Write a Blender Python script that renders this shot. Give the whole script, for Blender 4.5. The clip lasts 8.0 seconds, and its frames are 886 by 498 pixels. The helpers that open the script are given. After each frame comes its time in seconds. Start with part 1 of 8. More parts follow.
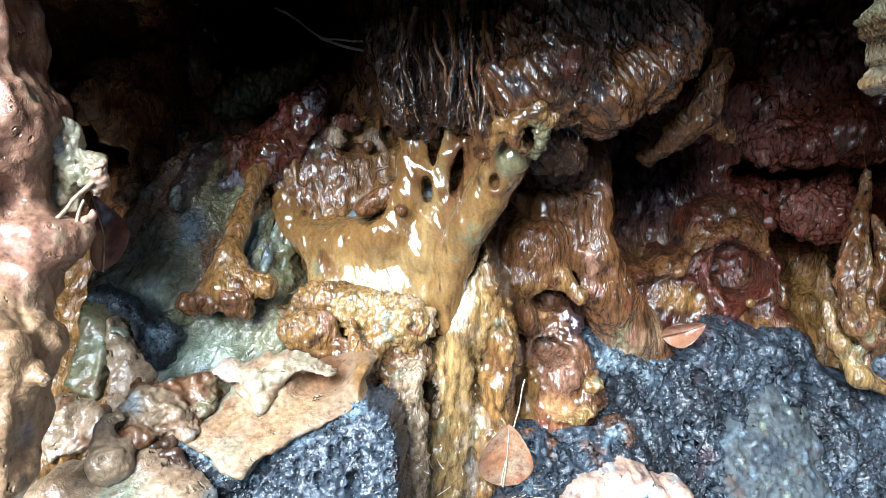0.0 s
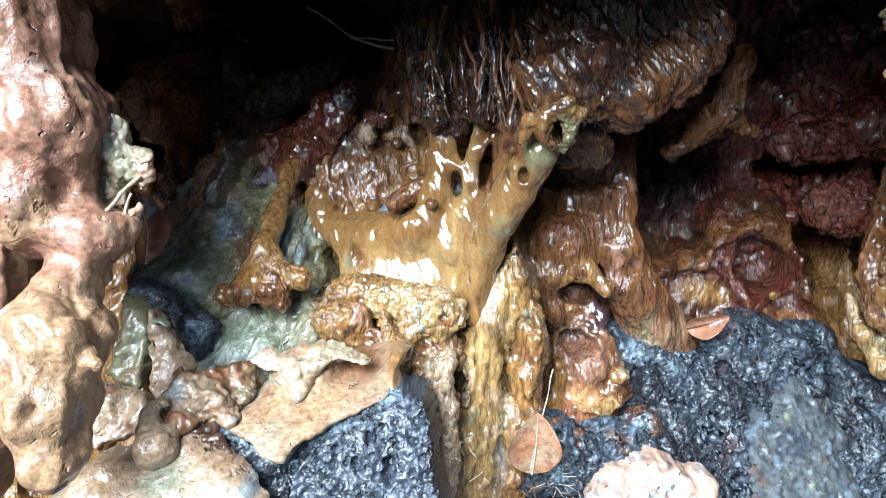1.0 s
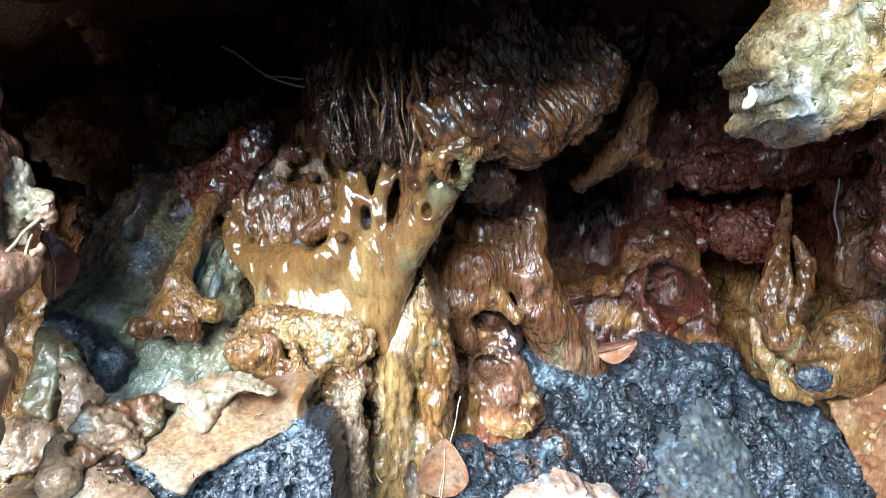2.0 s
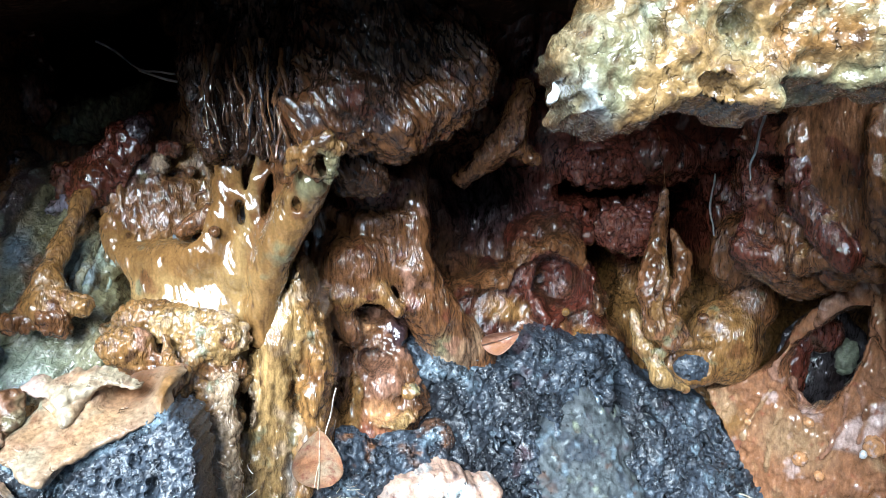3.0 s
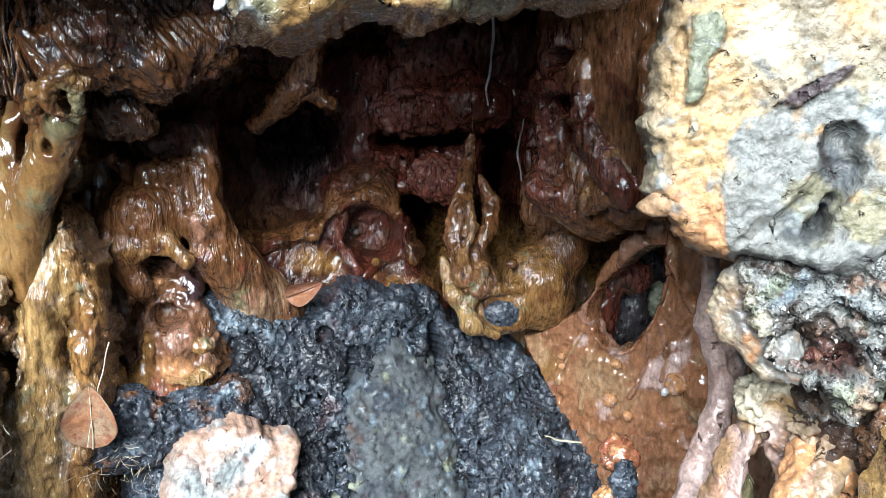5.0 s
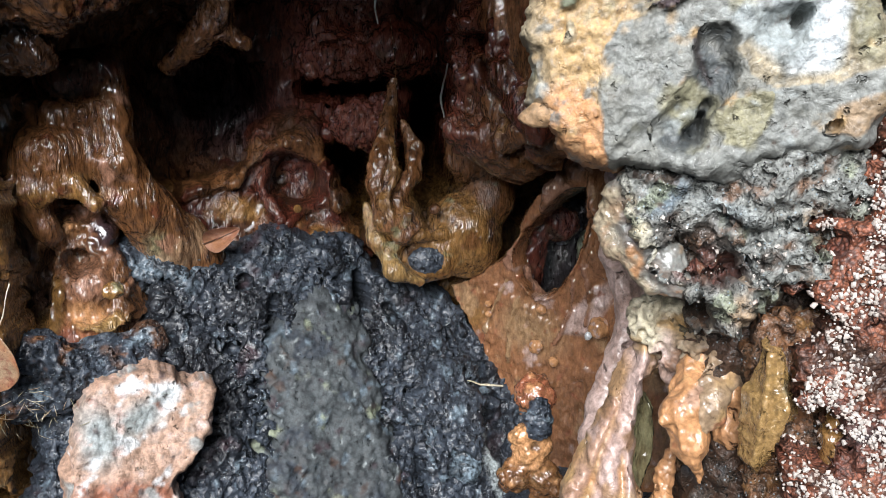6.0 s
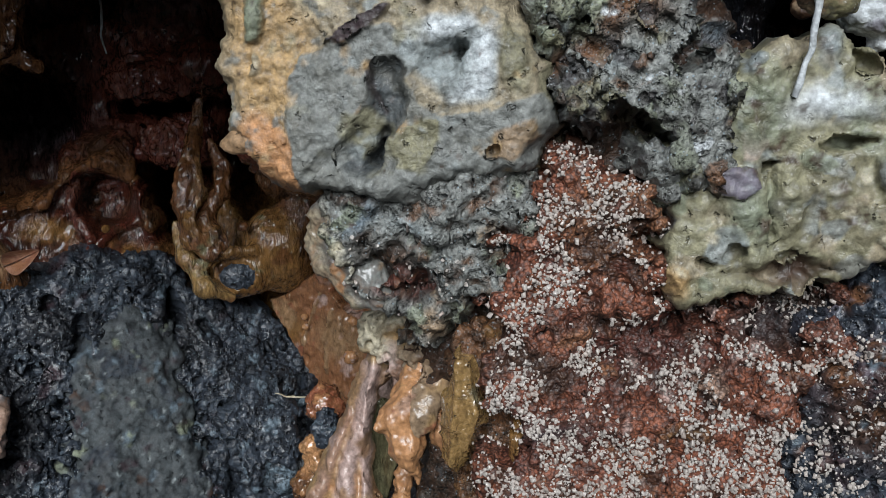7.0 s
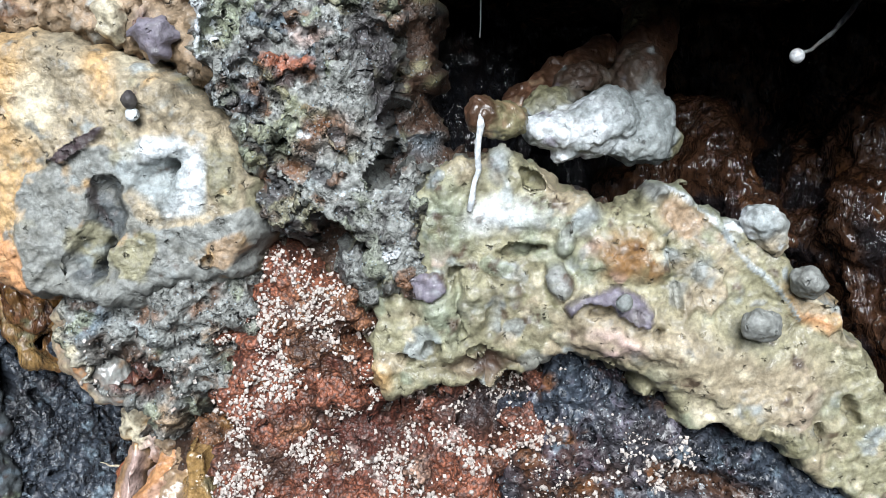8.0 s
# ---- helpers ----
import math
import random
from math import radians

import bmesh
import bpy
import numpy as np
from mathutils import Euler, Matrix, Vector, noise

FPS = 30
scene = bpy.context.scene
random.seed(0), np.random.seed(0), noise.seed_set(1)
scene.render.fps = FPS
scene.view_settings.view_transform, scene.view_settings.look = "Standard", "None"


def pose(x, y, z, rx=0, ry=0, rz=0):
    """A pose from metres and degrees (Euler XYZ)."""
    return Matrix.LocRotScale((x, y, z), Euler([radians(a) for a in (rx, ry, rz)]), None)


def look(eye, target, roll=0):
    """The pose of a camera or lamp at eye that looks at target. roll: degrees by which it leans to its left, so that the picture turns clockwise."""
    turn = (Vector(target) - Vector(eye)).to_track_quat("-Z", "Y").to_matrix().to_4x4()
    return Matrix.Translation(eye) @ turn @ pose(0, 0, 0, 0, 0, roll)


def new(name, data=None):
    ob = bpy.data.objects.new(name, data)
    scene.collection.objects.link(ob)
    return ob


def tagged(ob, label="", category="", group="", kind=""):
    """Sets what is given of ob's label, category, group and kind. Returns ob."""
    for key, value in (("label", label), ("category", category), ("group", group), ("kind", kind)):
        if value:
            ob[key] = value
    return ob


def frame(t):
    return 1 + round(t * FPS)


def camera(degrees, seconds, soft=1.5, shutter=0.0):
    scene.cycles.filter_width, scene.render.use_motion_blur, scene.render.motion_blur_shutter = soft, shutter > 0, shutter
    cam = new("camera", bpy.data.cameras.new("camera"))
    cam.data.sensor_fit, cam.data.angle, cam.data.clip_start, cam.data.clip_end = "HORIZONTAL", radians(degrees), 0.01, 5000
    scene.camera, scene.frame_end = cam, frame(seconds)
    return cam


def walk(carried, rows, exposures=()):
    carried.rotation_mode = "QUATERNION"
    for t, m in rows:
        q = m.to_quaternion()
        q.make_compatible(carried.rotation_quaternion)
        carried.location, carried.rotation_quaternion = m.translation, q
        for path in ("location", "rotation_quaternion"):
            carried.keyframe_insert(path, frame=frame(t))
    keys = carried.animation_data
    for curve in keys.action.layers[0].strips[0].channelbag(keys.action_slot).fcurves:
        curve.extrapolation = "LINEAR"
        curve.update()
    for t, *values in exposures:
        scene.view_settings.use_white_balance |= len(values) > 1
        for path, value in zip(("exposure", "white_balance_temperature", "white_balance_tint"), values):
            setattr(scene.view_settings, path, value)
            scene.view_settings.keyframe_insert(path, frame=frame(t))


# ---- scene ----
cam = camera(55.4, 8.0, soft=0.5)
PATH = [
    (0, (0.012, 0.011, 1.001), (-0.019, 1.991, 0.721), -0.3),
    (0.5, (0.005, 0.004, 0.993), (-0.041, 1.983, 0.71), -0.5),
    (1, (-0.001, -0.008, 0.995), (-0.066, 1.972, 0.722), -0.7),
    (1.5, (0.018, -0.016, 1.011), (-0.026, 1.968, 0.759), -0.7),
    (1.7, (0.032, -0.021, 1.013), (0.011, 1.963, 0.765), -0.7),
    (2.8, (0.107, -0.05, 1.018), (0.203, 1.933, 0.779), -0.7),
    (3, (0.123, -0.047, 1.011), (0.248, 1.934, 0.762), -0.6),
    (3.5, (0.166, -0.043, 1.001), (0.356, 1.932, 0.748), -0.6),
    (4, (0.196, -0.05, 1.024), (0.439, 1.919, 0.776), -0.9),
    (4.5, (0.224, -0.043, 0.985), (0.508, 1.917, 0.704), -1.1),
    (4.7, (0.233, -0.042, 0.982), (0.529, 1.914, 0.689), -1.2),
    (5.8, (0.29, -0.048, 0.941), (0.654, 1.889, 0.6), -1.3),
    (6, (0.3, -0.049, 0.934), (0.677, 1.883, 0.584), -1.4),
    (6.5, (0.346, -0.067, 0.923), (0.784, 1.851, 0.566), -1.5),
    (7, (0.425, -0.107, 0.942), (0.965, 1.789, 0.604), -2.0),
    (7.5, (0.497, -0.15, 0.967), (1.115, 1.727, 0.657), -2.3),
    (8, (0.547, -0.183, 0.99), (1.22, 1.678, 0.7), -2.7),
]
walk(cam, [(t, look(eye, target, roll)) for t, eye, target, roll in PATH],
     exposures=[(0, 1.93, 5400, 2), (3.5, 1.88, 5400, 2), (4.0, 1.37, 5450, 3), (4.5, 1.7, 5400, 3), (5.0, 1.5, 5850, 6), (6.0, 0.95, 6250, 10), (6.5, 0.6, 6250, 9), (7.0, -0.1, 6050, 7), (7.25, 0.45, 6050, 8), (7.5, 0.5, 6000, 8), (8.0, 0.88, 6000, 8)])

# ---- daylight from the mouth of the hollow, behind the camera ----
SUN_UP, SUN_TURN = radians(29), radians(200)
world = bpy.data.worlds.new("sky")
scene.world = world
world.use_nodes = True
sky = world.node_tree.nodes.new("ShaderNodeTexSky")
sky.sky_type, sky.sun_disc = "NISHITA", False
sky.sun_elevation, sky.sun_rotation = SUN_UP, SUN_TURN
world.node_tree.links.new(sky.outputs["Color"], world.node_tree.nodes["Background"].inputs["Color"])
world.node_tree.nodes["Background"].inputs["Strength"].default_value = 0.05
sun = new("sun", bpy.data.lights.new("sun", "SUN"))
sun.data.energy, sun.data.angle, sun.data.color = 5.0, radians(38), (1.0, 0.99, 0.97)
sun.matrix_world = look((math.sin(SUN_TURN) * math.cos(SUN_UP), math.cos(SUN_TURN) * math.cos(SUN_UP), math.sin(SUN_UP)), (0, 0, 0))


# ---- noise ----
def lattice(ix, iy, iz, seed):
    n = (ix * 374761393 + iy * 668265263 + iz * 1440662683 + seed * 974634777) & 0x7FFFFFFF
    n = ((n ^ (n >> 13)) * 1274126177) & 0x7FFFFFFF
    n = ((n ^ (n >> 11)) * 668265263) & 0x7FFFFFFF
    return (n >> 7 & 0xFFFF) / 65535.0


ASKEW = np.array(Euler((0.7, 0.5, 1.1)).to_matrix())


def smooth_noise(p, seed=0):
    """Value noise, -1 to 1, at the points p (n, 3), on a lattice that lies askew."""
    p = p @ ASKEW
    i = np.floor(p).astype(np.int64)
    f = p - i
    f = f * f * f * (f * (f * 6 - 15) + 10)
    x, y, z = i.T
    u, v, w = f.T
    out = 0
    for dx in (0, 1):
        for dy in (0, 1):
            for dz in (0, 1):
                out = out + lattice(x + dx, y + dy, z + dz, seed) * (u if dx else 1 - u) * (v if dy else 1 - v) * (w if dz else 1 - w)
    return out * 2 - 1


def fbm(p, octaves=3, seed=0):
    out, amp = 0, 1.0
    for o in range(octaves):
        out = out + amp * smooth_noise(p * 2.03 ** o + 7.7 * o, seed + o)
        amp *= 0.5
    return out


def folds(p, octaves=2, seed=0):
    """Sharp creases and rounded rolls, 0 to about 1."""
    out, amp = 0, 0.65
    for o in range(octaves):
        out = out + amp * np.abs(smooth_noise(p * 2.1 ** o + 3.1 * o, seed + o))
        amp *= 0.5
    return out


def cells(p, seed=0, edge=False):
    """Distance to the nearest scattered point, one a cell; or how much nearer it is than the next one."""
    i = np.floor(p).astype(np.int64)
    best, next_best = np.full(len(p), 9.0), np.full(len(p), 9.0)
    for dx in (-1, 0, 1):
        for dy in (-1, 0, 1):
            for dz in (-1, 0, 1):
                x, y, z = i[:, 0] + dx, i[:, 1] + dy, i[:, 2] + dz
                d = (x + lattice(x, y, z, seed) - p[:, 0]) ** 2 + (y + lattice(x, y, z, seed + 1) - p[:, 1]) ** 2 + (z + lattice(x, y, z, seed + 2) - p[:, 2]) ** 2
                next_best = np.minimum(next_best, np.maximum(best, d))
                best = np.minimum(best, d)
    return np.sqrt(next_best) - np.sqrt(best) if edge else np.sqrt(best)


# ---- mineral colours ----
PAL = dict(
    ochre=(0.185, 0.096, 0.031), amber=(0.255, 0.158, 0.060), brown=(0.120, 0.052, 0.020), umber=(0.045, 0.022, 0.012),
    maroon=(0.075, 0.020, 0.012), red=(0.105, 0.030, 0.018), plum=(0.035, 0.022, 0.026), pink=(0.365, 0.23, 0.165),
    tan=(0.275, 0.195, 0.122), cream=(0.50, 0.445, 0.32), olive=(0.165, 0.155, 0.085), green=(0.23, 0.265, 0.20),
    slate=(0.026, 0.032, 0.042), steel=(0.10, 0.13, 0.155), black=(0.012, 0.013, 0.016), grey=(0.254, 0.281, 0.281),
    lime=(0.225, 0.210, 0.130), white=(0.60, 0.63, 0.65), brick=(0.235, 0.080, 0.042), orange=(0.46, 0.235, 0.105),
    mauve=(0.140, 0.125, 0.155), rose=(0.49, 0.36, 0.32),
    sand=(0.39, 0.255, 0.115), buff=(0.295, 0.245, 0.165), ash=(0.188, 0.194, 0.181), rust=(0.25, 0.115, 0.055), peach=(0.312, 0.193, 0.102), clay=(0.255, 0.132, 0.085), sage=(0.174, 0.192, 0.132), worn=(0.050, 0.057, 0.060), soot=(0.030, 0.026, 0.028),
)


# ---- shapes: distance fields joined softly, meshed, then wrinkled ----
def turned(rot):
    return np.array(Euler([radians(a) for a in rot]).to_matrix())


def ball(c, r, col=None):
    return ell(c, (r, r, r), (0, 0, 0), col)


def ell(c, r, rot=(0, 0, 0), col=None):
    c, r, m = np.array(c, float), np.array(r, float), turned(rot)

    def far(p):
        q = (p - c) @ m
        a = np.sqrt(((q / r) ** 2).sum(-1))
        b = np.sqrt(((q / r ** 2) ** 2).sum(-1))
        return a * (a - 1) / np.maximum(b, 1e-6)
    reach = np.abs(m) @ r
    return far, c - reach, c + reach, col


def box(c, half, rot=(0, 0, 0), rnd=0.01, col=None):
    c, half, m = np.array(c, float), np.array(half, float), turned(rot)

    def far(p):
        q = np.abs((p - c) @ m) - half + rnd
        return np.sqrt((np.maximum(q, 0) ** 2).sum(-1)) + np.minimum(q.max(-1), 0) - rnd
    reach = np.abs(m) @ half
    return far, c - reach, c + reach, col


def cone(a, b, r0, r1, col=None):
    a, b = np.array(a, float), np.array(b, float)
    ab = b - a
    size = max(float(ab @ ab), 1e-9)

    def far(p):
        s = np.clip(((p - a) @ ab) / size, 0, 1)
        return np.sqrt(((p - a - s[..., None] * ab) ** 2).sum(-1)) - (r0 + (r1 - r0) * s)
    r = max(r0, r1)
    return far, np.minimum(a, b) - r, np.maximum(a, b) + r, col


def tube(points, radii, col=None):
    """A rope of cones through the points."""
    return [cone(points[i], points[i + 1], radii[i], radii[i + 1], col) for i in range(len(points) - 1)]


def flat(shapes):
    out = []
    for s in shapes:
        out.extend(s) if isinstance(s, list) else out.append(s)
    return out


def net(field, low, h):
    """The zero surface of a field on a grid, as points and quads."""
    inside = field < 0
    n = np.zeros(tuple(k - 1 for k in field.shape), np.int8)
    corners = [(i, j, k) for i in (0, 1) for j in (0, 1) for k in (0, 1)]
    part_of = lambda a, c: a[c[0]:a.shape[0] - 1 + c[0], c[1]:a.shape[1] - 1 + c[1], c[2]:a.shape[2] - 1 + c[2]]
    for c in corners:
        n += part_of(inside, c)
    act = np.argwhere((n > 0) & (n < 8))
    ids = np.full(n.shape, -1, np.int64)
    ids[tuple(act.T)] = np.arange(len(act))
    val = {c: field[act[:, 0] + c[0], act[:, 1] + c[1], act[:, 2] + c[2]] for c in corners}
    total, count = np.zeros((len(act), 3)), np.zeros(len(act))
    for c in corners:
        for axis in range(3):
            if c[axis]:
                continue
            d = tuple(1 if k == axis else c[k] for k in range(3))
            a, b = val[c], val[d]
            cross = (a < 0) != (b < 0)
            s = np.where(cross, a / np.where(cross, a - b, 1), 0)
            q = np.tile(np.array(c, float), (len(act), 1))
            q[:, axis] = s
            total += q * cross[:, None]
            count += cross
    verts = low + (act + total / count[:, None]) * h
    quads = []
    for axis in range(3):
        u, v = (axis + 1) % 3, (axis + 2) % 3
        sl0, sl1 = [slice(None)] * 3, [slice(None)] * 3
        sl0[axis], sl1[axis] = slice(0, -1), slice(1, None)
        a, b = inside[tuple(sl0)], inside[tuple(sl1)]
        e = np.argwhere(a != b)
        e = e[(e[:, u] > 0) & (e[:, v] > 0) & (e[:, u] < field.shape[u] - 1) & (e[:, v] < field.shape[v] - 1)]
        flip = a[tuple(e.T)]
        quad = []
        for du, dv in ((-1, -1), (0, -1), (0, 0), (-1, 0)):
            f = e.copy()
            f[:, u] += du
            f[:, v] += dv
            quad.append(ids[tuple(f.T)])
        quad = np.stack(quad, 1)
        quad[~flip] = quad[~flip][:, ::-1]
        quads.append(quad)
    return verts, np.concatenate(quads)


def normals(v, q):
    n = np.cross(v[q[:, 2]] - v[q[:, 0]], v[q[:, 3]] - v[q[:, 1]])
    out = np.zeros_like(v)
    for k in range(4):
        np.add.at(out, q[:, k], n)
    return out / np.maximum(np.linalg.norm(out, axis=1, keepdims=True), 1e-12)


def wrinkled(v, q, details, much=1.0):
    for kind, amp, size, *more in details:
        stretch = np.array(more[0] if more else (1, 1, 1))
        p = (v + np.outer(v[:, 2], (more[1], 0, 0)) if len(more) > 1 else v) * stretch / size
        if kind == "lumps":
            d = fbm(p, 3, 11)
        elif kind == "folds":
            d = folds(p + 0.35 * smooth_noise(p * 0.6, 5)[:, None], 2, 21) * 2 - 0.7
        elif kind == "rolls":
            d = 0.6 - np.abs(smooth_noise(p + 0.6 * smooth_noise(p * 0.5, 8)[:, None], 31)) * 2
        elif kind == "vents":
            d = -np.clip(1 - cells(p, 41) / 0.42, 0, 1) ** 0.5 * 1.6 + 0.2 * fbm(p, 2, 43)
        elif kind == "scales":
            d = -np.clip(1 - cells(p, 71, True) / 0.16, 0, 1) + 0.4 * smooth_noise(p * 0.7, 77)
        elif kind == "grit":
            d = np.clip(1 - cells(p, 51) / 0.6, 0, 1)
        elif kind == "cracks":
            d = np.round(fbm(p, 2, 61) * 2.2) * 0.6 + 0.3 * fbm(p * 2, 2, 65)
        v = v + normals(v, q) * (amp * d * much)[:, None]
    return v


def mesh_of(name, v, q, tint=None):
    m = bpy.data.meshes.new(name)
    m.vertices.add(len(v))
    m.vertices.foreach_set("co", np.ascontiguousarray(v, np.float32).ravel())
    m.loops.add(q.size)
    m.loops.foreach_set("vertex_index", q.astype(np.int32).ravel())
    m.polygons.add(len(q))
    m.polygons.foreach_set("loop_start", np.arange(0, q.size, q.shape[1], dtype=np.int32))
    m.polygons.foreach_set("use_smooth", np.ones(len(q), bool))
    m.update(calc_edges=True)
    if tint is not None:
        a = m.attributes.new("tint", "FLOAT_COLOR", "POINT")
        a.data.foreach_set("color", np.concatenate([tint, np.ones((len(tint), 1))], 1).astype(np.float32).ravel())
    return m


def hung(name, mesh, mat, parent=None, label="", base=None):
    """Links a mesh given in world places under a parent, its origin at its own base."""
    co = np.empty(len(mesh.vertices) * 3, np.float32)
    mesh.vertices.foreach_get("co", co)
    co = co.reshape(-1, 3)
    at = np.array(base) if base is not None else np.array([co[:, 0].mean(), co[:, 1].mean(), co[:, 2].min()])
    mesh.vertices.foreach_set("co", (co - at).astype(np.float32).ravel())
    mesh.update()
    mesh.materials.append(mat)
    ob = new(name, mesh)
    at = Vector([float(a) for a in at])
    if parent:
        ob.parent = parent
        up = parent
        while up:
            at = at - up.location
            up = up.parent
    ob.location = at
    if label:
        ob["label"] = label
    return ob


def thing(name, at, label, category, group="", kind=""):
    ob = new(name)
    ob.location = at
    ob.empty_display_size = 0.02
    return tagged(ob, label, category, group, kind)


def washed(tint, v, washes):
    """Lays stains of other minerals over a tint: colour, size, how much, and the stretch of the stains."""
    for n, (tone, size, much, *more) in enumerate(washes):
        p = v * np.array(more[0] if more else (1, 1, 1)) / size
        w = np.clip((fbm(p, 4, 120 + 9 * n) - 0.9 + 1.3 * much) * 2.2, 0, 0.85)[:, None]
        tint = tint * (1 - w) + np.array(PAL[tone]) * w
    return tint


def sculpt(name, mat, shapes, parent=None, cuts=(), h=0.0028, k=0.010, details=(), base_col="brown", blur=0.006, washes=(), label=""):
    """Joins shapes into one body, takes the cuts away, wrinkles it and colours it by the shapes."""
    shapes, cuts = flat(shapes), flat(cuts)
    low = np.min([s[1] for s in shapes], 0) - 0.006 - k * 0.5
    high = np.max([s[2] for s in shapes], 0) + 0.006 + k * 0.5
    dims = np.ceil((high - low) / h).astype(int) + 2
    field = np.full(dims, 0.03, np.float32)
    axes = [low[a] + h * np.arange(dims[a]) for a in range(3)]

    def region(s, pad):
        i0 = np.maximum(((s[1] - pad - low) / h).astype(int), 0)
        i1 = np.minimum(((s[2] + pad - low) / h).astype(int) + 2, dims)
        if (i1 <= i0).any():
            return None, None
        sl = tuple(slice(i0[a], i1[a]) for a in range(3))
        return sl, np.stack(np.meshgrid(*[axes[a][sl[a]] for a in range(3)], indexing="ij"), -1)
    for s in shapes:
        sl, p = region(s, k + 2 * h)
        if sl is None:
            continue
        a, b = field[sl], s[0](p).astype(np.float32)
        t = np.clip(0.5 + 0.5 * (a - b) / k, 0, 1)
        field[sl] = a + (b - a) * t - k * t * (1 - t)
    kc = min(k, 0.006)
    for s in cuts:
        sl, p = region(s, kc + 2 * h)
        if sl is None:
            continue
        a, b = field[sl], -s[0](p).astype(np.float32)
        t = np.clip(0.5 - 0.5 * (a - b) / kc, 0, 1)
        field[sl] = a + (b - a) * t + kc * t * (1 - t)
    v, q = net(field, low, h)
    warp = np.stack([smooth_noise(v / 0.012, 70 + a) for a in range(3)], 1) * 0.006 + np.stack([smooth_noise(v / 0.004, 80 + a) for a in range(3)], 1) * 0.002
    weight, tint = np.full(len(v), 1e-9), np.zeros((len(v), 3))
    tint += np.array(PAL[base_col]) * 1e-9
    for s in shapes:
        d = np.maximum(s[0](v + warp), 0) + blur
        w = d ** -5.0 * blur ** 5
        weight += w
        tint += w[:, None] * np.array(PAL[s[3] or base_col])
    tint = washed(tint / weight[:, None], v, washes)
    v = wrinkled(v, q, details)
    return hung(name, mesh_of(name, v, q, tint), mat, parent, label)


def outside(u, w, outline):
    """Signed distance to an outline of (u, w) corners, positive inside."""
    d, inner = np.full(len(u), 9.0), np.zeros(len(u), bool)
    for (au, aw), (bu, bw) in zip(outline, outline[1:] + outline[:1]):
        eu, ew = bu - au, bw - aw
        s = np.clip(((u - au) * eu + (w - aw) * ew) / (eu * eu + ew * ew + 1e-12), 0, 1)
        d = np.minimum(d, np.hypot(u - au - s * eu, w - aw - s * ew))
        if bw != aw:
            inner ^= ((aw > w) != (bw > w)) & (u < (bu - au) * (w - aw) / (bw - aw) + au)
    return np.where(inner, d, -d)


def face(at, u):
    """An upright face: a point on it, its way along, and its way out towards the mouth."""
    u = np.array([u[0], u[1], 0.0]) / math.hypot(*u)
    return np.array(at, float), u, np.array([u[1], -u[0], 0.0])


BUTTRESS = face((0.49, 0.40, 0.0), (0.911, -0.412))
MIDDLE = face((0, 0.755, 0), (1, 0))
BESIDE = face((0, 0.82, 0), (1, 0))
RECESS = face((0, 0.925, 0), (1, 0))
CURTAIN = face((0.455, 0.86, 0), (0.45, -0.893))
SKINNED = face((0.55, 0.853, 0), (0.766, -0.643))
MOUTH = face((0, 0.378, 0), (0.999, -0.04))
PLATED = face((0, 0.61, 0), (1, 0))
STRAPPED = face((0.45, 0.49, 0), (0.95, -0.31))
BOULDERS = face((0.14, 0.80, 0), (0.957, 0.29))


def out_of(on, at, by):
    """The point that stands out of a face by so much."""
    p = on[0] + at[0] * on[1] + by * on[2]
    return (float(p[0]), float(p[1]), at[1])


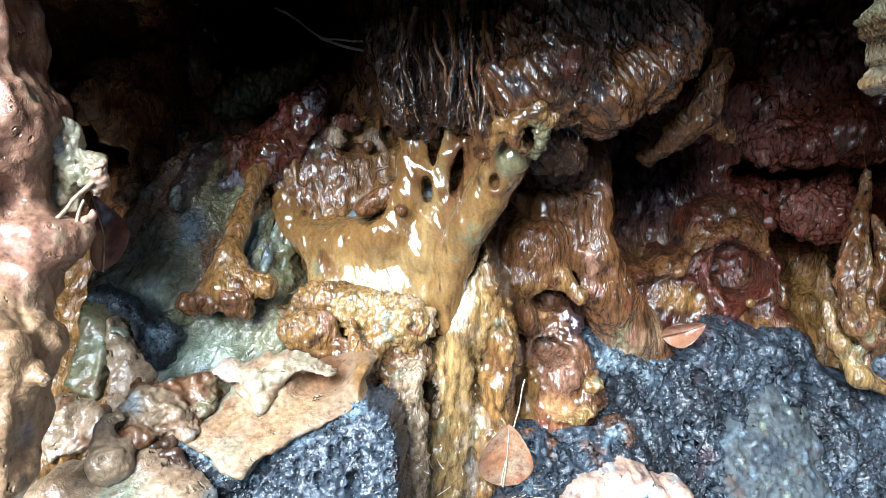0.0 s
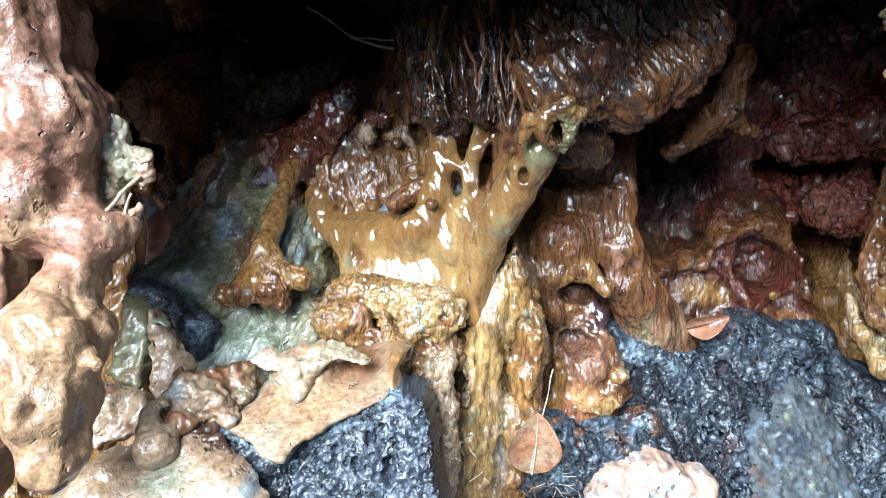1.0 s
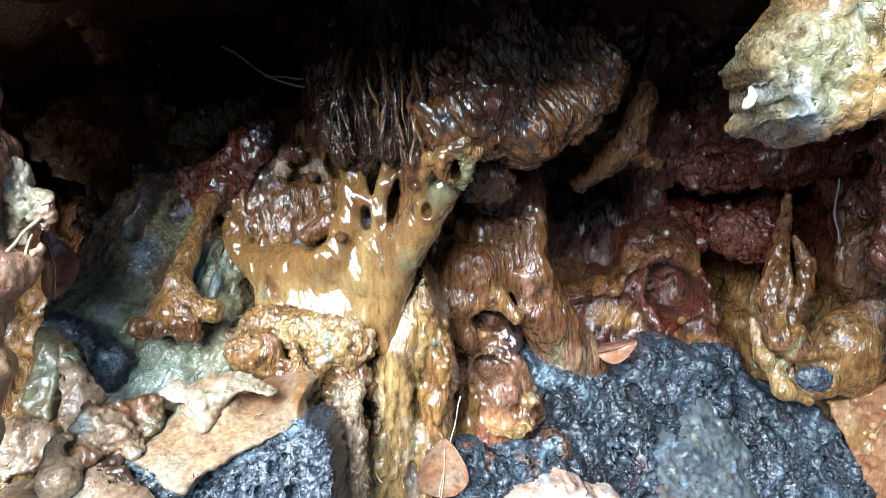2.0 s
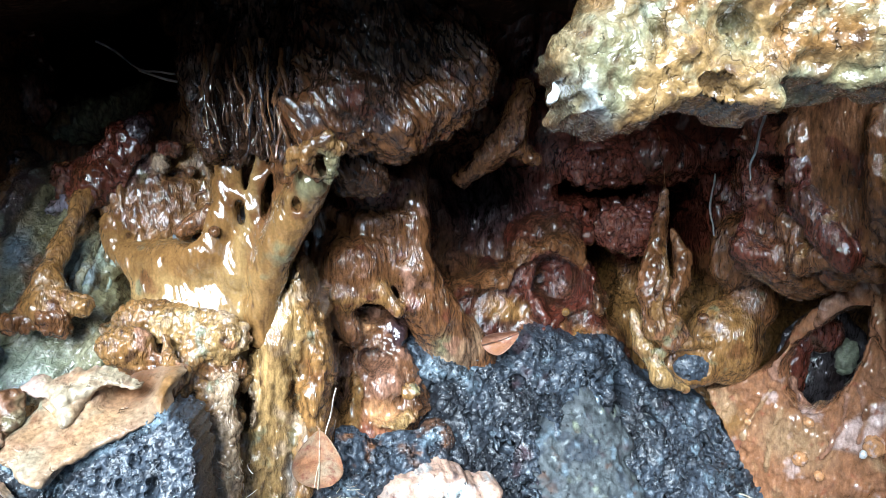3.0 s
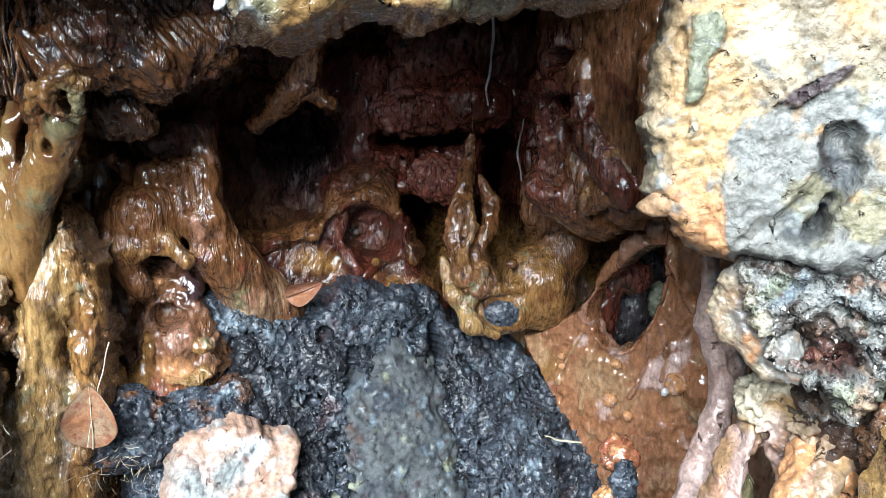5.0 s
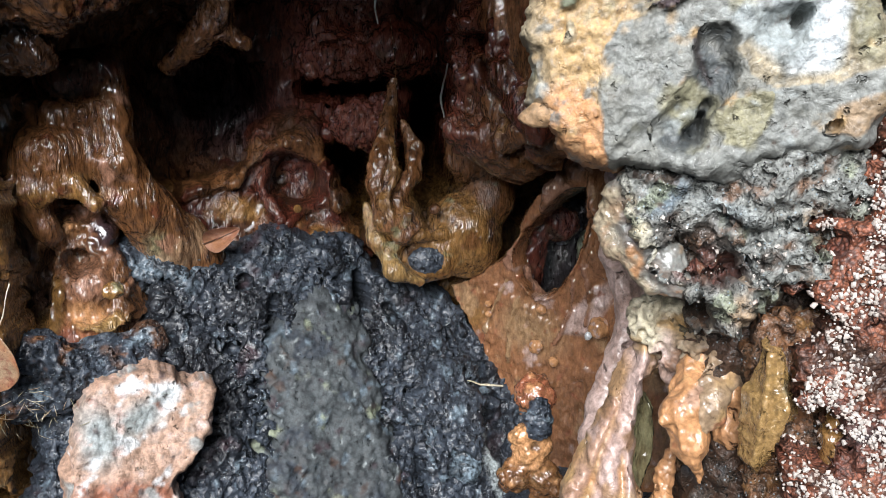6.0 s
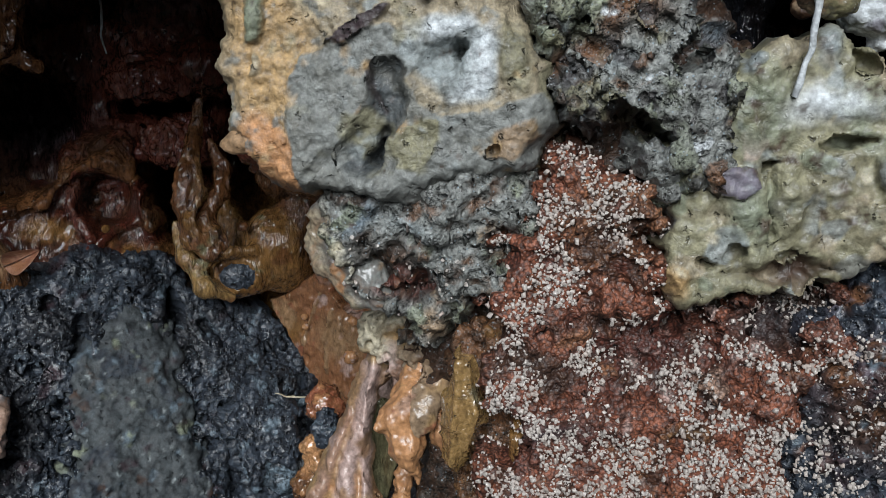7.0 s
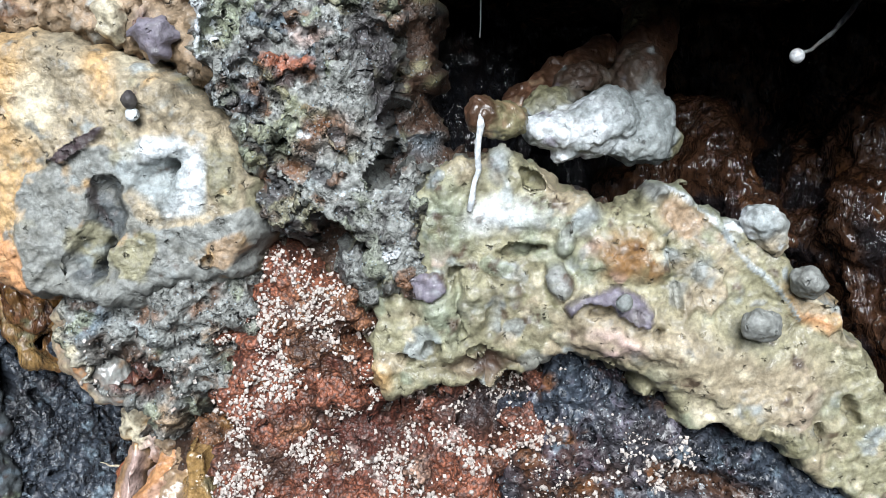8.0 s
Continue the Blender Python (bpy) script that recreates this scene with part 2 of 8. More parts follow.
def relief(name, mat, outline, parent=None, on=BUTTRESS, lift=0.0, thick=0.03, round_=0.02, h=0.002, base_col="grey", zones=(), ridges=(), pits=(), details=(), washes=(), ragged=0.006, tilt=(0.0, 0.8), calm=(), holes=(), plates=(), coats=(), gaps=(), label=""):
    """A crust on an upright face, with a rounded, ragged edge. zones: (middle, radii, turn, colour, lift, soft);
    ridges: (points, radii, colour, lift); pits: (middle, radii, turn, depth, soft); calm: ovals (middle, radii, turn) that stay smooth;
    holes: ovals that go right through; plates: (count, size, lift, seed, tones) of flaked layers;
    coats: (outline, colour, lift, soft) of thin skins with a torn edge; gaps: outlines of openings."""
    us, ws = [c[0] for c in outline], [c[1] for c in outline]
    nu, nw = int((max(us) - min(us) + 0.03) / h), int((max(ws) - min(ws) + 0.03) / h)
    u, w = np.meshgrid(np.linspace(min(us) - 0.015, max(us) + 0.015, nu), np.linspace(min(ws) - 0.015, max(ws) + 0.015, nw), indexing="ij")
    u, w = u.ravel(), w.ravel()
    flat_p = np.stack([u, u * 0, w], 1)
    wu = smooth_noise(flat_p / 0.02, 201) + 0.5 * smooth_noise(flat_p / 0.007, 202)
    ww = smooth_noise(flat_p / 0.02, 203) + 0.5 * smooth_noise(flat_p / 0.007, 204)
    d = outside(u + ragged * wu, w + ragged * ww, outline)

    def oval(mid, radii, turn):
        c, s = math.cos(radians(turn)), math.sin(radians(turn))
        a, b = u + 0.7 * ragged * wu - mid[0], w + 0.7 * ragged * ww - mid[1]
        return 1 - np.hypot((a * c + b * s) / radii[0], (-a * s + b * c) / radii[1])
    for mid, radii, turn in holes:
        d = np.minimum(d, -oval(mid, radii, turn) * min(radii))
    for corners in gaps:
        d = np.minimum(d, -outside(u + 0.5 * ragged * wu, w + 0.5 * ragged * ww, corners))
    rim = np.clip(d / round_, 0, 1)
    high = lift - thick * (1 - np.sqrt(1 - (1 - rim) ** 2)) + tilt[0] * (np.maximum(w, tilt[2] if len(tilt) > 2 else 0) - tilt[1])
    tint = np.tile(np.array(PAL[base_col]), (len(u), 1))
    if plates:
        rng = random.Random(plates[3])
        for _ in range(plates[0]):
            mid = (rng.uniform(min(us), max(us)), rng.uniform(min(ws), max(ws)))
            r = plates[1] * rng.uniform(0.5, 1.6)
            m = np.clip(oval(mid, (r, r * rng.uniform(0.4, 0.8)), rng.uniform(0, 180)) / 0.12, 0, 1)
            high = high + plates[2] * rng.choice((-1, 1, 1)) * m
            tint = tint * (1 + (rng.uniform(-0.18, 0.18) * m)[:, None])
            if len(plates) > 4:
                tint = tint * (1 - 0.8 * m[:, None]) + 0.8 * np.array(PAL[rng.choice(plates[4])]) * m[:, None]
    for mid, radii, turn, tone, up, soft in zones:
        m = np.clip(oval(mid, radii, turn) / soft, 0, 1)
        m = m * m * (3 - 2 * m)
        high = high + up * m
        if tone:
            tint = tint * (1 - m[:, None]) + np.array(PAL[tone]) * m[:, None]
    for corners, tone, up, soft in coats:
        m = np.clip(outside(u + 0.6 * ragged * wu, w + 0.6 * ragged * ww, corners) / soft, 0, 1)
        high = high + up * m
        if tone:
            tint = tint * (1 - m[:, None]) + np.array(PAL[tone]) * m[:, None]
    for points, radii, tone, up in ridges:
        near = np.full(len(u), 9.0)
        for (au, aw), (bu, bw), r0, r1 in zip(points, points[1:], radii, radii[1:]):
            eu, ew = bu - au, bw - aw
            a, b = u + 0.35 * ragged * wu, w + 0.35 * ragged * ww
            s = np.clip(((a - au) * eu + (b - aw) * ew) / (eu * eu + ew * ew + 1e-12), 0, 1)
            near = np.minimum(near, np.hypot(a - au - s * eu, b - aw - s * ew) / (r0 + (r1 - r0) * s))
        m = np.clip(1 - near * near / 1.6, 0, 1) ** 0.8
        high = high + up * m
        if tone:
            m = np.clip(m * 1.6, 0, 1)[:, None]
            tint = tint * (1 - m) + np.array(PAL[tone]) * m
    for mid, radii, turn, deep, soft in pits:
        m = np.clip(oval(mid, radii, turn) / soft, 0, 1)
        high = high - deep * m * m * (3 - 2 * m)
    much = np.ones(len(u))
    for mid, radii, turn in calm:
        much = much * (1 - 0.85 * np.clip(oval(mid, radii, turn) / 0.5, 0, 1))
    gu, gw = np.gradient(d.reshape(nu, nw), h)
    size = np.maximum(np.hypot(gu, gw), 0.5).ravel() ** 2
    back_in = np.where((d < 0) & (d > -2.5 * h), -d / size, 0)
    u, w = u + back_in * gu.ravel(), w + back_in * gw.ravel()
    v = on[0] + u[:, None] * on[1] + high[:, None] * on[2]
    v[:, 2] = w
    i = np.arange(nu * nw).reshape(nu, nw)
    q = np.stack([i[:-1, :-1], i[1:, :-1], i[1:, 1:], i[:-1, 1:]], -1).reshape(-1, 4)
    q = q[(d[q] > 0).any(1)]
    used = np.unique(q)
    back = np.full(len(v), -1)
    back[used] = np.arange(len(used))
    v, q, tint = v[used], back[q], tint[used]
    tint = washed(tint, v, washes)
    v = wrinkled(v, q, details, much[used])
    return hung(name, mesh_of(name, v, q, tint), mat, parent, label)


# ---- materials ----
def mineral(name, rough=(0.25, 0.5), grain=0.0015, patch=0.02, stain_hollow=(0.1, 0.05, 0.02), stained=0.5, stretch=(1, 1, 1), coat=0.0, relief_mm=0.6, grain_mm=0.15, vents=0.0, spread=(0.6, 1.35), calm_to=0.55, shine=0.5, pebbles=0.0, pocks=0.0, fissures=0.0):
    """A rock skin: the mineral tint of the mesh, stains in patches, grain and relief at two sizes."""
    mat = bpy.data.materials.new(name)
    mat.use_nodes = True
    t = mat.node_tree
    node = lambda kind: t.nodes.new("ShaderNode" + kind)
    link = t.links.new
    bsdf = t.nodes["Principled BSDF"]
    place = node("NewGeometry")
    move = node("Mapping")
    move.inputs["Scale"].default_value = stretch
    link(place.outputs["Position"], move.inputs["Vector"])
    even_place = node("Mapping")
    link(place.outputs["Position"], even_place.inputs["Vector"])

    def tex(size, detail=4.0, rough_=0.6, vec=None):
        n = node("TexNoise")
        n.inputs["Scale"].default_value, n.inputs["Detail"].default_value, n.inputs["Roughness"].default_value = 1 / size, detail, rough_
        link((vec or move).outputs["Vector"], n.inputs["Vector"])
        return n.outputs["Fac"]

    def ranged(fac, a, b, c, d):
        n = node("MapRange")
        for key, val in zip(("From Min", "From Max", "To Min", "To Max"), (a, b, c, d)):
            n.inputs[key].default_value = val
        link(fac, n.inputs["Value"])
        return n.outputs["Result"]

    def mix(fac, a, b, blend="MIX"):
        n = node("Mix")
        n.data_type, n.blend_type = "RGBA", blend
        for key, val in ((0, fac), (6, a), (7, b)):
            if isinstance(val, (int, float)):
                n.inputs[key].default_value = val
            elif isinstance(val, tuple):
                n.inputs[key].default_value = (*val, 1)
            else:
                link(val, n.inputs[key])
        return n.outputs[2]
    tint = node("Attribute")
    tint.attribute_name = "tint"
    broad, fine, grainy = tex(patch, 5), tex(patch * 0.22, 4), tex(grain * 1.6, 2, 0.5, even_place)
    colour = mix(ranged(broad, 0.5, 0.68, 0, stained), tint.outputs["Color"], stain_hollow)
    shade = node("CombineColor")
    bright = ranged(fine, 0.3, 0.7, spread[0], spread[1])
    for c in range(3):
        link(bright, shade.inputs[c])
    colour = mix(1.0, colour, shade.outputs[0], "MULTIPLY")
    colour = mix(ranged(grainy, 0.3, 0.7, 0.3, 0.0), colour, tuple(c * 0.35 for c in stain_hollow))
    rough_at = ranged(tex(patch * 1.7, 3), 0.36, 0.62, calm_to, 1.0)

    def crumpled(size, octaves, twist, normal=None, strength=None, deep=1.0, even=None, crest_up=False):
        """Sharp creases between swells of a size, or sharp crests between hollows."""
        n = tex(size, octaves, 0.52, even)
        n.node.inputs["Distortion"].default_value = twist
        crest = node("Math")
        crest.operation = "ABSOLUTE"
        link(ranged(n, 0, 1, -1, 1), crest.inputs[0])
        out = node("Bump")
        out.invert = crest_up
        out.inputs["Distance"].default_value = deep / 1000
        link(strength, out.inputs["Strength"]) if strength else None
        link(crest.outputs[0], out.inputs["Height"])
        if normal:
            link(normal.outputs[0], out.inputs["Normal"])
        return out
    long_way = move if stretch != (1, 1, 1) else even_place
    broad_bump = crumpled(grain * 8, 3, 0.7, None, rough_at, relief_mm * 2.2, long_way, True)
    middle = crumpled(grain * 4, 2, 0.9, broad_bump, rough_at, relief_mm * 1.1, long_way)
    link(middle.outputs[0], bsdf.inputs["Coat Normal"])
    last = middle
    if grain_mm > 0.1:
        small = node("Bump")
        small.inputs["Strength"].default_value, small.inputs["Distance"].default_value = 1.0, grain_mm / 1000
        link(tex(grain * 1.7, 1, 0.5, even_place), small.inputs["Height"])
        link(last.outputs[0], small.inputs["Normal"])
        last = small
    if pebbles:
        vor = node("TexVoronoi")
        vor.inputs["Scale"].default_value = 1 / pebbles
        link(place.outputs["Position"], vor.inputs["Vector"])
        proud = node("Bump")
        proud.invert = True
        proud.inputs["Strength"].default_value, proud.inputs["Distance"].default_value = 0.9, pebbles * 0.5
        link(vor.outputs["Distance"], proud.inputs["Height"])
        link(last.outputs[0], proud.inputs["Normal"])
        last = proud
        # gaps between the pebbles get a painted shade
        colour = mix(ranged(vor.outputs["Distance"], 0.35, 0.7, 0.0, 0.75), colour, tuple(c * 0.4 for c in stain_hollow))
    if pocks:
        nudge = node("TexNoise")
        nudge.inputs["Scale"].default_value, nudge.inputs["Detail"].default_value = 1.8 / pocks, 2
        link(place.outputs["Position"], nudge.inputs["Vector"])
        pushed = node("VectorMath")
        pushed.operation = "MULTIPLY_ADD"
        pushed.inputs[1].default_value = (pocks * 1.3,) * 3
        link(nudge.outputs["Color"], pushed.inputs[0])
        link(place.outputs["Position"], pushed.inputs[2])
        vor = node("TexVoronoi")
        vor.inputs["Scale"].default_value = 1 / pocks
        link(pushed.outputs[0], vor.inputs["Vector"])
        pick = node("SeparateColor")
        link(vor.outputs["Color"], pick.inputs[0])
        hole = node("Math")
        hole.operation = "MULTIPLY"
        link(ranged(pick.outputs[0], 0.62, 0.95, 0, 1), hole.inputs[0])
        link(ranged(vor.outputs["Distance"], 0.10, 0.30, 1, 0), hole.inputs[1])
        sunk = node("Bump")
        sunk.invert = True
        sunk.inputs["Strength"].default_value, sunk.inputs["Distance"].default_value = 0.9, pocks * 0.3
        link(hole.outputs[0], sunk.inputs["Height"])
        link(last.outputs[0], sunk.inputs["Normal"])
        last = sunk
        # each sunk pock is darkened in colour, deepening its shade
        colour = mix(ranged(hole.outputs[0], 0.2, 0.9, 0.0, 0.7), colour, tuple(c * 0.3 for c in stain_hollow))
    if fissures:
        sway = node("TexNoise")
        sway.inputs["Scale"].default_value, sway.inputs["Detail"].default_value = 2 / fissures, 3
        link(place.outputs["Position"], sway.inputs["Vector"])
        shift = node("VectorMath")
        shift.operation = "MULTIPLY_ADD"
        shift.inputs[1].default_value = (fissures * 0.9,) * 3
        link(sway.outputs["Color"], shift.inputs[0])
        link(place.outputs["Position"], shift.inputs[2])
        vor = node("TexVoronoi")
        vor.feature = "DISTANCE_TO_EDGE"
        vor.inputs["Scale"].default_value = 1 / fissures
        link(shift.outputs[0], vor.inputs["Vector"])
        line = node("Math")
        line.operation = "MULTIPLY"
        link(ranged(vor.outputs["Distance"], 0.0, 0.03, 1, 0), line.inputs[0])
        link(ranged(tex(fissures * 1.3, 2, 0.5, even_place), 0.54, 0.64, 0, 1), line.inputs[1])
        split_ = node("Bump")
        split_.invert = True
        split_.inputs["Strength"].default_value, split_.inputs["Distance"].default_value = 1.0, 0.0007
        link(line.outputs[0], split_.inputs["Height"])
        link(last.outputs[0], split_.inputs["Normal"])
        last = split_
        # cracks carry part of their shade as colour
        colour = mix(ranged(line.outputs[0], 0.2, 1.0, 0.0, 0.2), colour, tuple(c * 0.3 for c in stain_hollow))
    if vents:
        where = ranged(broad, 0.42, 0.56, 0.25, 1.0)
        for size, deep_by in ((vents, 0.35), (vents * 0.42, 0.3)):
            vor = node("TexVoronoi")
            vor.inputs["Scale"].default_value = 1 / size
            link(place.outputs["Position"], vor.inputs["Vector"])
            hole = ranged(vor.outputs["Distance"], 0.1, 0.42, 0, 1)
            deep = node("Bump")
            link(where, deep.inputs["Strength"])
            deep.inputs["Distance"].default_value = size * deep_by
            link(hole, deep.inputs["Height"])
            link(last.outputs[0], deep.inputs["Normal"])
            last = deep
            # the shade inside each vesicle is put into the colour as well
            hole_shade = node("Math")
            hole_shade.operation = "MULTIPLY"
            link(ranged(vor.outputs["Distance"], 0.15, 0.36, 0.8, 0.0), hole_shade.inputs[0])
            link(where, hole_shade.inputs[1])
            colour = mix(hole_shade.outputs[0], colour, tuple(c * 0.6 for c in stain_hollow))
        # pale crumbs, which also paint in the tiny glints of the lava
        speck = node("TexVoronoi")
        speck.inputs["Scale"].default_value = 1 / 0.0024
        link(place.outputs["Position"], speck.inputs["Vector"])
        split = node("SeparateColor")
        link(speck.outputs["Color"], split.inputs[0])
        few = node("Math")
        few.operation = "MULTIPLY"
        link(ranged(split.outputs[0], 0.76, 0.84, 0, 0.75), few.inputs[0])
        link(ranged(speck.outputs["Distance"], 0.2, 0.32, 1, 0), few.inputs[1])
        colour = mix(few.outputs[0], colour, (0.22, 0.27, 0.30))
    link(colour, bsdf.inputs["Base Color"])
    link(ranged(fine, 0.3, 0.7, rough[0], rough[1]), bsdf.inputs["Roughness"])
    link(last.outputs[0], bsdf.inputs["Normal"])
    bsdf.inputs["Coat Weight"].default_value = coat
    bsdf.inputs["Specular IOR Level"].default_value = shine
    bsdf.inputs["Coat Roughness"].default_value = 0.03
    bsdf.inputs["Coat IOR"].default_value = 1.6
    return mat


WET = mineral("wet_flowstone", rough=(0.08, 0.28), grain=0.0010, relief_mm=1.35, grain_mm=0.06, calm_to=0.25, stretch=(1, 1, 0.32), stain_hollow=(0.06, 0.024, 0.008), stained=0.65, coat=0.8, shine=0.15, spread=(0.35, 1.5))
WET_SMOOTH = mineral("smooth_flowstone", rough=(0.10, 0.25), grain=0.0014, relief_mm=0.50, grain_mm=0.05, calm_to=0.12, stretch=(1, 1, 0.16), stain_hollow=(0.07, 0.03, 0.010), stained=0.35, coat=1.0, shine=0.2, spread=(0.7, 1.2), patch=0.03)
FOIL = mineral("foil_flowstone", rough=(0.10, 0.28), grain=0.0012, relief_mm=1.6, grain_mm=0.05, calm_to=0.35, stain_hollow=(0.09, 0.06, 0.02), stained=0.5, coat=1.0, shine=0.3, spread=(0.5, 1.35), patch=0.03)
WET_SKIN = mineral("wet_skin", rough=(0.10, 0.3), grain=0.0013, relief_mm=0.7, grain_mm=0.06, stretch=(1, 1, 0.4), stain_hollow=(0.18, 0.08, 0.03), stained=0.5, coat=0.9, shine=0.15, spread=(0.6, 1.3))
WET_DARK = mineral("wet_dark_flowstone", rough=(0.06, 0.2), grain=0.0011, relief_mm=1.5, grain_mm=0.06, calm_to=0.3, stretch=(1, 1, 0.35), stain_hollow=(0.012, 0.005, 0.003), stained=0.75, coat=0.5, shine=0.15, spread=(0.35, 1.5))
DAMP = mineral("damp_crust", rough=(0.25, 0.5), grain=0.0013, relief_mm=0.5, grain_mm=0.12, calm_to=0.2, stain_hollow=(0.24, 0.12, 0.07), stained=0.45, coat=0.22, spread=(0.5, 1.25), pocks=0.012)
CRUST = mineral("mineral_crust", rough=(0.5, 0.75), grain=0.0012, relief_mm=0.5, grain_mm=0.35, calm_to=0.25, stain_hollow=(0.09, 0.08, 0.055), stained=0.4, patch=0.025, coat=0.04, spread=(0.5, 1.35), pocks=0.0080)
WORN = mineral("worn_lava", rough=(0.5, 0.8), grain=0.0014, relief_mm=0.35, grain_mm=0.3, calm_to=0.1, stain_hollow=(0.02, 0.02, 0.024), stained=0.5, patch=0.03, shine=0.3, spread=(0.4, 1.6), pocks=0.006)
CRUMBLY = mineral("crumbly_lava", rough=(0.4, 0.7), grain=0.0013, relief_mm=0.8, grain_mm=0.3, stain_hollow=(0.03, 0.028, 0.022), stained=0.6, patch=0.012, coat=0.1, spread=(0.4, 1.6), vents=0.0035, fissures=0.012)
PITTED = mineral("pitted_crust", rough=(0.45, 0.7), grain=0.0012, relief_mm=0.45, grain_mm=0.2, calm_to=0.15, stain_hollow=(0.085, 0.07, 0.042), stained=0.5, patch=0.022, coat=0.08, spread=(0.55, 1.35), pocks=0.0065)
LAVA = mineral("vesicular_lava", rough=(0.22, 0.62), grain=0.0012, relief_mm=0.4, grain_mm=0.25, stain_hollow=(0.008, 0.009, 0.012), stained=0.85, vents=0.0065, coat=0.12, shine=0.35, patch=0.02, spread=(0.25, 2.3), pocks=0.0050)
GRANULE = mineral("red_granular_rock", rough=(0.4, 0.7), grain=0.0012, relief_mm=0.6, grain_mm=0.2, stain_hollow=(0.05, 0.020, 0.014), stained=0.6, patch=0.015, spread=(0.35, 1.6), pebbles=0.0024, pocks=0.007)
WET_CRUST = mineral("wet_crust", rough=(0.08, 0.35), grain=0.0013, relief_mm=0.6, grain_mm=0.15, stain_hollow=(0.20, 0.12, 0.05), stained=0.5, patch=0.015, coat=0.7, spread=(0.45, 1.4), pocks=0.008, fissures=0.018)
CRYSTAL = mineral("white_crystal", rough=(0.3, 0.5), grain=0.0008, relief_mm=0.1, grain_mm=0.05, stain_hollow=(0.4, 0.3, 0.25), stained=0.6, coat=0.1, spread=(0.6, 1.2), patch=0.01)
ROOT = mineral("wet_root", rough=(0.12, 0.35), grain=0.0008, relief_mm=0.2, grain_mm=0.05, stretch=(1, 1, 0.2), stain_hollow=(0.03, 0.015, 0.01), stained=0.6, coat=1.0, spread=(0.5, 1.4))
LEAF = mineral("fallen_leaf", rough=(0.25, 0.45), grain=0.0012, relief_mm=0.2, grain_mm=0.05, stain_hollow=(0.16, 0.05, 0.03), stained=0.85, patch=0.007, coat=0.3, spread=(0.7, 1.2))


# ---- thin things: roots, twigs, leaves, grains ----
def rope(name, points, radii, tone, mat, parent=None, sides=7, wobble=0.0, steps=6, seed=0, label=""):
    """A thin tapering strand through the points, slightly crooked."""
    pts, rad = [], []
    for i in range(len(points) - 1):
        for j in range(steps):
            s = j / steps
            pts.append(np.array(points[i]) * (1 - s) + np.array(points[i + 1]) * s)
            rad.append(radii[i] * (1 - s) + radii[i + 1] * s)
    pts.append(np.array(points[-1], float))
    rad.append(radii[-1])
    pts, rad = np.array(pts), np.array(rad)
    for _ in range(2):
        pts[1:-1] = (pts[:-2] + 2 * pts[1:-1] + pts[2:]) / 4
    pts = pts + wobble * np.stack([smooth_noise(pts / 0.012 + 13.7 * seed, 300 + a) for a in range(3)], 1)
    rad = rad * (1 + 0.25 * smooth_noise(pts / 0.006, 305 + seed))
    way = np.gradient(pts, axis=0)
    way /= np.maximum(np.linalg.norm(way, axis=1, keepdims=True), 1e-9)
    side = np.cross(way, np.array([0.31, 0.93, 0.17]))
    side /= np.maximum(np.linalg.norm(side, axis=1, keepdims=True), 1e-9)
    up = np.cross(way, side)
    turn = np.arange(sides) * 2 * math.pi / sides
    v = (pts[:, None] + rad[:, None, None] * (np.cos(turn)[None, :, None] * side[:, None] + np.sin(turn)[None, :, None] * up[:, None])).reshape(-1, 3)
    i = np.arange(len(pts) * sides).reshape(len(pts), sides)
    q = np.stack([i[:-1], np.roll(i, -1, 1)[:-1], np.roll(i, -1, 1)[1:], i[1:]], -1).reshape(-1, 4)
    tint = np.tile(np.array(PAL[tone]), (len(v), 1)) * (1 + 0.3 * smooth_noise(v / 0.006, 310))[:, None]
    return hung(name, mesh_of(name, v, q, tint), mat, parent, label)


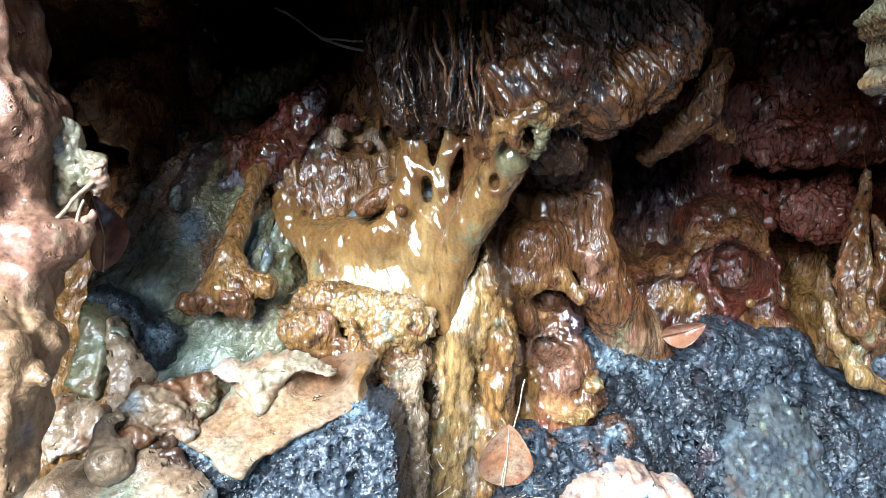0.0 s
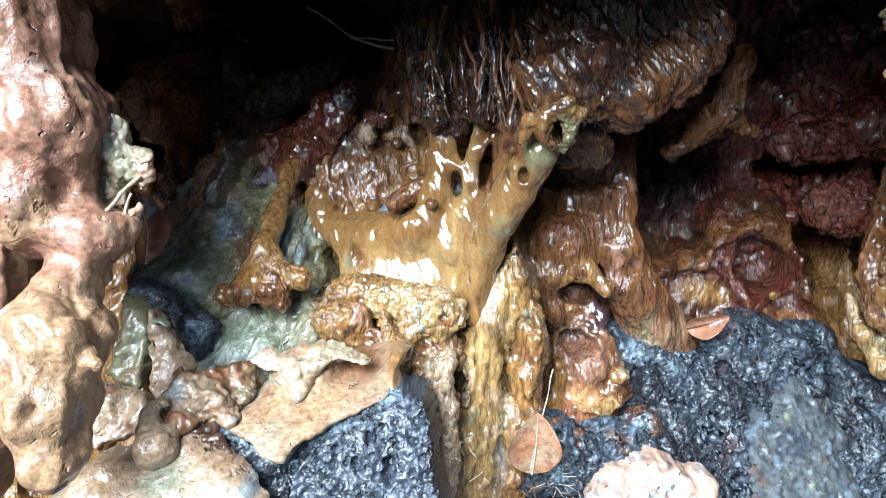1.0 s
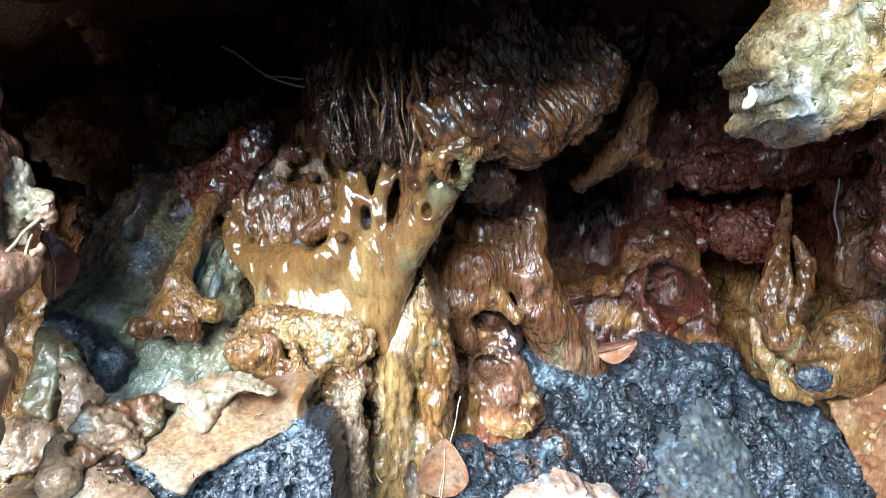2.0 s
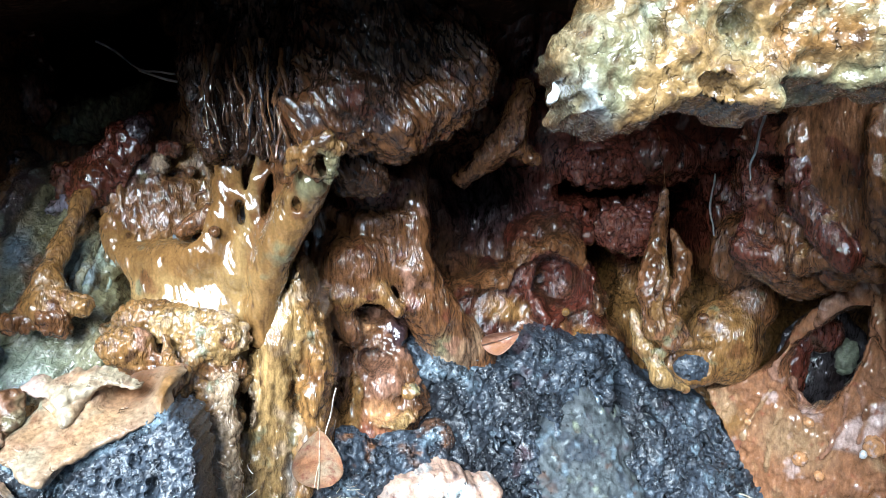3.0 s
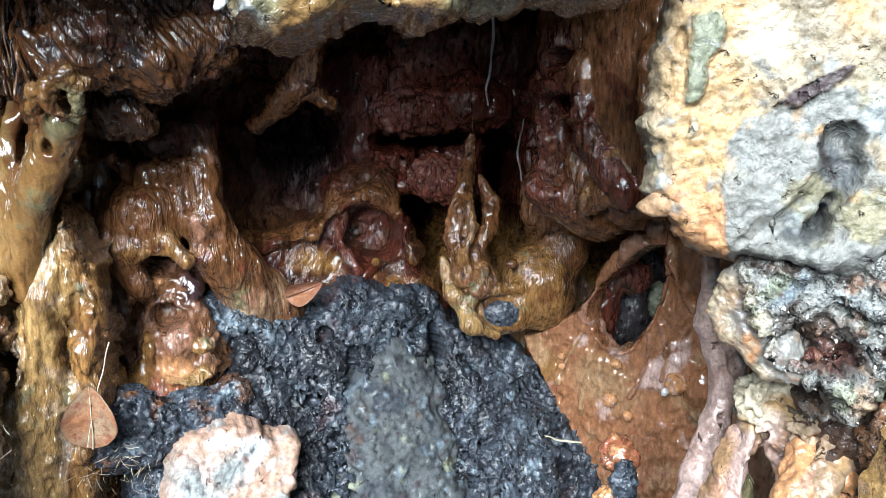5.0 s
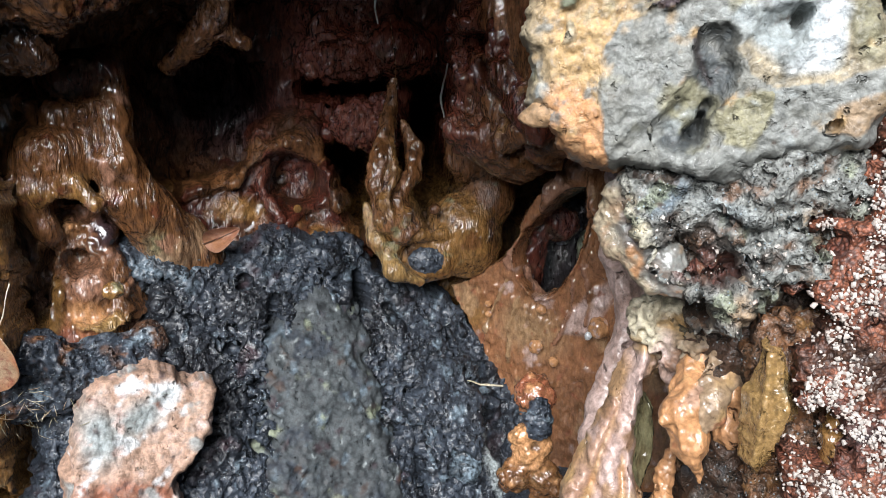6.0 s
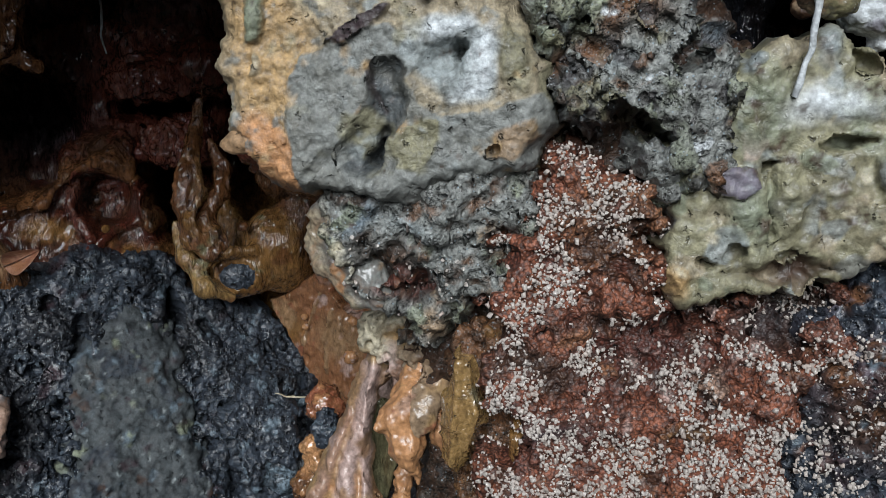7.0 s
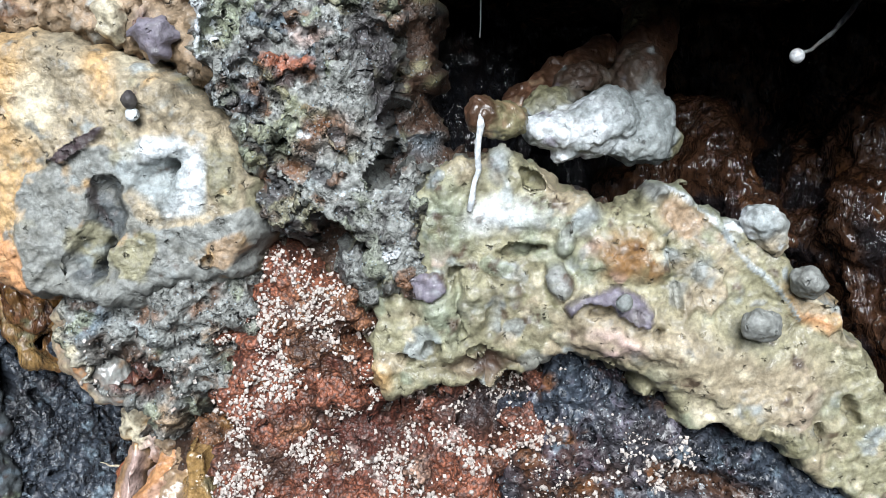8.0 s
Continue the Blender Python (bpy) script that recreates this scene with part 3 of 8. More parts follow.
def leaf(name, at, long, wide, turn, label, tones, cup=0.15, curl=0.1, n=26):
    """A fallen leaf: a cupped blade with an edge of its own, and a midrib."""
    ob = thing(name, at, label, "leaf", "fallen leaves")
    m = turned(turn)
    s, t = np.meshgrid(np.linspace(0, 1, 2 * n), np.linspace(-1, 1, n), indexing="ij")
    s, t = s.ravel(), t.ravel()
    half = wide / 2 * np.sin(math.pi * np.clip(s, 0.0, 1) ** 0.80) ** 0.75 + 0.0004
    x, z = t * half, (s - 0.5) * long
    y = cup * wide * t * t * np.sin(math.pi * s) - curl * long * (2 * s - 1) ** 2 + 0.0012 * smooth_noise(np.stack([x, x * 0, z], 1) / 0.008, 320)
    v = np.stack([x, -y, z], 1) @ m.T + np.array(at)
    i = np.arange(len(s)).reshape(2 * n, n)
    q = np.stack([i[:-1, :-1], i[1:, :-1], i[1:, 1:], i[:-1, 1:]], -1).reshape(-1, 4)
    k = np.clip(0.5 + 0.8 * fbm(np.stack([s * 3, t * 1.5, s * 0], 1), 3, 330), 0, 1)[:, None]
    tint = np.array(PAL[tones[0]]) * (1 - k) + np.array(PAL[tones[1]]) * k
    back = v + (np.array([0, 0.0008, 0]) @ m.T)
    count = len(v)
    rimq = np.concatenate([np.stack([a[:-1], a[1:], a[1:] + count, a[:-1] + count], -1) for a in (i[:, 0], i[:, -1], i[0], i[-1])])
    blade = hung("blade", mesh_of("blade", np.concatenate([v, back]), np.concatenate([q, q[:, ::-1] + count, rimq]), np.concatenate([tint, tint])), LEAF, ob)
    mid = v.reshape(2 * n, n, 3)[:, n // 2] + np.array([0, -0.0006, 0]) @ m.T
    rope("midrib", [mid[0], mid[n // 2], mid[n], mid[3 * n // 2], mid[-1]], [0.0009, 0.0008, 0.0007, 0.0005, 0.0003], tones[2], LEAF, blade, sides=6, steps=4)
    return ob


def grain_mesh(name, seed):
    bm = bmesh.new()
    bmesh.ops.create_cube(bm, size=1.6)
    rng = random.Random(seed)
    for v in bm.verts:
        v.co *= rng.uniform(0.55, 1.25)
        v.co.x *= 1.15
        v.co.z *= 0.8
    bmesh.ops.bevel(bm, geom=bm.edges[:], offset=0.12, segments=1, affect="EDGES")
    bmesh.ops.triangulate(bm, faces=bm.faces[:])
    m = bpy.data.meshes.new(name)
    bm.to_mesh(m)
    bm.free()
    a = m.attributes.new("tint", "FLOAT_COLOR", "POINT")
    a.data.foreach_set("color", np.tile(np.array([0.52, 0.48, 0.44, 1.0], np.float32), len(m.vertices)))
    m.materials.append(CRYSTAL)
    return m


def scatter(body, parent, name, meshes, count, size, seed, keep, extra=0, label=""):
    """Grains stuck on a body where keep(points) allows: separate parts, and past them one joined rest."""
    co = np.empty(len(body.data.vertices) * 3, np.float32)
    body.data.vertices.foreach_get("co", co)
    off = np.array(body.location) + np.array(body.parent.location)
    co = co.reshape(-1, 3) + off
    rng = np.random.default_rng(seed)
    co = co + rng.normal(0, 0.0008, co.shape)
    chance = keep(co)
    pick = rng.choice(len(co), count + extra, replace=False, p=chance / chance.sum())
    sizes = size * np.minimum(rng.lognormal(0, 0.5, count + extra), 2.0)
    base = Vector(parent.location)
    vs, qs, made = [], [], 0
    shapes = [(np.array([v.co for v in src.vertices]), np.array([p.vertices for p in src.polygons])) for src in meshes]
    for n, i in enumerate(pick):
        rot = Euler(rng.uniform(0, 6.28, 3))
        if n < count:
            ob = new(name, meshes[n % len(meshes)])
            ob.parent, ob.location, ob.rotation_euler, ob.scale = parent, Vector(co[i]) - base, rot, [sizes[n]] * 3
        else:
            m = np.array(rot.to_matrix())
            pts = shapes[n % len(meshes)][0] @ m.T * sizes[n] + co[i]
            qs.append(shapes[n % len(meshes)][1] + made)
            vs.append(pts)
            made += len(pts)
    if extra:
        v = np.concatenate(vs)
        rest = hung(name + "_dust", mesh_of(name + "_dust", v, np.concatenate(qs), np.tile([0.48, 0.43, 0.39], (len(v), 1))), CRYSTAL, parent)
        tagged(rest, label, kind="stuff")


# ---- the hollow itself ----
def sheet(name, mat, x0, x1, z0, z1, h, depth, colour, details=()):
    """An upright sheet of rock, y = depth(x, z)."""
    nx, nz = int((x1 - x0) / h) + 1, int((z1 - z0) / h) + 1
    gx, gz = np.meshgrid(np.linspace(x0, x1, nx), np.linspace(z0, z1, nz), indexing="ij")
    gx, gz = gx.ravel(), gz.ravel()
    v = np.stack([gx, depth(gx, gz), gz], 1)
    i = np.arange(nx * nz).reshape(nx, nz)
    q = np.stack([i[:-1, :-1], i[1:, :-1], i[1:, 1:], i[:-1, 1:]], -1).reshape(-1, 4)
    tint = colour(v)
    v = wrinkled(v, q, details)
    return hung(name, mesh_of(name, v, q, tint), mat)


def swell(x, z, c, r, amount, power=2.0):
    return amount * np.exp(-(((x - c[0]) / r[0]) ** 2 + ((z - c[2]) / r[1]) ** 2) ** (power / 2))


def back_depth(x, z):
    y = 0.985 + 0.05 * fbm(np.stack([x, x * 0, z], 1) / 0.12, 2, 3)
    y -= 0.75 * np.maximum(0, 0.83 - z) * np.clip((0.12 - x) / 0.06, 0, 1)
    y -= swell(x, z, (-0.08, 0.8, 0.84), (0.30, 0.13), 0.08, 3)
    y += swell(x, z, (-0.365, 0.950, 1.069), (0.075, 0.13), 0.5, 4)
    y += swell(x, z, (-0.198, 0.950, 1.091), (0.085, 0.055), 0.45, 4)
    y -= swell(x, z, (-0.279, 0.950, 1.080), (0.028, 0.10), 0.38, 3)
    y -= swell(x, z, (-0.112, 0.900, 1.028), (0.10, 0.10), 0.08)
    y -= swell(x, z, (-0.234, 0.900, 0.952), (0.17, 0.09), 0.06)
    y -= swell(x, z, (0.025, 0.900, 1.067), (0.12, 0.16), 0.16)
    y += swell(x, z, (0.202, 0.900, 0.984), (0.06, 0.04), 0.12)
    y += swell(x, z, (0.234, 0.950, 0.908), (0.065, 0.065), 0.06, 4)
    y += swell(x, z, (0.394, 0.920, 0.842), (0.035, 0.05), 0.25, 4)
    y += swell(x, z, (0.388, 0.920, 0.952), (0.045, 0.012), 0.15, 4)
    y += swell(x, z, (0.491, 0.900, 0.882), (0.025, 0.08), 0.25, 4)
    y -= swell(x, z, (0.567, 0.850, 0.967), (0.09, 0.13), 0.10)
    y += swell(x, z, (0.608, 0.850, 0.750), (0.06, 0.07), 0.16, 4)
    return y


def back_tint(v):
    x, y, z = v.T
    n = fbm(v / 0.05, 3, 90)
    right = np.clip((x - 0.16 + 0.04 * n) / 0.10, 0, 1)[:, None]
    low = np.clip((0.88 - z + 0.04 * n) / 0.06, 0, 1)[:, None]
    c = np.array(PAL["brown"]) * (1 - right) + np.array(PAL["maroon"]) * right
    c = c * (1 - low) + np.array(PAL["ochre"]) * low
    plum = np.clip(1.3 - np.hypot((x - 0.24) / 0.07, (z - 0.93) / 0.07), 0, 1)[:, None]
    return c * (1 - plum) + np.array(PAL["plum"]) * plum


tagged(sheet("wall_back", WET_DARK, -0.70, 1.05, 0.45, 1.30, 0.0026, back_depth, back_tint,
             [("lumps", 0.012, 0.05), ("rolls", 0.007, 0.030, (1, 1, 0.45), -0.3), ("rolls", 0.003, 0.011, (1, 1, 0.45), -0.3), ("rolls", 0.0012, 0.006, (1, 1, 0.5))]),
       "wet dark brown lava wall at the back of the hollow", "rock wall", kind="structure")


def block(name, low, high, mat, colour, size=0.04, amp=0.03):
    """A closing slab of rough rock between two corners."""
    low, high = np.array(low), np.array(high)
    mid, half = (low + high) / 2, (high - low) / 2
    return sculpt(name, mat, [box(mid, half, rnd=0.03)], h=size, k=0.03, base_col=colour, details=[("lumps", amp, 0.25), ("folds", amp, 0.06)])


# added block above the view, keeps sun off the upper hollow
tagged(block("sun_block_front", (-1.3, 0.42, 1.115), (0.13, 0.56, 1.6), WET_DARK, "umber", 0.02, 0.012), "dark lava block added to shade the upper hollow", "ceiling", kind="structure")
tagged(block("ceiling", (-1.3, 0.44, 1.15), (1.7, 2.0, 1.6), WET_DARK, "umber", 0.03), "dark overhanging lava roof of the hollow", "ceiling", kind="structure")
# two slabs added over the niche to hold the sun out of it
tagged(block("sun_block_lip", (0.72, 0.10, 1.09), (1.5, 0.6, 1.5), WET_DARK, "umber", 0.008, 0.012), "dark lava lip added to shade the niche", "ceiling", kind="structure")
tagged(block("sun_block_brow", (0.87, -0.05, 1.07), (1.6, 0.4, 1.5), WET_DARK, "umber", 0.008, 0.012), "dark lava brow added to shade the niche", "ceiling", kind="structure")
tagged(block("wall_left", (-1.3, 0.5, 0.2), (-0.75, 2.0, 1.5), WET_DARK, "umber", 0.03), "dark lava side wall of the hollow", "rock wall", kind="structure")
tagged(block("wall_right", (1.25, 0.1, 0.2), (1.8, 2.0, 1.5), WET_DARK, "umber", 0.03), "dark lava side wall of the hollow", "rock wall", kind="structure")
tagged(block("wall_far", (-1.3, 1.55, 0.2), (1.8, 2.0, 1.5), WET_DARK, "umber", 0.04), "dark lava at the far end of the hollow", "rock wall", kind="structure")
tagged(block("floor", (-1.3, 0.35, 0.0), (1.8, 2.0, 0.5), LAVA, "slate", 0.03), "dark lava floor under the rocks", "rock floor", kind="structure")

# unseen walls added to cut low sky light and its reflections
tagged(block("sky_block_behind", (-3.4, -2.7, -0.2), (3.4, -2.1, 1.35), WORN, "soot", 0.06, 0.06), "unseen dark lava wall added behind the camera against low sky", "rock bank", kind="structure")
tagged(block("sky_block_left", (-3.4, -2.2, -0.2), (-2.8, 1.9, 1.5), WORN, "soot", 0.06, 0.06), "unseen dark lava side wall added against low sky", "rock bank", kind="structure")
tagged(block("sky_block_right", (2.8, -2.2, -0.2), (3.4, 1.9, 1.5), WORN, "soot", 0.06, 0.06), "unseen dark lava side wall added against low sky", "rock bank", kind="structure")

gm = bmesh.new()
bmesh.ops.create_grid(gm, x_segments=40, y_segments=40, size=40)
for v in gm.verts:
    v.co.z = 0.05 * noise.noise(v.co * 0.3)
ground_mesh = bpy.data.meshes.new("ground")
gm.to_mesh(ground_mesh)
gm.free()
ga = ground_mesh.attributes.new("tint", "FLOAT_COLOR", "POINT")
ga.data.foreach_set("color", np.tile(np.array([0.045, 0.04, 0.036, 1.0], np.float32), len(ground_mesh.vertices)))
ground_mesh.materials.append(CRUST)
tagged(new("ground", ground_mesh), "bare rocky ground outside the hollow", "ground", kind="structure")

FLOW = [("lumps", 0.004, 0.03), ("rolls", 0.0026, 0.014, (1, 1, 0.25)), ("rolls", 0.0010, 0.005, (1, 1, 0.25))]
ROUGH = [("lumps", 0.006, 0.035), ("cracks", 0.0012, 0.022), ("folds", 0.0025, 0.009)]
VENT = [("lumps", 0.006, 0.04), ("vents", 0.004, 0.014), ("folds", 0.003, 0.009), ("vents", 0.002, 0.007)]

# ---- left: pillar, shelves, broken crusts ----
pillar = thing("rock_pillar", (-0.283, 0.520, 0.757), "peach and pinkish brown knobbly lava pillar at the mouth of the hollow", "rock")
sculpt("body", DAMP, [
    ell((-0.295, 0.560, 1.056), (0.03563, 0.05, 0.07125), col="clay"),
    ell((-0.273, 0.550, 1.005), (0.03499, 0.045, 0.03683), col="clay"),
    ell((-0.290, 0.550, 0.958), (0.03499, 0.045, 0.0442), col="clay"),
    ell((-0.256, 0.545, 0.932), (0.0221, 0.03, 0.01657), col="clay"),
    ball((-0.237, 0.545, 0.928), 0.01289, "clay"),
    ball((-0.231, 0.550, 0.939), 0.00663, "clay"),
    ell((-0.263, 0.540, 0.903), (0.01768, 0.03, 0.01768), col="clay"),
    ell((-0.265, 0.510, 0.869), (0.03308, 0.04, 0.03482), col="peach"),
    ell((-0.270, 0.500, 0.832), (0.02846, 0.04, 0.03013), col="peach"),
    ell((-0.265, 0.495, 0.798), (0.01674, 0.03, 0.01842), col="peach"),
    ball((-0.248, 0.490, 0.795), 0.006027, "peach"), ball((-0.257, 0.485, 0.791), 0.007366, "peach"),
    ball((-0.228, 0.485, 0.858), 0.006697, "peach"),
    ell((-0.385, 0.580, 0.921), (0.07125, 0.07, 0.21), col="clay"),
], pillar, cuts=[ell((-0.264, 0.500, 0.961), (0.009, 0.04, 0.017), (0, 8, 0)), ell((-0.263, 0.455, 0.835), (0.006, 0.02, 0.007)), ell((-0.271, 0.470, 0.896), (0.008, 0.02, 0.006))], h=0.0020, k=0.014, details=[("lumps", 0.004, 0.040), ("rolls", 0.0030, 0.026, (1, 1, 0.35), 0.2), ("folds", 0.0016, 0.014, (1, 1, 0.5)), ("grit", 0.0024, 0.022), ("lumps", 0.0006, 0.005)], base_col="clay", washes=[("brick", 0.009, 0.08), ("rose", 0.03, 0.2), ("peach", 0.04, 0.25), ("tan", 0.03, 0.15), ("umber", 0.006, 0.04)])
sculpt("crust_flap", DAMP, [
    ell((-0.248, 0.565, 0.992), (0.01575, 0.014, 0.0225), (0, -20, 0), "cream"),
    ell((-0.236, 0.565, 0.975), (0.015, 0.012, 0.0135), (0, 20, 0), "lime"),
    ell((-0.250, 0.570, 0.960), (0.015, 0.010, 0.01688), (0, 0, 0), "olive"),
    ball((-0.222, 0.560, 0.980), 0.0055, "tan"), ball((-0.220, 0.560, 0.971), 0.005, "pink"), ball((-0.225, 0.560, 0.961), 0.0055, "pink"), ball((-0.227, 0.555, 0.950), 0.005, "pink"), ball((-0.229, 0.550, 0.940), 0.006, "pink"),
], pillar, cuts=[ell((-0.231, 0.550, 0.956), (0.006, 0.03, 0.009)), ell((-0.248, 0.550, 0.945), (0.007, 0.03, 0.005))], h=0.0014, k=0.006, details=[("folds", 0.003, 0.010), ("lumps", 0.002, 0.007)], base_col="cream", washes=[("olive", 0.012, 0.3), ("tan", 0.01, 0.3)], label="cream mineral crust peeling off the pillar")
rope("strand", [(-0.223, 0.553, 0.968), (-0.235, 0.548, 0.956), (-0.247, 0.540, 0.940)], [0.0016, 0.0013, 0.002], "tan", DAMP, pillar, wobble=0.001)
rope("strand", [(-0.228, 0.553, 0.957), (-0.232, 0.548, 0.947), (-0.230, 0.545, 0.934)], [0.0012, 0.0012, 0.002], "tan", DAMP, pillar, wobble=0.001)

shelf = thing("rock_shelf", (-0.213, 0.530, 0.753), "smooth tan crusted shelf with a small arched knob", "rock")
relief("body", DAMP, [(-0.309, 0.739), (-0.295, 0.750), (-0.277, 0.760), (-0.263, 0.768), (-0.246, 0.774), (-0.237, 0.786), (-0.236, 0.794), (-0.230, 0.796), (-0.222, 0.789), (-0.212, 0.784), (-0.197, 0.778), (-0.181, 0.769), (-0.166, 0.761), (-0.155, 0.753), (-0.146, 0.741), (-0.138, 0.720), (-0.305, 0.716)],
       shelf, on=PLATED, lift=0.060, thick=0.022, round_=0.006, h=0.0015, base_col="tan", tilt=(-0.9, 0.76), ragged=0.003, zones=[((-0.219, 0.758), (0.03, 0.02), 0, "sage", 0.002, 0.9), ((-0.158, 0.749), (0.012, 0.012), 40, "grey", 0.0, 0.8), ((-0.253, 0.760), (0.03, 0.016), 20, "peach", 0.0, 0.9), ((-0.227, 0.786), (0.014, 0.016), 0, "tan", 0.010, 0.9)],
       ridges=[([(-0.229, 0.784), (-0.224, 0.771)], [0.002, 0.0008], "tan", 0.003)], details=[("lumps", 0.002, 0.03), ("folds", 0.0008, 0.010), ("lumps", 0.0005, 0.005)], washes=[("sage", 0.03, 0.15), ("peach", 0.03, 0.25), ("brown", 0.02, 0.15)])
sculpt("knob", DAMP, [
    *tube([(-0.225, 0.556, 0.778), (-0.230, 0.566, 0.788), (-0.233, 0.572, 0.796), (-0.231, 0.575, 0.802), (-0.224, 0.574, 0.804), (-0.219, 0.572, 0.803)], [0.016, 0.0085, 0.0050, 0.0030, 0.0020, 0.0012], "tan"),
    *tube([(-0.220, 0.558, 0.777), (-0.216, 0.566, 0.785), (-0.215, 0.570, 0.792)], [0.010, 0.005, 0.0015], "tan"),
], shelf, h=0.0013, k=0.006, details=[("lumps", 0.001, 0.012), ("folds", 0.0006, 0.006)], base_col="tan", washes=[("brown", 0.02, 0.3)], label="small arched knob of the shelf")

flakes = thing("rock_flakes", (-0.251, 0.620, 0.757), "upright grey-brown broken lava flakes beside the pillar", "rock")
for outline, tone, lift, tilt in (
        ([(-0.262, 0.860), (-0.255, 0.857), (-0.246, 0.849), (-0.239, 0.837), (-0.231, 0.824), (-0.217, 0.815), (-0.226, 0.806), (-0.236, 0.798), (-0.242, 0.792), (-0.249, 0.793), (-0.258, 0.808), (-0.262, 0.821), (-0.258, 0.829)], "tan", -0.02, (-0.5, 0.82)),
        ([(-0.287, 0.859), (-0.270, 0.856), (-0.262, 0.830), (-0.265, 0.814), (-0.265, 0.794), (-0.284, 0.798), (-0.293, 0.805), (-0.292, 0.830)], "olive", -0.04, (-0.5, 0.82)),
        ([(-0.301, 0.792), (-0.291, 0.804), (-0.270, 0.800), (-0.251, 0.794), (-0.252, 0.774), (-0.268, 0.761), (-0.290, 0.756), (-0.299, 0.766)], "tan", 0.0, (-0.5, 0.78))):
    relief("flake", DAMP, outline, flakes, on=PLATED, lift=lift, thick=0.012, round_=0.005, h=0.0014, base_col=tone, tilt=tilt, ragged=0.003, details=[("lumps", 0.004, 0.03), ("rolls", 0.0022, 0.014, (1, 1, 0.25), -0.3), ("cracks", 0.0010, 0.010), ("folds", 0.0006, 0.006)], washes=[("olive", 0.03, 0.3), ("brown", 0.015, 0.3), ("sage", 0.02, 0.2)])
relief("rim", DAMP, [(-0.255, 0.851), (-0.246, 0.852), (-0.239, 0.847), (-0.241, 0.843), (-0.247, 0.848), (-0.253, 0.847)], flakes, on=PLATED, lift=-0.012, thick=0.006, round_=0.003, h=0.0012, base_col="sage", tilt=(-0.5, 0.82), ragged=0.001, details=[("lumps", 0.001, 0.008)], label="pale green broken rim of a flake")

lump = thing("rock_lump", (-0.203, 0.600, 0.783), "crumpled grey-brown lava lump on the shelf", "rock")
sculpt("body", DAMP, [
    ell((-0.205, 0.595, 0.798), (0.028, 0.016, 0.018), (0, 10, 0), "tan"), ell((-0.199, 0.615, 0.809), (0.018, 0.014, 0.009), (0, 0, 0), "brown"), ell((-0.219, 0.612, 0.808), (0.014, 0.012, 0.010), (0, 30, 0), "brown"),
    ell((-0.183, 0.620, 0.807), (0.016, 0.012, 0.012), (0, 20, 0), "brown"), ell((-0.184, 0.590, 0.791), (0.014, 0.010, 0.007), (0, 20, 0), "tan"), ell((-0.213, 0.582, 0.788), (0.014, 0.010, 0.007), (0, 0, 0), "brown"),
    *tube([(-0.177, 0.618, 0.806), (-0.171, 0.612, 0.800), (-0.178, 0.605, 0.795)], [0.006, 0.005, 0.006], "olive"),
], lump, cuts=[ell((-0.194, 0.585, 0.820), (0.012, 0.02, 0.003), (0, 0, 0))], h=0.0013, k=0.005, details=[("lumps", 0.004, 0.022), ("folds", 0.0040, 0.016, (1, 1, 1.6)), ("cracks", 0.0016, 0.010), ("folds", 0.0008, 0.006)], base_col="tan", washes=[("brown", 0.02, 0.3), ("grey", 0.02, 0.25), ("umber", 0.008, 0.15)])
sculpt("web", DAMP, [*tube([(-0.218, 0.575, 0.784), (-0.201, 0.578, 0.781), (-0.192, 0.585, 0.781)], [0.004, 0.003, 0.006], "umber"), *tube([(-0.194, 0.572, 0.777), (-0.185, 0.575, 0.776), (-0.177, 0.572, 0.766)], [0.003, 0.004, 0.003], "umber")], lump, h=0.0013, k=0.004, details=[("folds", 0.001, 0.006)], base_col="umber", label="dark wet web below the lump")

plate = thing("crust_plate", (-0.132, 0.610, 0.800), "cream and pink broken crust plate with a torn edge", "rock crust")
relief("plate", DAMP, [(-0.176, 0.822), (-0.164, 0.827), (-0.144, 0.827), (-0.132, 0.830), (-0.117, 0.834), (-0.102, 0.832), (-0.079, 0.820), (-0.082, 0.817), (-0.106, 0.819), (-0.118, 0.815), (-0.124, 0.810), (-0.128, 0.802), (-0.131, 0.795), (-0.138, 0.798), (-0.146, 0.803), (-0.156, 0.810), (-0.152, 0.812), (-0.165, 0.815)],
       plate, on=PLATED, lift=0.004, thick=0.010, round_=0.004, h=0.0012, base_col="tan", tilt=(-0.9, 0.80), ragged=0.003, zones=[((-0.163, 0.820), (0.022, 0.010), 0, "rose", 0.001, 0.8), ((-0.116, 0.826), (0.03, 0.010), 20, "buff", 0.003, 0.7), ((-0.137, 0.805), (0.012, 0.014), 0, "sand", 0.0, 0.9)],
       ridges=[([(-0.149, 0.824), (-0.138, 0.815), (-0.133, 0.798)], [0.005, 0.006, 0.004], "buff", 0.005), ([(-0.141, 0.812), (-0.124, 0.819), (-0.101, 0.826), (-0.083, 0.820)], [0.004, 0.004, 0.004, 0.003], "buff", 0.004)],
       details=[("lumps", 0.0022, 0.025), ("folds", 0.0016, 0.010), ("cracks", 0.0008, 0.008)], washes=[("lime", 0.02, 0.2), ("rose", 0.02, 0.25), ("peach", 0.015, 0.2)])

slope = thing("rock_slope", (-0.125, 0.620, 0.766), "smooth tan flowstone slope below the broken crust", "flowstone")
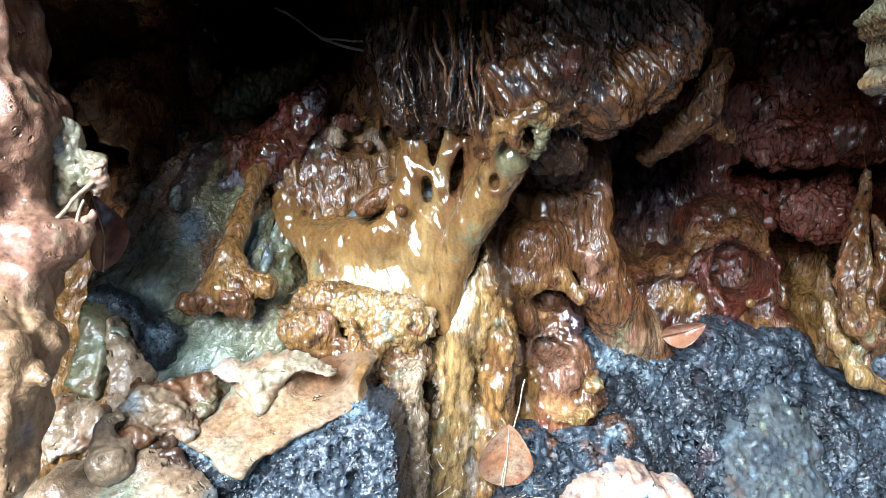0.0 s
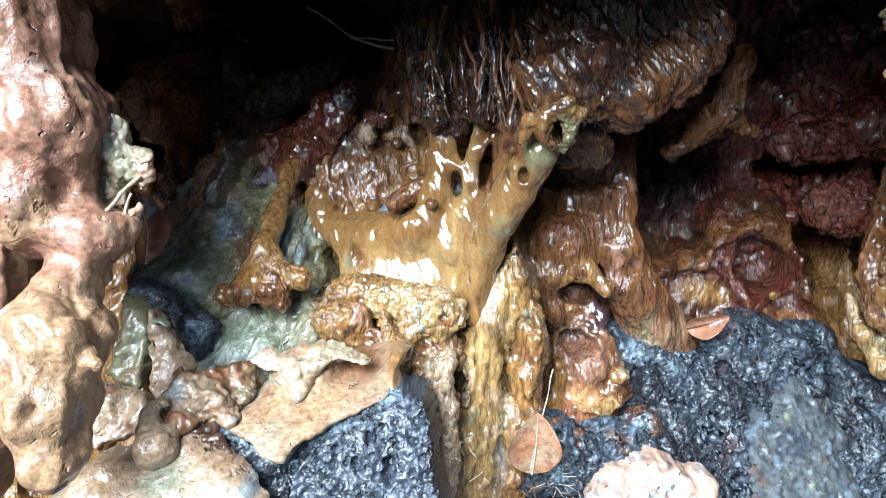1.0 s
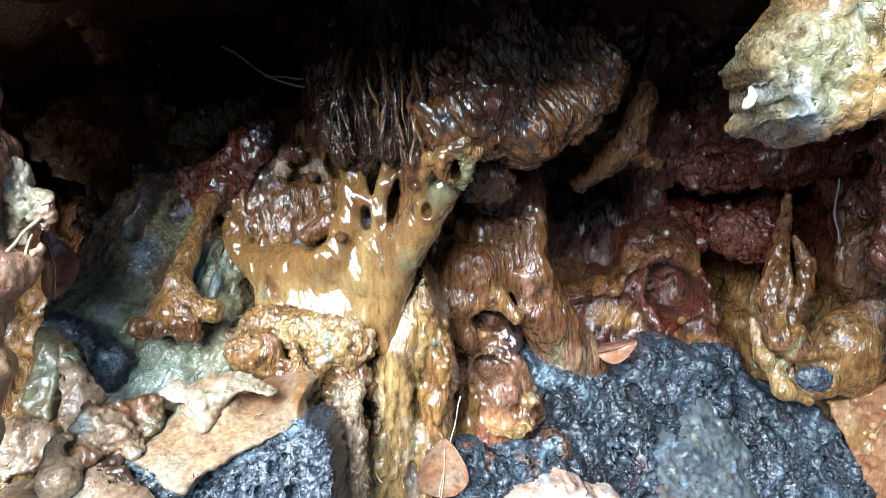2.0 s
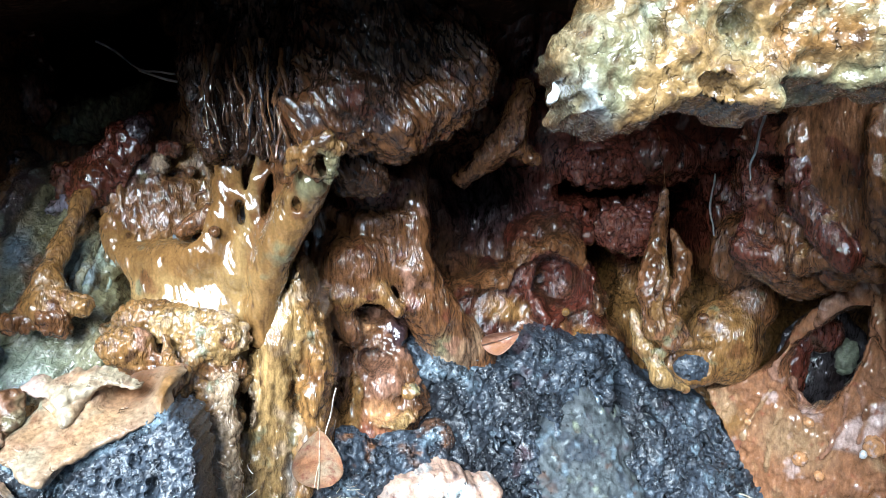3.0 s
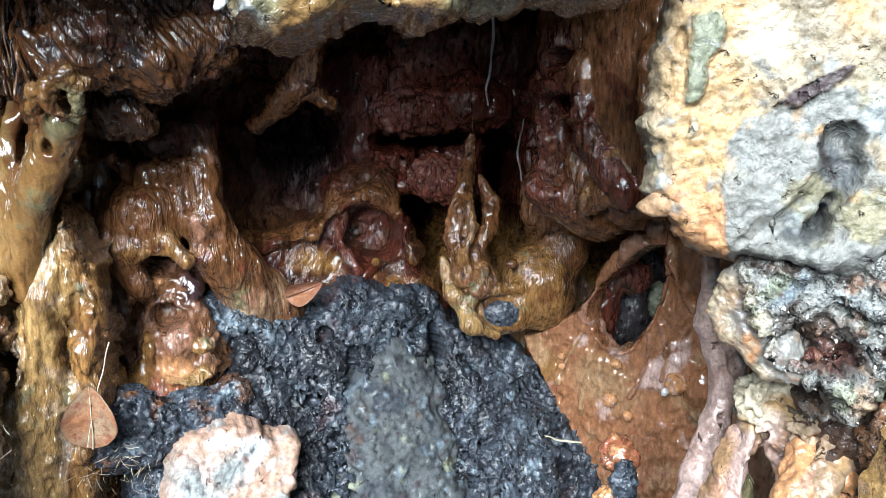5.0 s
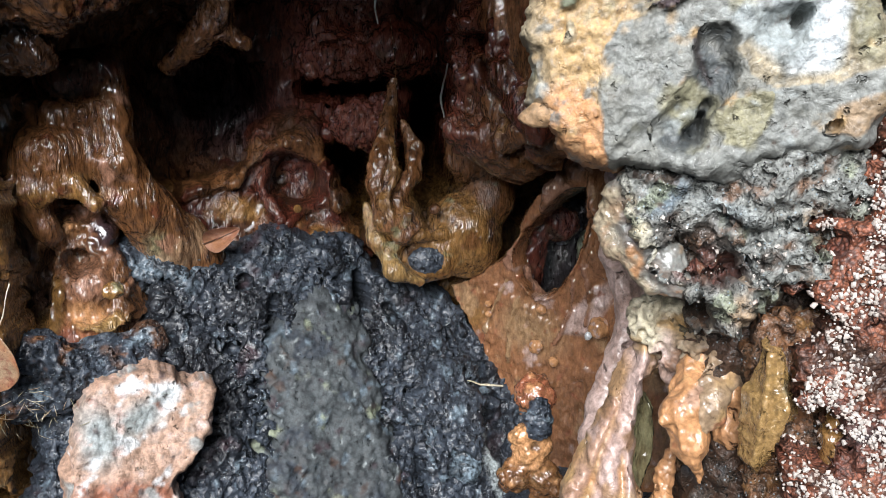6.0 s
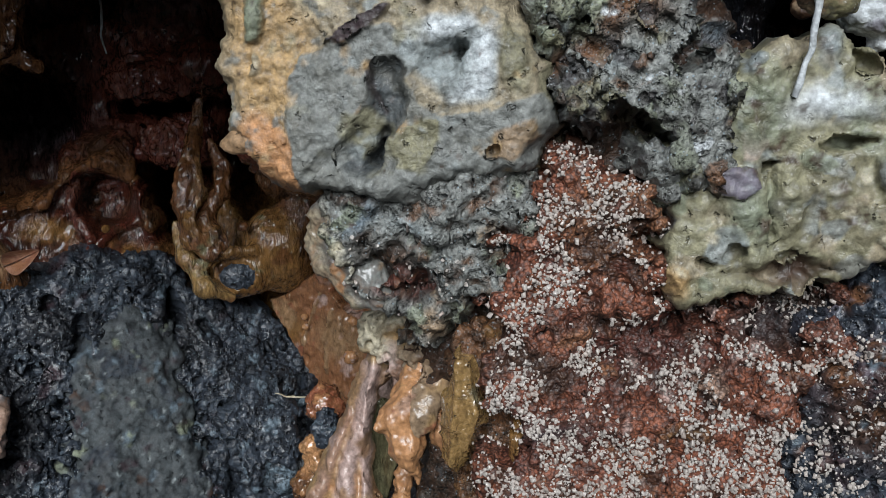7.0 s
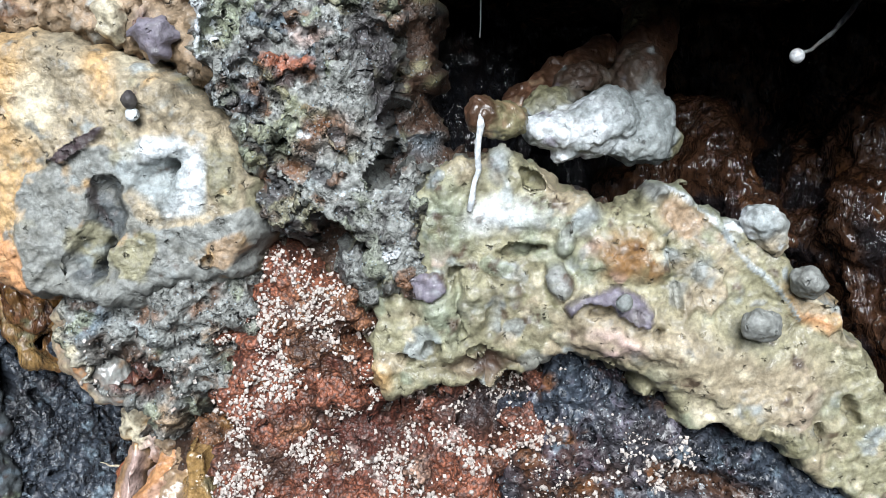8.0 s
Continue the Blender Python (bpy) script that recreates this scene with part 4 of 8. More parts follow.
relief("body", DAMP, [(-0.193, 0.787), (-0.180, 0.791), (-0.171, 0.797), (-0.161, 0.803), (-0.161, 0.812), (-0.133, 0.819), (-0.102, 0.816), (-0.073, 0.823), (-0.055, 0.827), (-0.050, 0.822), (-0.057, 0.810), (-0.053, 0.799), (-0.069, 0.792), (-0.106, 0.780), (-0.126, 0.769), (-0.134, 0.760), (-0.145, 0.762), (-0.165, 0.773), (-0.182, 0.780)],
       slope, on=PLATED, lift=0.0, thick=0.02, round_=0.006, h=0.0014, base_col="tan", tilt=(-1.5, 0.8), ragged=0.002, zones=[((-0.092, 0.812), (0.030, 0.016), 20, "brown", -0.018, 0.7), ((-0.060, 0.816), (0.014, 0.02), 0, "ochre", 0.006, 0.8), ((-0.155, 0.792), (0.03, 0.014), 30, "peach", 0.0, 0.9), ((-0.112, 0.794), (0.04, 0.014), 20, "peach", -0.003, 0.9), ((-0.153, 0.776), (0.02, 0.012), 20, "buff", 0.0, 0.9)],
       details=[("lumps", 0.002, 0.03), ("folds", 0.0010, 0.012), ("lumps", 0.0004, 0.005)], washes=[("peach", 0.03, 0.25), ("brown", 0.02, 0.2), ("sage", 0.03, 0.12)])
sculpt("flange", WET, [
    *tube([(-0.056, 0.672, 0.820), (-0.063, 0.665, 0.813), (-0.068, 0.655, 0.804), (-0.077, 0.645, 0.798), (-0.094, 0.640, 0.799)], [0.006, 0.006, 0.006, 0.005, 0.003], "ochre"), *tube([(-0.074, 0.690, 0.844), (-0.070, 0.680, 0.827), (-0.062, 0.670, 0.816)], [0.004, 0.005, 0.006], "ochre"), *tube([(-0.081, 0.690, 0.827), (-0.076, 0.685, 0.812), (-0.076, 0.670, 0.800)], [0.004, 0.004, 0.003], "brown"),
    ell((-0.096, 0.700, 0.805), (0.028, 0.010, 0.026), (0, 0, 0), "brown"), ell((-0.112, 0.700, 0.835), (0.026, 0.016, 0.018), (0, 0, 0), "ochre"),
], slope, h=0.0015, k=0.008, details=[("lumps", 0.002, 0.02), ("folds", 0.0016, 0.008), ("grit", 0.0012, 0.005)], base_col="brown", washes=[("umber", 0.012, 0.3), ("clay", 0.02, 0.2)], label="brown wet flange at the slope's head")

wedge = thing("lava_boulder", (-0.088, 0.600, 0.721), "blue-grey vesicular lava wedge with a sharp ridge", "rock", group="vesicular lava boulders")
relief("body", LAVA, [(-0.143, 0.750), (-0.129, 0.770), (-0.098, 0.788), (-0.081, 0.796), (-0.060, 0.807), (-0.052, 0.803), (-0.035, 0.796), (-0.029, 0.778), (-0.026, 0.754), (-0.018, 0.719), (-0.013, 0.669), (-0.167, 0.669), (-0.155, 0.728)],
       wedge, on=PLATED, lift=0.014, thick=0.05, round_=0.004, h=0.0014, base_col="slate", tilt=(-0.35, 0.78), ragged=0.002, coats=[([(-0.143, 0.750), (-0.129, 0.770), (-0.098, 0.788), (-0.060, 0.807), (-0.052, 0.803), (-0.055, 0.796), (-0.081, 0.785), (-0.097, 0.775), (-0.125, 0.759), (-0.133, 0.744)], "steel", -0.003, 0.003)],
       pits=[((-0.062, 0.748), (0.005, 0.012), 0, 0.014, 0.5), ((-0.088, 0.754), (0.005, 0.004), 0, 0.008, 0.5), ((-0.077, 0.770), (0.004, 0.005), 0, 0.008, 0.5), ((-0.108, 0.752), (0.004, 0.003), 0, 0.006, 0.5)],
       details=[("lumps", 0.002, 0.03), ("vents", 0.0022, 0.009), ("vents", 0.0014, 0.005), ("folds", 0.0008, 0.006)], washes=[("plum", 0.03, 0.2), ("black", 0.012, 0.25)])
relief("flank", LAVA, [(-0.193, 0.786), (-0.181, 0.781), (-0.164, 0.770), (-0.141, 0.753), (-0.132, 0.740), (-0.135, 0.713), (-0.155, 0.713), (-0.169, 0.746), (-0.181, 0.756), (-0.192, 0.767)],
       wedge, on=PLATED, lift=0.026, thick=0.03, round_=0.003, h=0.0014, base_col="black", tilt=(-0.2, 0.77), ragged=0.002, ridges=[([(-0.192, 0.785), (-0.178, 0.779), (-0.161, 0.768), (-0.140, 0.752)], [0.002, 0.003, 0.003, 0.003], "steel", 0.003)], details=[("lumps", 0.003, 0.02), ("vents", 0.002, 0.007), ("folds", 0.001, 0.006)], washes=[("steel", 0.01, 0.15)])

claw = thing("flowstone_claw", (-0.178, 0.690, 0.849), "brown knobbly flowstone claw with a rising arm", "flowstone")
sculpt("arm", WET, [
    *tube([(-0.180, 0.692, 0.872), (-0.181, 0.712, 0.898), (-0.175, 0.738, 0.924), (-0.166, 0.772, 0.962), (-0.153, 0.790, 0.993)], [0.015, 0.010, 0.009, 0.008, 0.006], "ochre"),
    *tube([(-0.181, 0.712, 0.898), (-0.160, 0.695, 0.874)], [0.007, 0.010], "ochre"),
    *tube([(-0.182, 0.710, 0.889), (-0.200, 0.695, 0.867)], [0.007, 0.009], "ochre"),
], claw, h=0.0016, k=0.010, details=[("lumps", 0.002, 0.02), ("folds", 0.0014, 0.009, (1, 1, 0.2), -0.4)], base_col="ochre", washes=[("brown", 0.02, 0.3), ("tan", 0.012, 0.3)])
for at, size, tone in (((-0.205, 0.690, 0.863), (0.015, 0.010, 0.010), "brown"), ((-0.189, 0.690, 0.861), (0.010, 0.008, 0.009), "brown"), ((-0.168, 0.690, 0.863), (0.016, 0.014, 0.017), "brown"), ((-0.150, 0.695, 0.874), (0.013, 0.011, 0.012), "ochre"), ((-0.161, 0.692, 0.852), (0.008, 0.007, 0.006), "brown")):
    sculpt("knob", WET, [ell(at, size, (0, -20, 0), tone)], claw, h=0.0016, k=0.004, details=[("lumps", 0.004, 0.014), ("cracks", 0.0010, 0.010), ("rolls", 0.0010, 0.006)], base_col="brown", washes=[("ochre", 0.02, 0.35)])

RIB_TOP, RIB_LOW, RIB_STEP = np.array((-0.162, 0.772, 0.922)), np.array((-0.176, 0.752, 0.870)), np.array((0.0060, 0.001, -0.0015))
drape = thing("flowstone_drape", (-0.222, 0.700, 0.797), "greenish wet flowstone drapery with fine ribs", "flowstone")
relief("body", FOIL, [(-0.319, 0.857), (-0.306, 0.898), (-0.278, 0.944), (-0.239, 0.999), (-0.209, 0.993), (-0.195, 0.958), (-0.165, 0.963), (-0.146, 0.923), (-0.128, 0.856), (-0.109, 0.792), (-0.146, 0.771), (-0.214, 0.777), (-0.261, 0.782), (-0.290, 0.820)],
       drape, on=MIDDLE, lift=0.006, thick=0.06, round_=0.02, h=0.0016, base_col="olive", tilt=(-0.5, 0.90, 0.80), zones=[
           ((-0.234, 0.898), (0.060, 0.034), 42, "olive", 0.016, 0.9), ((-0.212, 0.809), (0.075, 0.045), 10, "green", 0.012, 0.9), ((-0.262, 0.856), (0.04, 0.03), 20, "green", 0.004, 0.9),
           ((-0.162, 0.897), (0.022, 0.035), -15, "green", -0.004, 0.8), ((-0.139, 0.835), (0.035, 0.03), 0, "lime", 0.010, 0.9), ((-0.257, 0.954), (0.06, 0.06), 20, "brown", 0.012, 0.7), ((-0.218, 0.918), (0.02, 0.03), 0, "steel", 0.0, 0.9)],
       ridges=[([(-0.233, 1.013), (-0.222, 0.979), (-0.234, 0.939)], [0.008, 0.010, 0.008], "plum", 0.02), ([(-0.239, 0.989), (-0.266, 0.959), (-0.285, 0.908)], [0.010, 0.012, 0.014], "brown", 0.018),
               ([(-0.138, 1.008), (-0.165, 0.948), (-0.188, 0.897), (-0.194, 0.866)], [0.008, 0.009, 0.009, 0.012], "ochre", 0.018),
               ([(-0.161, 0.918), (-0.173, 0.882)], [0.003, 0.003], "green", 0.006), ([(-0.154, 0.915), (-0.164, 0.879)], [0.003, 0.003], "lime", 0.006), ([(-0.146, 0.912), (-0.156, 0.879)], [0.003, 0.003], "green", 0.006)],
       details=[("lumps", 0.003, 0.03), ("rolls", 0.0026, 0.014, (1, 1, 0.2), -0.6), ("rolls", 0.0013, 0.006, (1, 1, 0.25), -0.6)], washes=[("brown", 0.04, 0.2), ("green", 0.03, 0.3), ("steel", 0.03, 0.1)])
for rib in range(5):
    sculpt("rib", WET, tube([RIB_TOP + RIB_STEP * rib, RIB_LOW + RIB_STEP * rib * 1.1], [0.0034, 0.0044], "olive" if rib % 2 else "green"), drape, h=0.0013, k=0.003, details=[("lumps", 0.0012, 0.010)], base_col="green")
grey_patch = thing("lava_boulder", (-0.248, 0.680, 0.803), "dark blue vesicular lava showing between crusts", "rock", group="vesicular lava boulders")
relief("body", LAVA, [(-0.292, 0.865), (-0.282, 0.874), (-0.268, 0.871), (-0.252, 0.864), (-0.238, 0.850), (-0.222, 0.842), (-0.213, 0.832), (-0.224, 0.817), (-0.231, 0.804), (-0.241, 0.805), (-0.251, 0.818), (-0.254, 0.832), (-0.259, 0.845), (-0.275, 0.854), (-0.290, 0.857)], grey_patch, on=PLATED, lift=-0.07, thick=0.02, round_=0.008, h=0.0014, base_col="slate", ragged=0.003, zones=[((-0.231, 0.832), (0.014, 0.014), 0, "steel", 0.002, 0.5)], details=[("grit", 0.0024, 0.006), ("lumps", 0.003, 0.02), ("vents", 0.0015, 0.006)], washes=[("steel", 0.012, 0.2)])

horn = thing("hanging_horn", (-0.265, 0.900, 0.960), "dark maroon wet lava horn hanging in the cave", "flowstone")
sculpt("body", WET_DARK, [*tube([(-0.275, 0.920, 1.152), (-0.268, 0.910, 1.114), (-0.260, 0.900, 1.082), (-0.256, 0.895, 1.057)], [0.018, 0.020, 0.024, 0.018], "maroon"), ell((-0.243, 0.890, 1.051), (0.020, 0.014, 0.012), (0, -20, 0), "maroon"), *tube([(-0.266, 0.890, 1.061), (-0.270, 0.890, 1.034)], [0.012, 0.009], "maroon")], horn, h=0.0018, k=0.010, details=[("folds", 0.006, 0.020, (1, 1, 0.4), 0.3), ("rolls", 0.002, 0.010, (1, 1, 0.5))], base_col="maroon", washes=[("umber", 0.02, 0.3), ("rose", 0.01, 0.05)])
folded = thing("wet_folds", (-0.200, 0.820, 0.930), "brown wet lava folds rising behind the drapery", "flowstone")
for pts, rad, tone in (([(-0.266, 0.870, 1.021), (-0.277, 0.850, 0.998), (-0.295, 0.840, 0.971), (-0.301, 0.820, 0.942)], [0.010, 0.011, 0.012, 0.014], "brown"), ([(-0.256, 0.855, 1.013), (-0.252, 0.845, 0.994), (-0.246, 0.840, 0.969)], [0.012, 0.016, 0.014], "plum"), ([(-0.122, 0.830, 1.037), (-0.134, 0.810, 1.011), (-0.151, 0.800, 0.985), (-0.168, 0.790, 0.964)], [0.010, 0.022, 0.024, 0.018], "maroon"), ([(-0.251, 0.930, 1.022), (-0.207, 0.930, 1.042), (-0.169, 0.930, 1.056), (-0.139, 0.930, 1.078)], [0.020, 0.022, 0.016, 0.010], "olive"), ([(-0.226, 0.830, 0.971), (-0.193, 0.820, 0.978), (-0.178, 0.820, 0.985)], [0.018, 0.020, 0.014], "red"), ([(-0.227, 0.800, 0.943), (-0.202, 0.790, 0.950), (-0.182, 0.785, 0.959)], [0.007, 0.006, 0.005], "mauve")):
    sculpt("fold", WET, tube(pts, rad, tone), folded, h=0.0016, k=0.008, details=[("lumps", 0.004, 0.022), ("folds", 0.0045, 0.014, (1, 1, 0.5), 0.4), ("rolls", 0.0014, 0.007)], base_col="brown", washes=[("umber", 0.02, 0.35), ("ochre", 0.02, 0.2)])
for at_, size, tone in (((-0.096, 0.790, 0.995), (0.008, 0.008, 0.010), "tan"), ((-0.070, 0.790, 0.987), (0.007, 0.006, 0.006), "brown"), ((-0.087, 0.790, 1.007), (0.012, 0.009, 0.009), "maroon"), ((-0.124, 0.800, 1.020), (0.016, 0.012, 0.024), "plum")):
    sculpt("knob", WET, [ell(at_, size, (0, 15, 0), tone)], folded, h=0.0014, k=0.003, details=[("lumps", 0.003, 0.012), ("folds", 0.0016, 0.007)], washes=[("umber", 0.01, 0.3)])

# ---- middle: flowstone column with strands and roots ----
column = thing("flowstone_column", (-0.005, 0.710, 0.671), "glossy amber flowstone column poured over the wall", "flowstone")
relief("body", WET, [(-0.159, 0.983), (-0.143, 1.022), (-0.083, 1.017), (-0.023, 1.031), (0.046, 1.021), (0.064, 0.991), (0.054, 0.952), (0.041, 0.916), (0.049, 0.881), (0.059, 0.850), (0.072, 0.818), (0.065, 0.771), (0.070, 0.722), (0.047, 0.695), (0.050, 0.583), (-0.071, 0.582), (-0.048, 0.717), (-0.063, 0.755), (-0.089, 0.760), (-0.114, 0.782), (-0.144, 0.824), (-0.127, 0.866), (-0.147, 0.897)],
       column, on=MIDDLE, lift=-0.008, thick=0.05, round_=0.012, h=0.0016, base_col="ochre", tilt=(-0.40, 0.89, 0.83), ragged=0.006, zones=[
           ((-0.104, 0.958), (0.075, 0.055), 15, "brown", 0.010, 0.9), ((-0.126, 1.003), (0.03, 0.05), 30, "plum", 0.004, 0.8), ((0.006, 0.987), (0.05, 0.05), 0, "umber", -0.012, 0.8), ((-0.096, 0.902), (0.05, 0.03), 15, "ochre", 0.010, 0.9),
           ((-0.112, 0.856), (0.03, 0.03), 0, "ochre", 0.010, 0.8), ((-0.056, 0.832), (0.060, 0.016), 0, "amber", 0.014, 0.9), ((-0.046, 0.816), (0.045, 0.012), 0, "tan", 0.012, 0.6), ((-0.004, 0.670), (0.050, 0.060), 0, "buff", 0.0, 0.9), ((0.021, 0.695), (0.016, 0.07), 4, "steel", 0.004, 0.7), ((0.029, 0.738), (0.010, 0.03), 4, "olive", 0.004, 0.7)],
       ridges=[([(0.039, 0.911), (0.029, 0.870), (0.018, 0.829), (0.005, 0.781), (-0.003, 0.706), (-0.012, 0.582)], [0.008, 0.018, 0.024, 0.020, 0.024, 0.03], "amber", 0.026),
               ([(0.039, 0.906), (0.049, 0.865), (0.064, 0.824), (0.049, 0.771), (0.047, 0.717), (0.042, 0.639)], [0.007, 0.010, 0.014, 0.016, 0.016, 0.02], "ochre", 0.022),
               ([(-0.082, 0.808), (-0.062, 0.803), (-0.057, 0.760), (-0.029, 0.728)], [0.006, 0.008, 0.008, 0.012], "ochre", 0.014),
               ([(-0.062, 0.811), (-0.036, 0.813), (-0.013, 0.800), (-0.010, 0.760)], [0.006, 0.007, 0.006, 0.008], "tan", 0.012)],
       pits=[((-0.034, 0.773), (0.030, 0.034), 0, 0.035, 0.35), ((0.032, 0.891), (0.005, 0.030), -14, 0.016, 0.8), ((-0.101, 0.790), (0.02, 0.018), 0, 0.02, 0.6), ((0.030, 0.781), (0.006, 0.05), 6, 0.014, 0.7), ((-0.076, 0.919), (0.020, 0.010), 20, 0.03, 0.4), ((0.017, 0.972), (0.020, 0.034), 0, 0.04, 0.5), ((-0.014, 0.982), (0.014, 0.040), 0, 0.04, 0.5), ((-0.046, 1.002), (0.012, 0.020), 0, 0.03, 0.5), ((-0.084, 0.982), (0.014, 0.008), 0, 0.012, 0.6)],
       details=[("lumps", 0.003, 0.03), ("rolls", 0.0022, 0.018, (1, 1, 0.3), 0.1), ("folds", 0.0028, 0.012, (1, 1, 0.5)), ("rolls", 0.0010, 0.006, (1, 1, 0.2), 0.1), ("grit", 0.0012, 0.010)], washes=[("brown", 0.035, 0.3), ("olive", 0.03, 0.18), ("tan", 0.025, 0.2), ("umber", 0.008, 0.12, (1, 1, 0.4)), ("sage", 0.02, 0.12)],
       calm=[((0.011, 0.824), (0.025, 0.05), 0)])
sculpt("dome", WET_SMOOTH, [
    ell((-0.045, 0.756, 0.872), (0.078, 0.028, 0.062), (-21, 0, 0), "amber"),
    ell((-0.035, 0.770, 0.849), (0.062, 0.034, 0.024), (-16, 0, 0), "amber"),
    ell((-0.009, 0.756, 0.904), (0.036, 0.026, 0.040), (-12, 14, 0), "amber"),
    ell((-0.111, 0.790, 0.916), (0.050, 0.018, 0.030), (-15, 10, 0), "ochre"),
    *tube([(-0.145, 0.790, 0.938), (-0.137, 0.782, 0.913), (-0.116, 0.770, 0.900), (-0.086, 0.756, 0.901), (-0.057, 0.745, 0.908)], [0.012, 0.012, 0.014, 0.015, 0.020], "ochre"),
    *tube([(-0.025, 0.752, 1.024), (-0.026, 0.748, 1.004), (-0.028, 0.742, 0.974), (-0.032, 0.740, 0.944), (-0.043, 0.742, 0.916)], [0.008, 0.010, 0.008, 0.010, 0.020], "ochre"),
    *tube([(-0.014, 0.748, 1.000), (-0.016, 0.742, 0.970), (-0.022, 0.742, 0.940)], [0.005, 0.005, 0.010], "ochre"),
    *tube([(0.009, 0.735, 1.016), (0.003, 0.730, 0.980), (-0.002, 0.730, 0.951), (-0.007, 0.732, 0.924), (-0.016, 0.738, 0.896)], [0.005, 0.0045, 0.0040, 0.0060, 0.016], "amber"),
    *tube([(-0.024, 0.738, 0.961), (-0.018, 0.738, 0.967), (-0.008, 0.736, 0.966), (-0.002, 0.734, 0.959)], [0.004, 0.003, 0.003, 0.003], "ochre"),
    *tube([(0.037, 0.715, 1.015), (0.031, 0.715, 0.987), (0.024, 0.718, 0.961), (0.016, 0.724, 0.934), (0.008, 0.732, 0.910)], [0.005, 0.005, 0.005, 0.008, 0.014], "brown"),
    *tube([(0.023, 0.725, 1.009), (0.017, 0.728, 0.980), (0.011, 0.730, 0.951), (0.005, 0.734, 0.924)], [0.0035, 0.0035, 0.004, 0.010], "brown"),
    *tube([(0.061, 0.690, 0.987), (0.049, 0.700, 0.966), (0.037, 0.708, 0.945), (0.024, 0.716, 0.922), (0.013, 0.724, 0.894), (0.004, 0.728, 0.863), (0.001, 0.724, 0.833)], [0.013, 0.014, 0.014, 0.014, 0.013, 0.010, 0.008], "ochre"),
    *tube([(0.051, 0.690, 0.981), (0.041, 0.696, 0.962), (0.029, 0.702, 0.943), (0.016, 0.712, 0.916), (0.006, 0.718, 0.889), (0.001, 0.720, 0.858)], [0.003, 0.004, 0.004, 0.004, 0.004, 0.002], "amber"),
    *tube([(0.033, 0.702, 0.943), (0.025, 0.706, 0.923), (0.017, 0.712, 0.899)], [0.002, 0.003, 0.002], "amber"),
    ell((-0.075, 0.775, 0.826), (0.040, 0.030, 0.034), (-10, 0, 0), "ochre"), ell((-0.024, 0.765, 0.824), (0.040, 0.030, 0.036), (-10, 0, 0), "amber"),
    ball((0.057, 0.684, 0.978), 0.010, "olive"),
], column, cuts=[ell((-0.060, 0.745, 0.930), (0.013, 0.045, 0.007), (0, -30, 0)), ell((-0.005, 0.735, 0.994), (0.0034, 0.03, 0.024), (0, 6, 0)), ell((0.013, 0.722, 0.966), (0.0036, 0.03, 0.020), (0, 12, 0)), ell((-0.013, 0.735, 0.950), (0.0032, 0.022, 0.010)), ell((0.043, 0.690, 0.960), (0.004, 0.012, 0.006))], h=0.0014, k=0.014, details=[("lumps", 0.0010, 0.03), ("rolls", 0.0006, 0.011, (1, 1, 0.10), 0.5), ("rolls", 0.0005, 0.005, (1, 1, 0.10), 0.5)], base_col="ochre", washes=[("brown", 0.03, 0.3), ("olive", 0.03, 0.15), ("umber", 0.008, 0.12, (1, 1, 0.3))], label="smooth amber dome gathered from strands above")
sculpt("core", CRUST, [ell((-0.075, 0.775, 0.917), (0.014, 0.010, 0.014), (0, 20, 0), "steel"), ell((-0.013, 0.765, 0.942), (0.007, 0.006, 0.012), (0, 0, 0), "grey")], column, h=0.0014, k=0.003, details=[("lumps", 0.002, 0.010), ("folds", 0.0016, 0.006)], base_col="steel", label="bluish rock showing through the gaps")
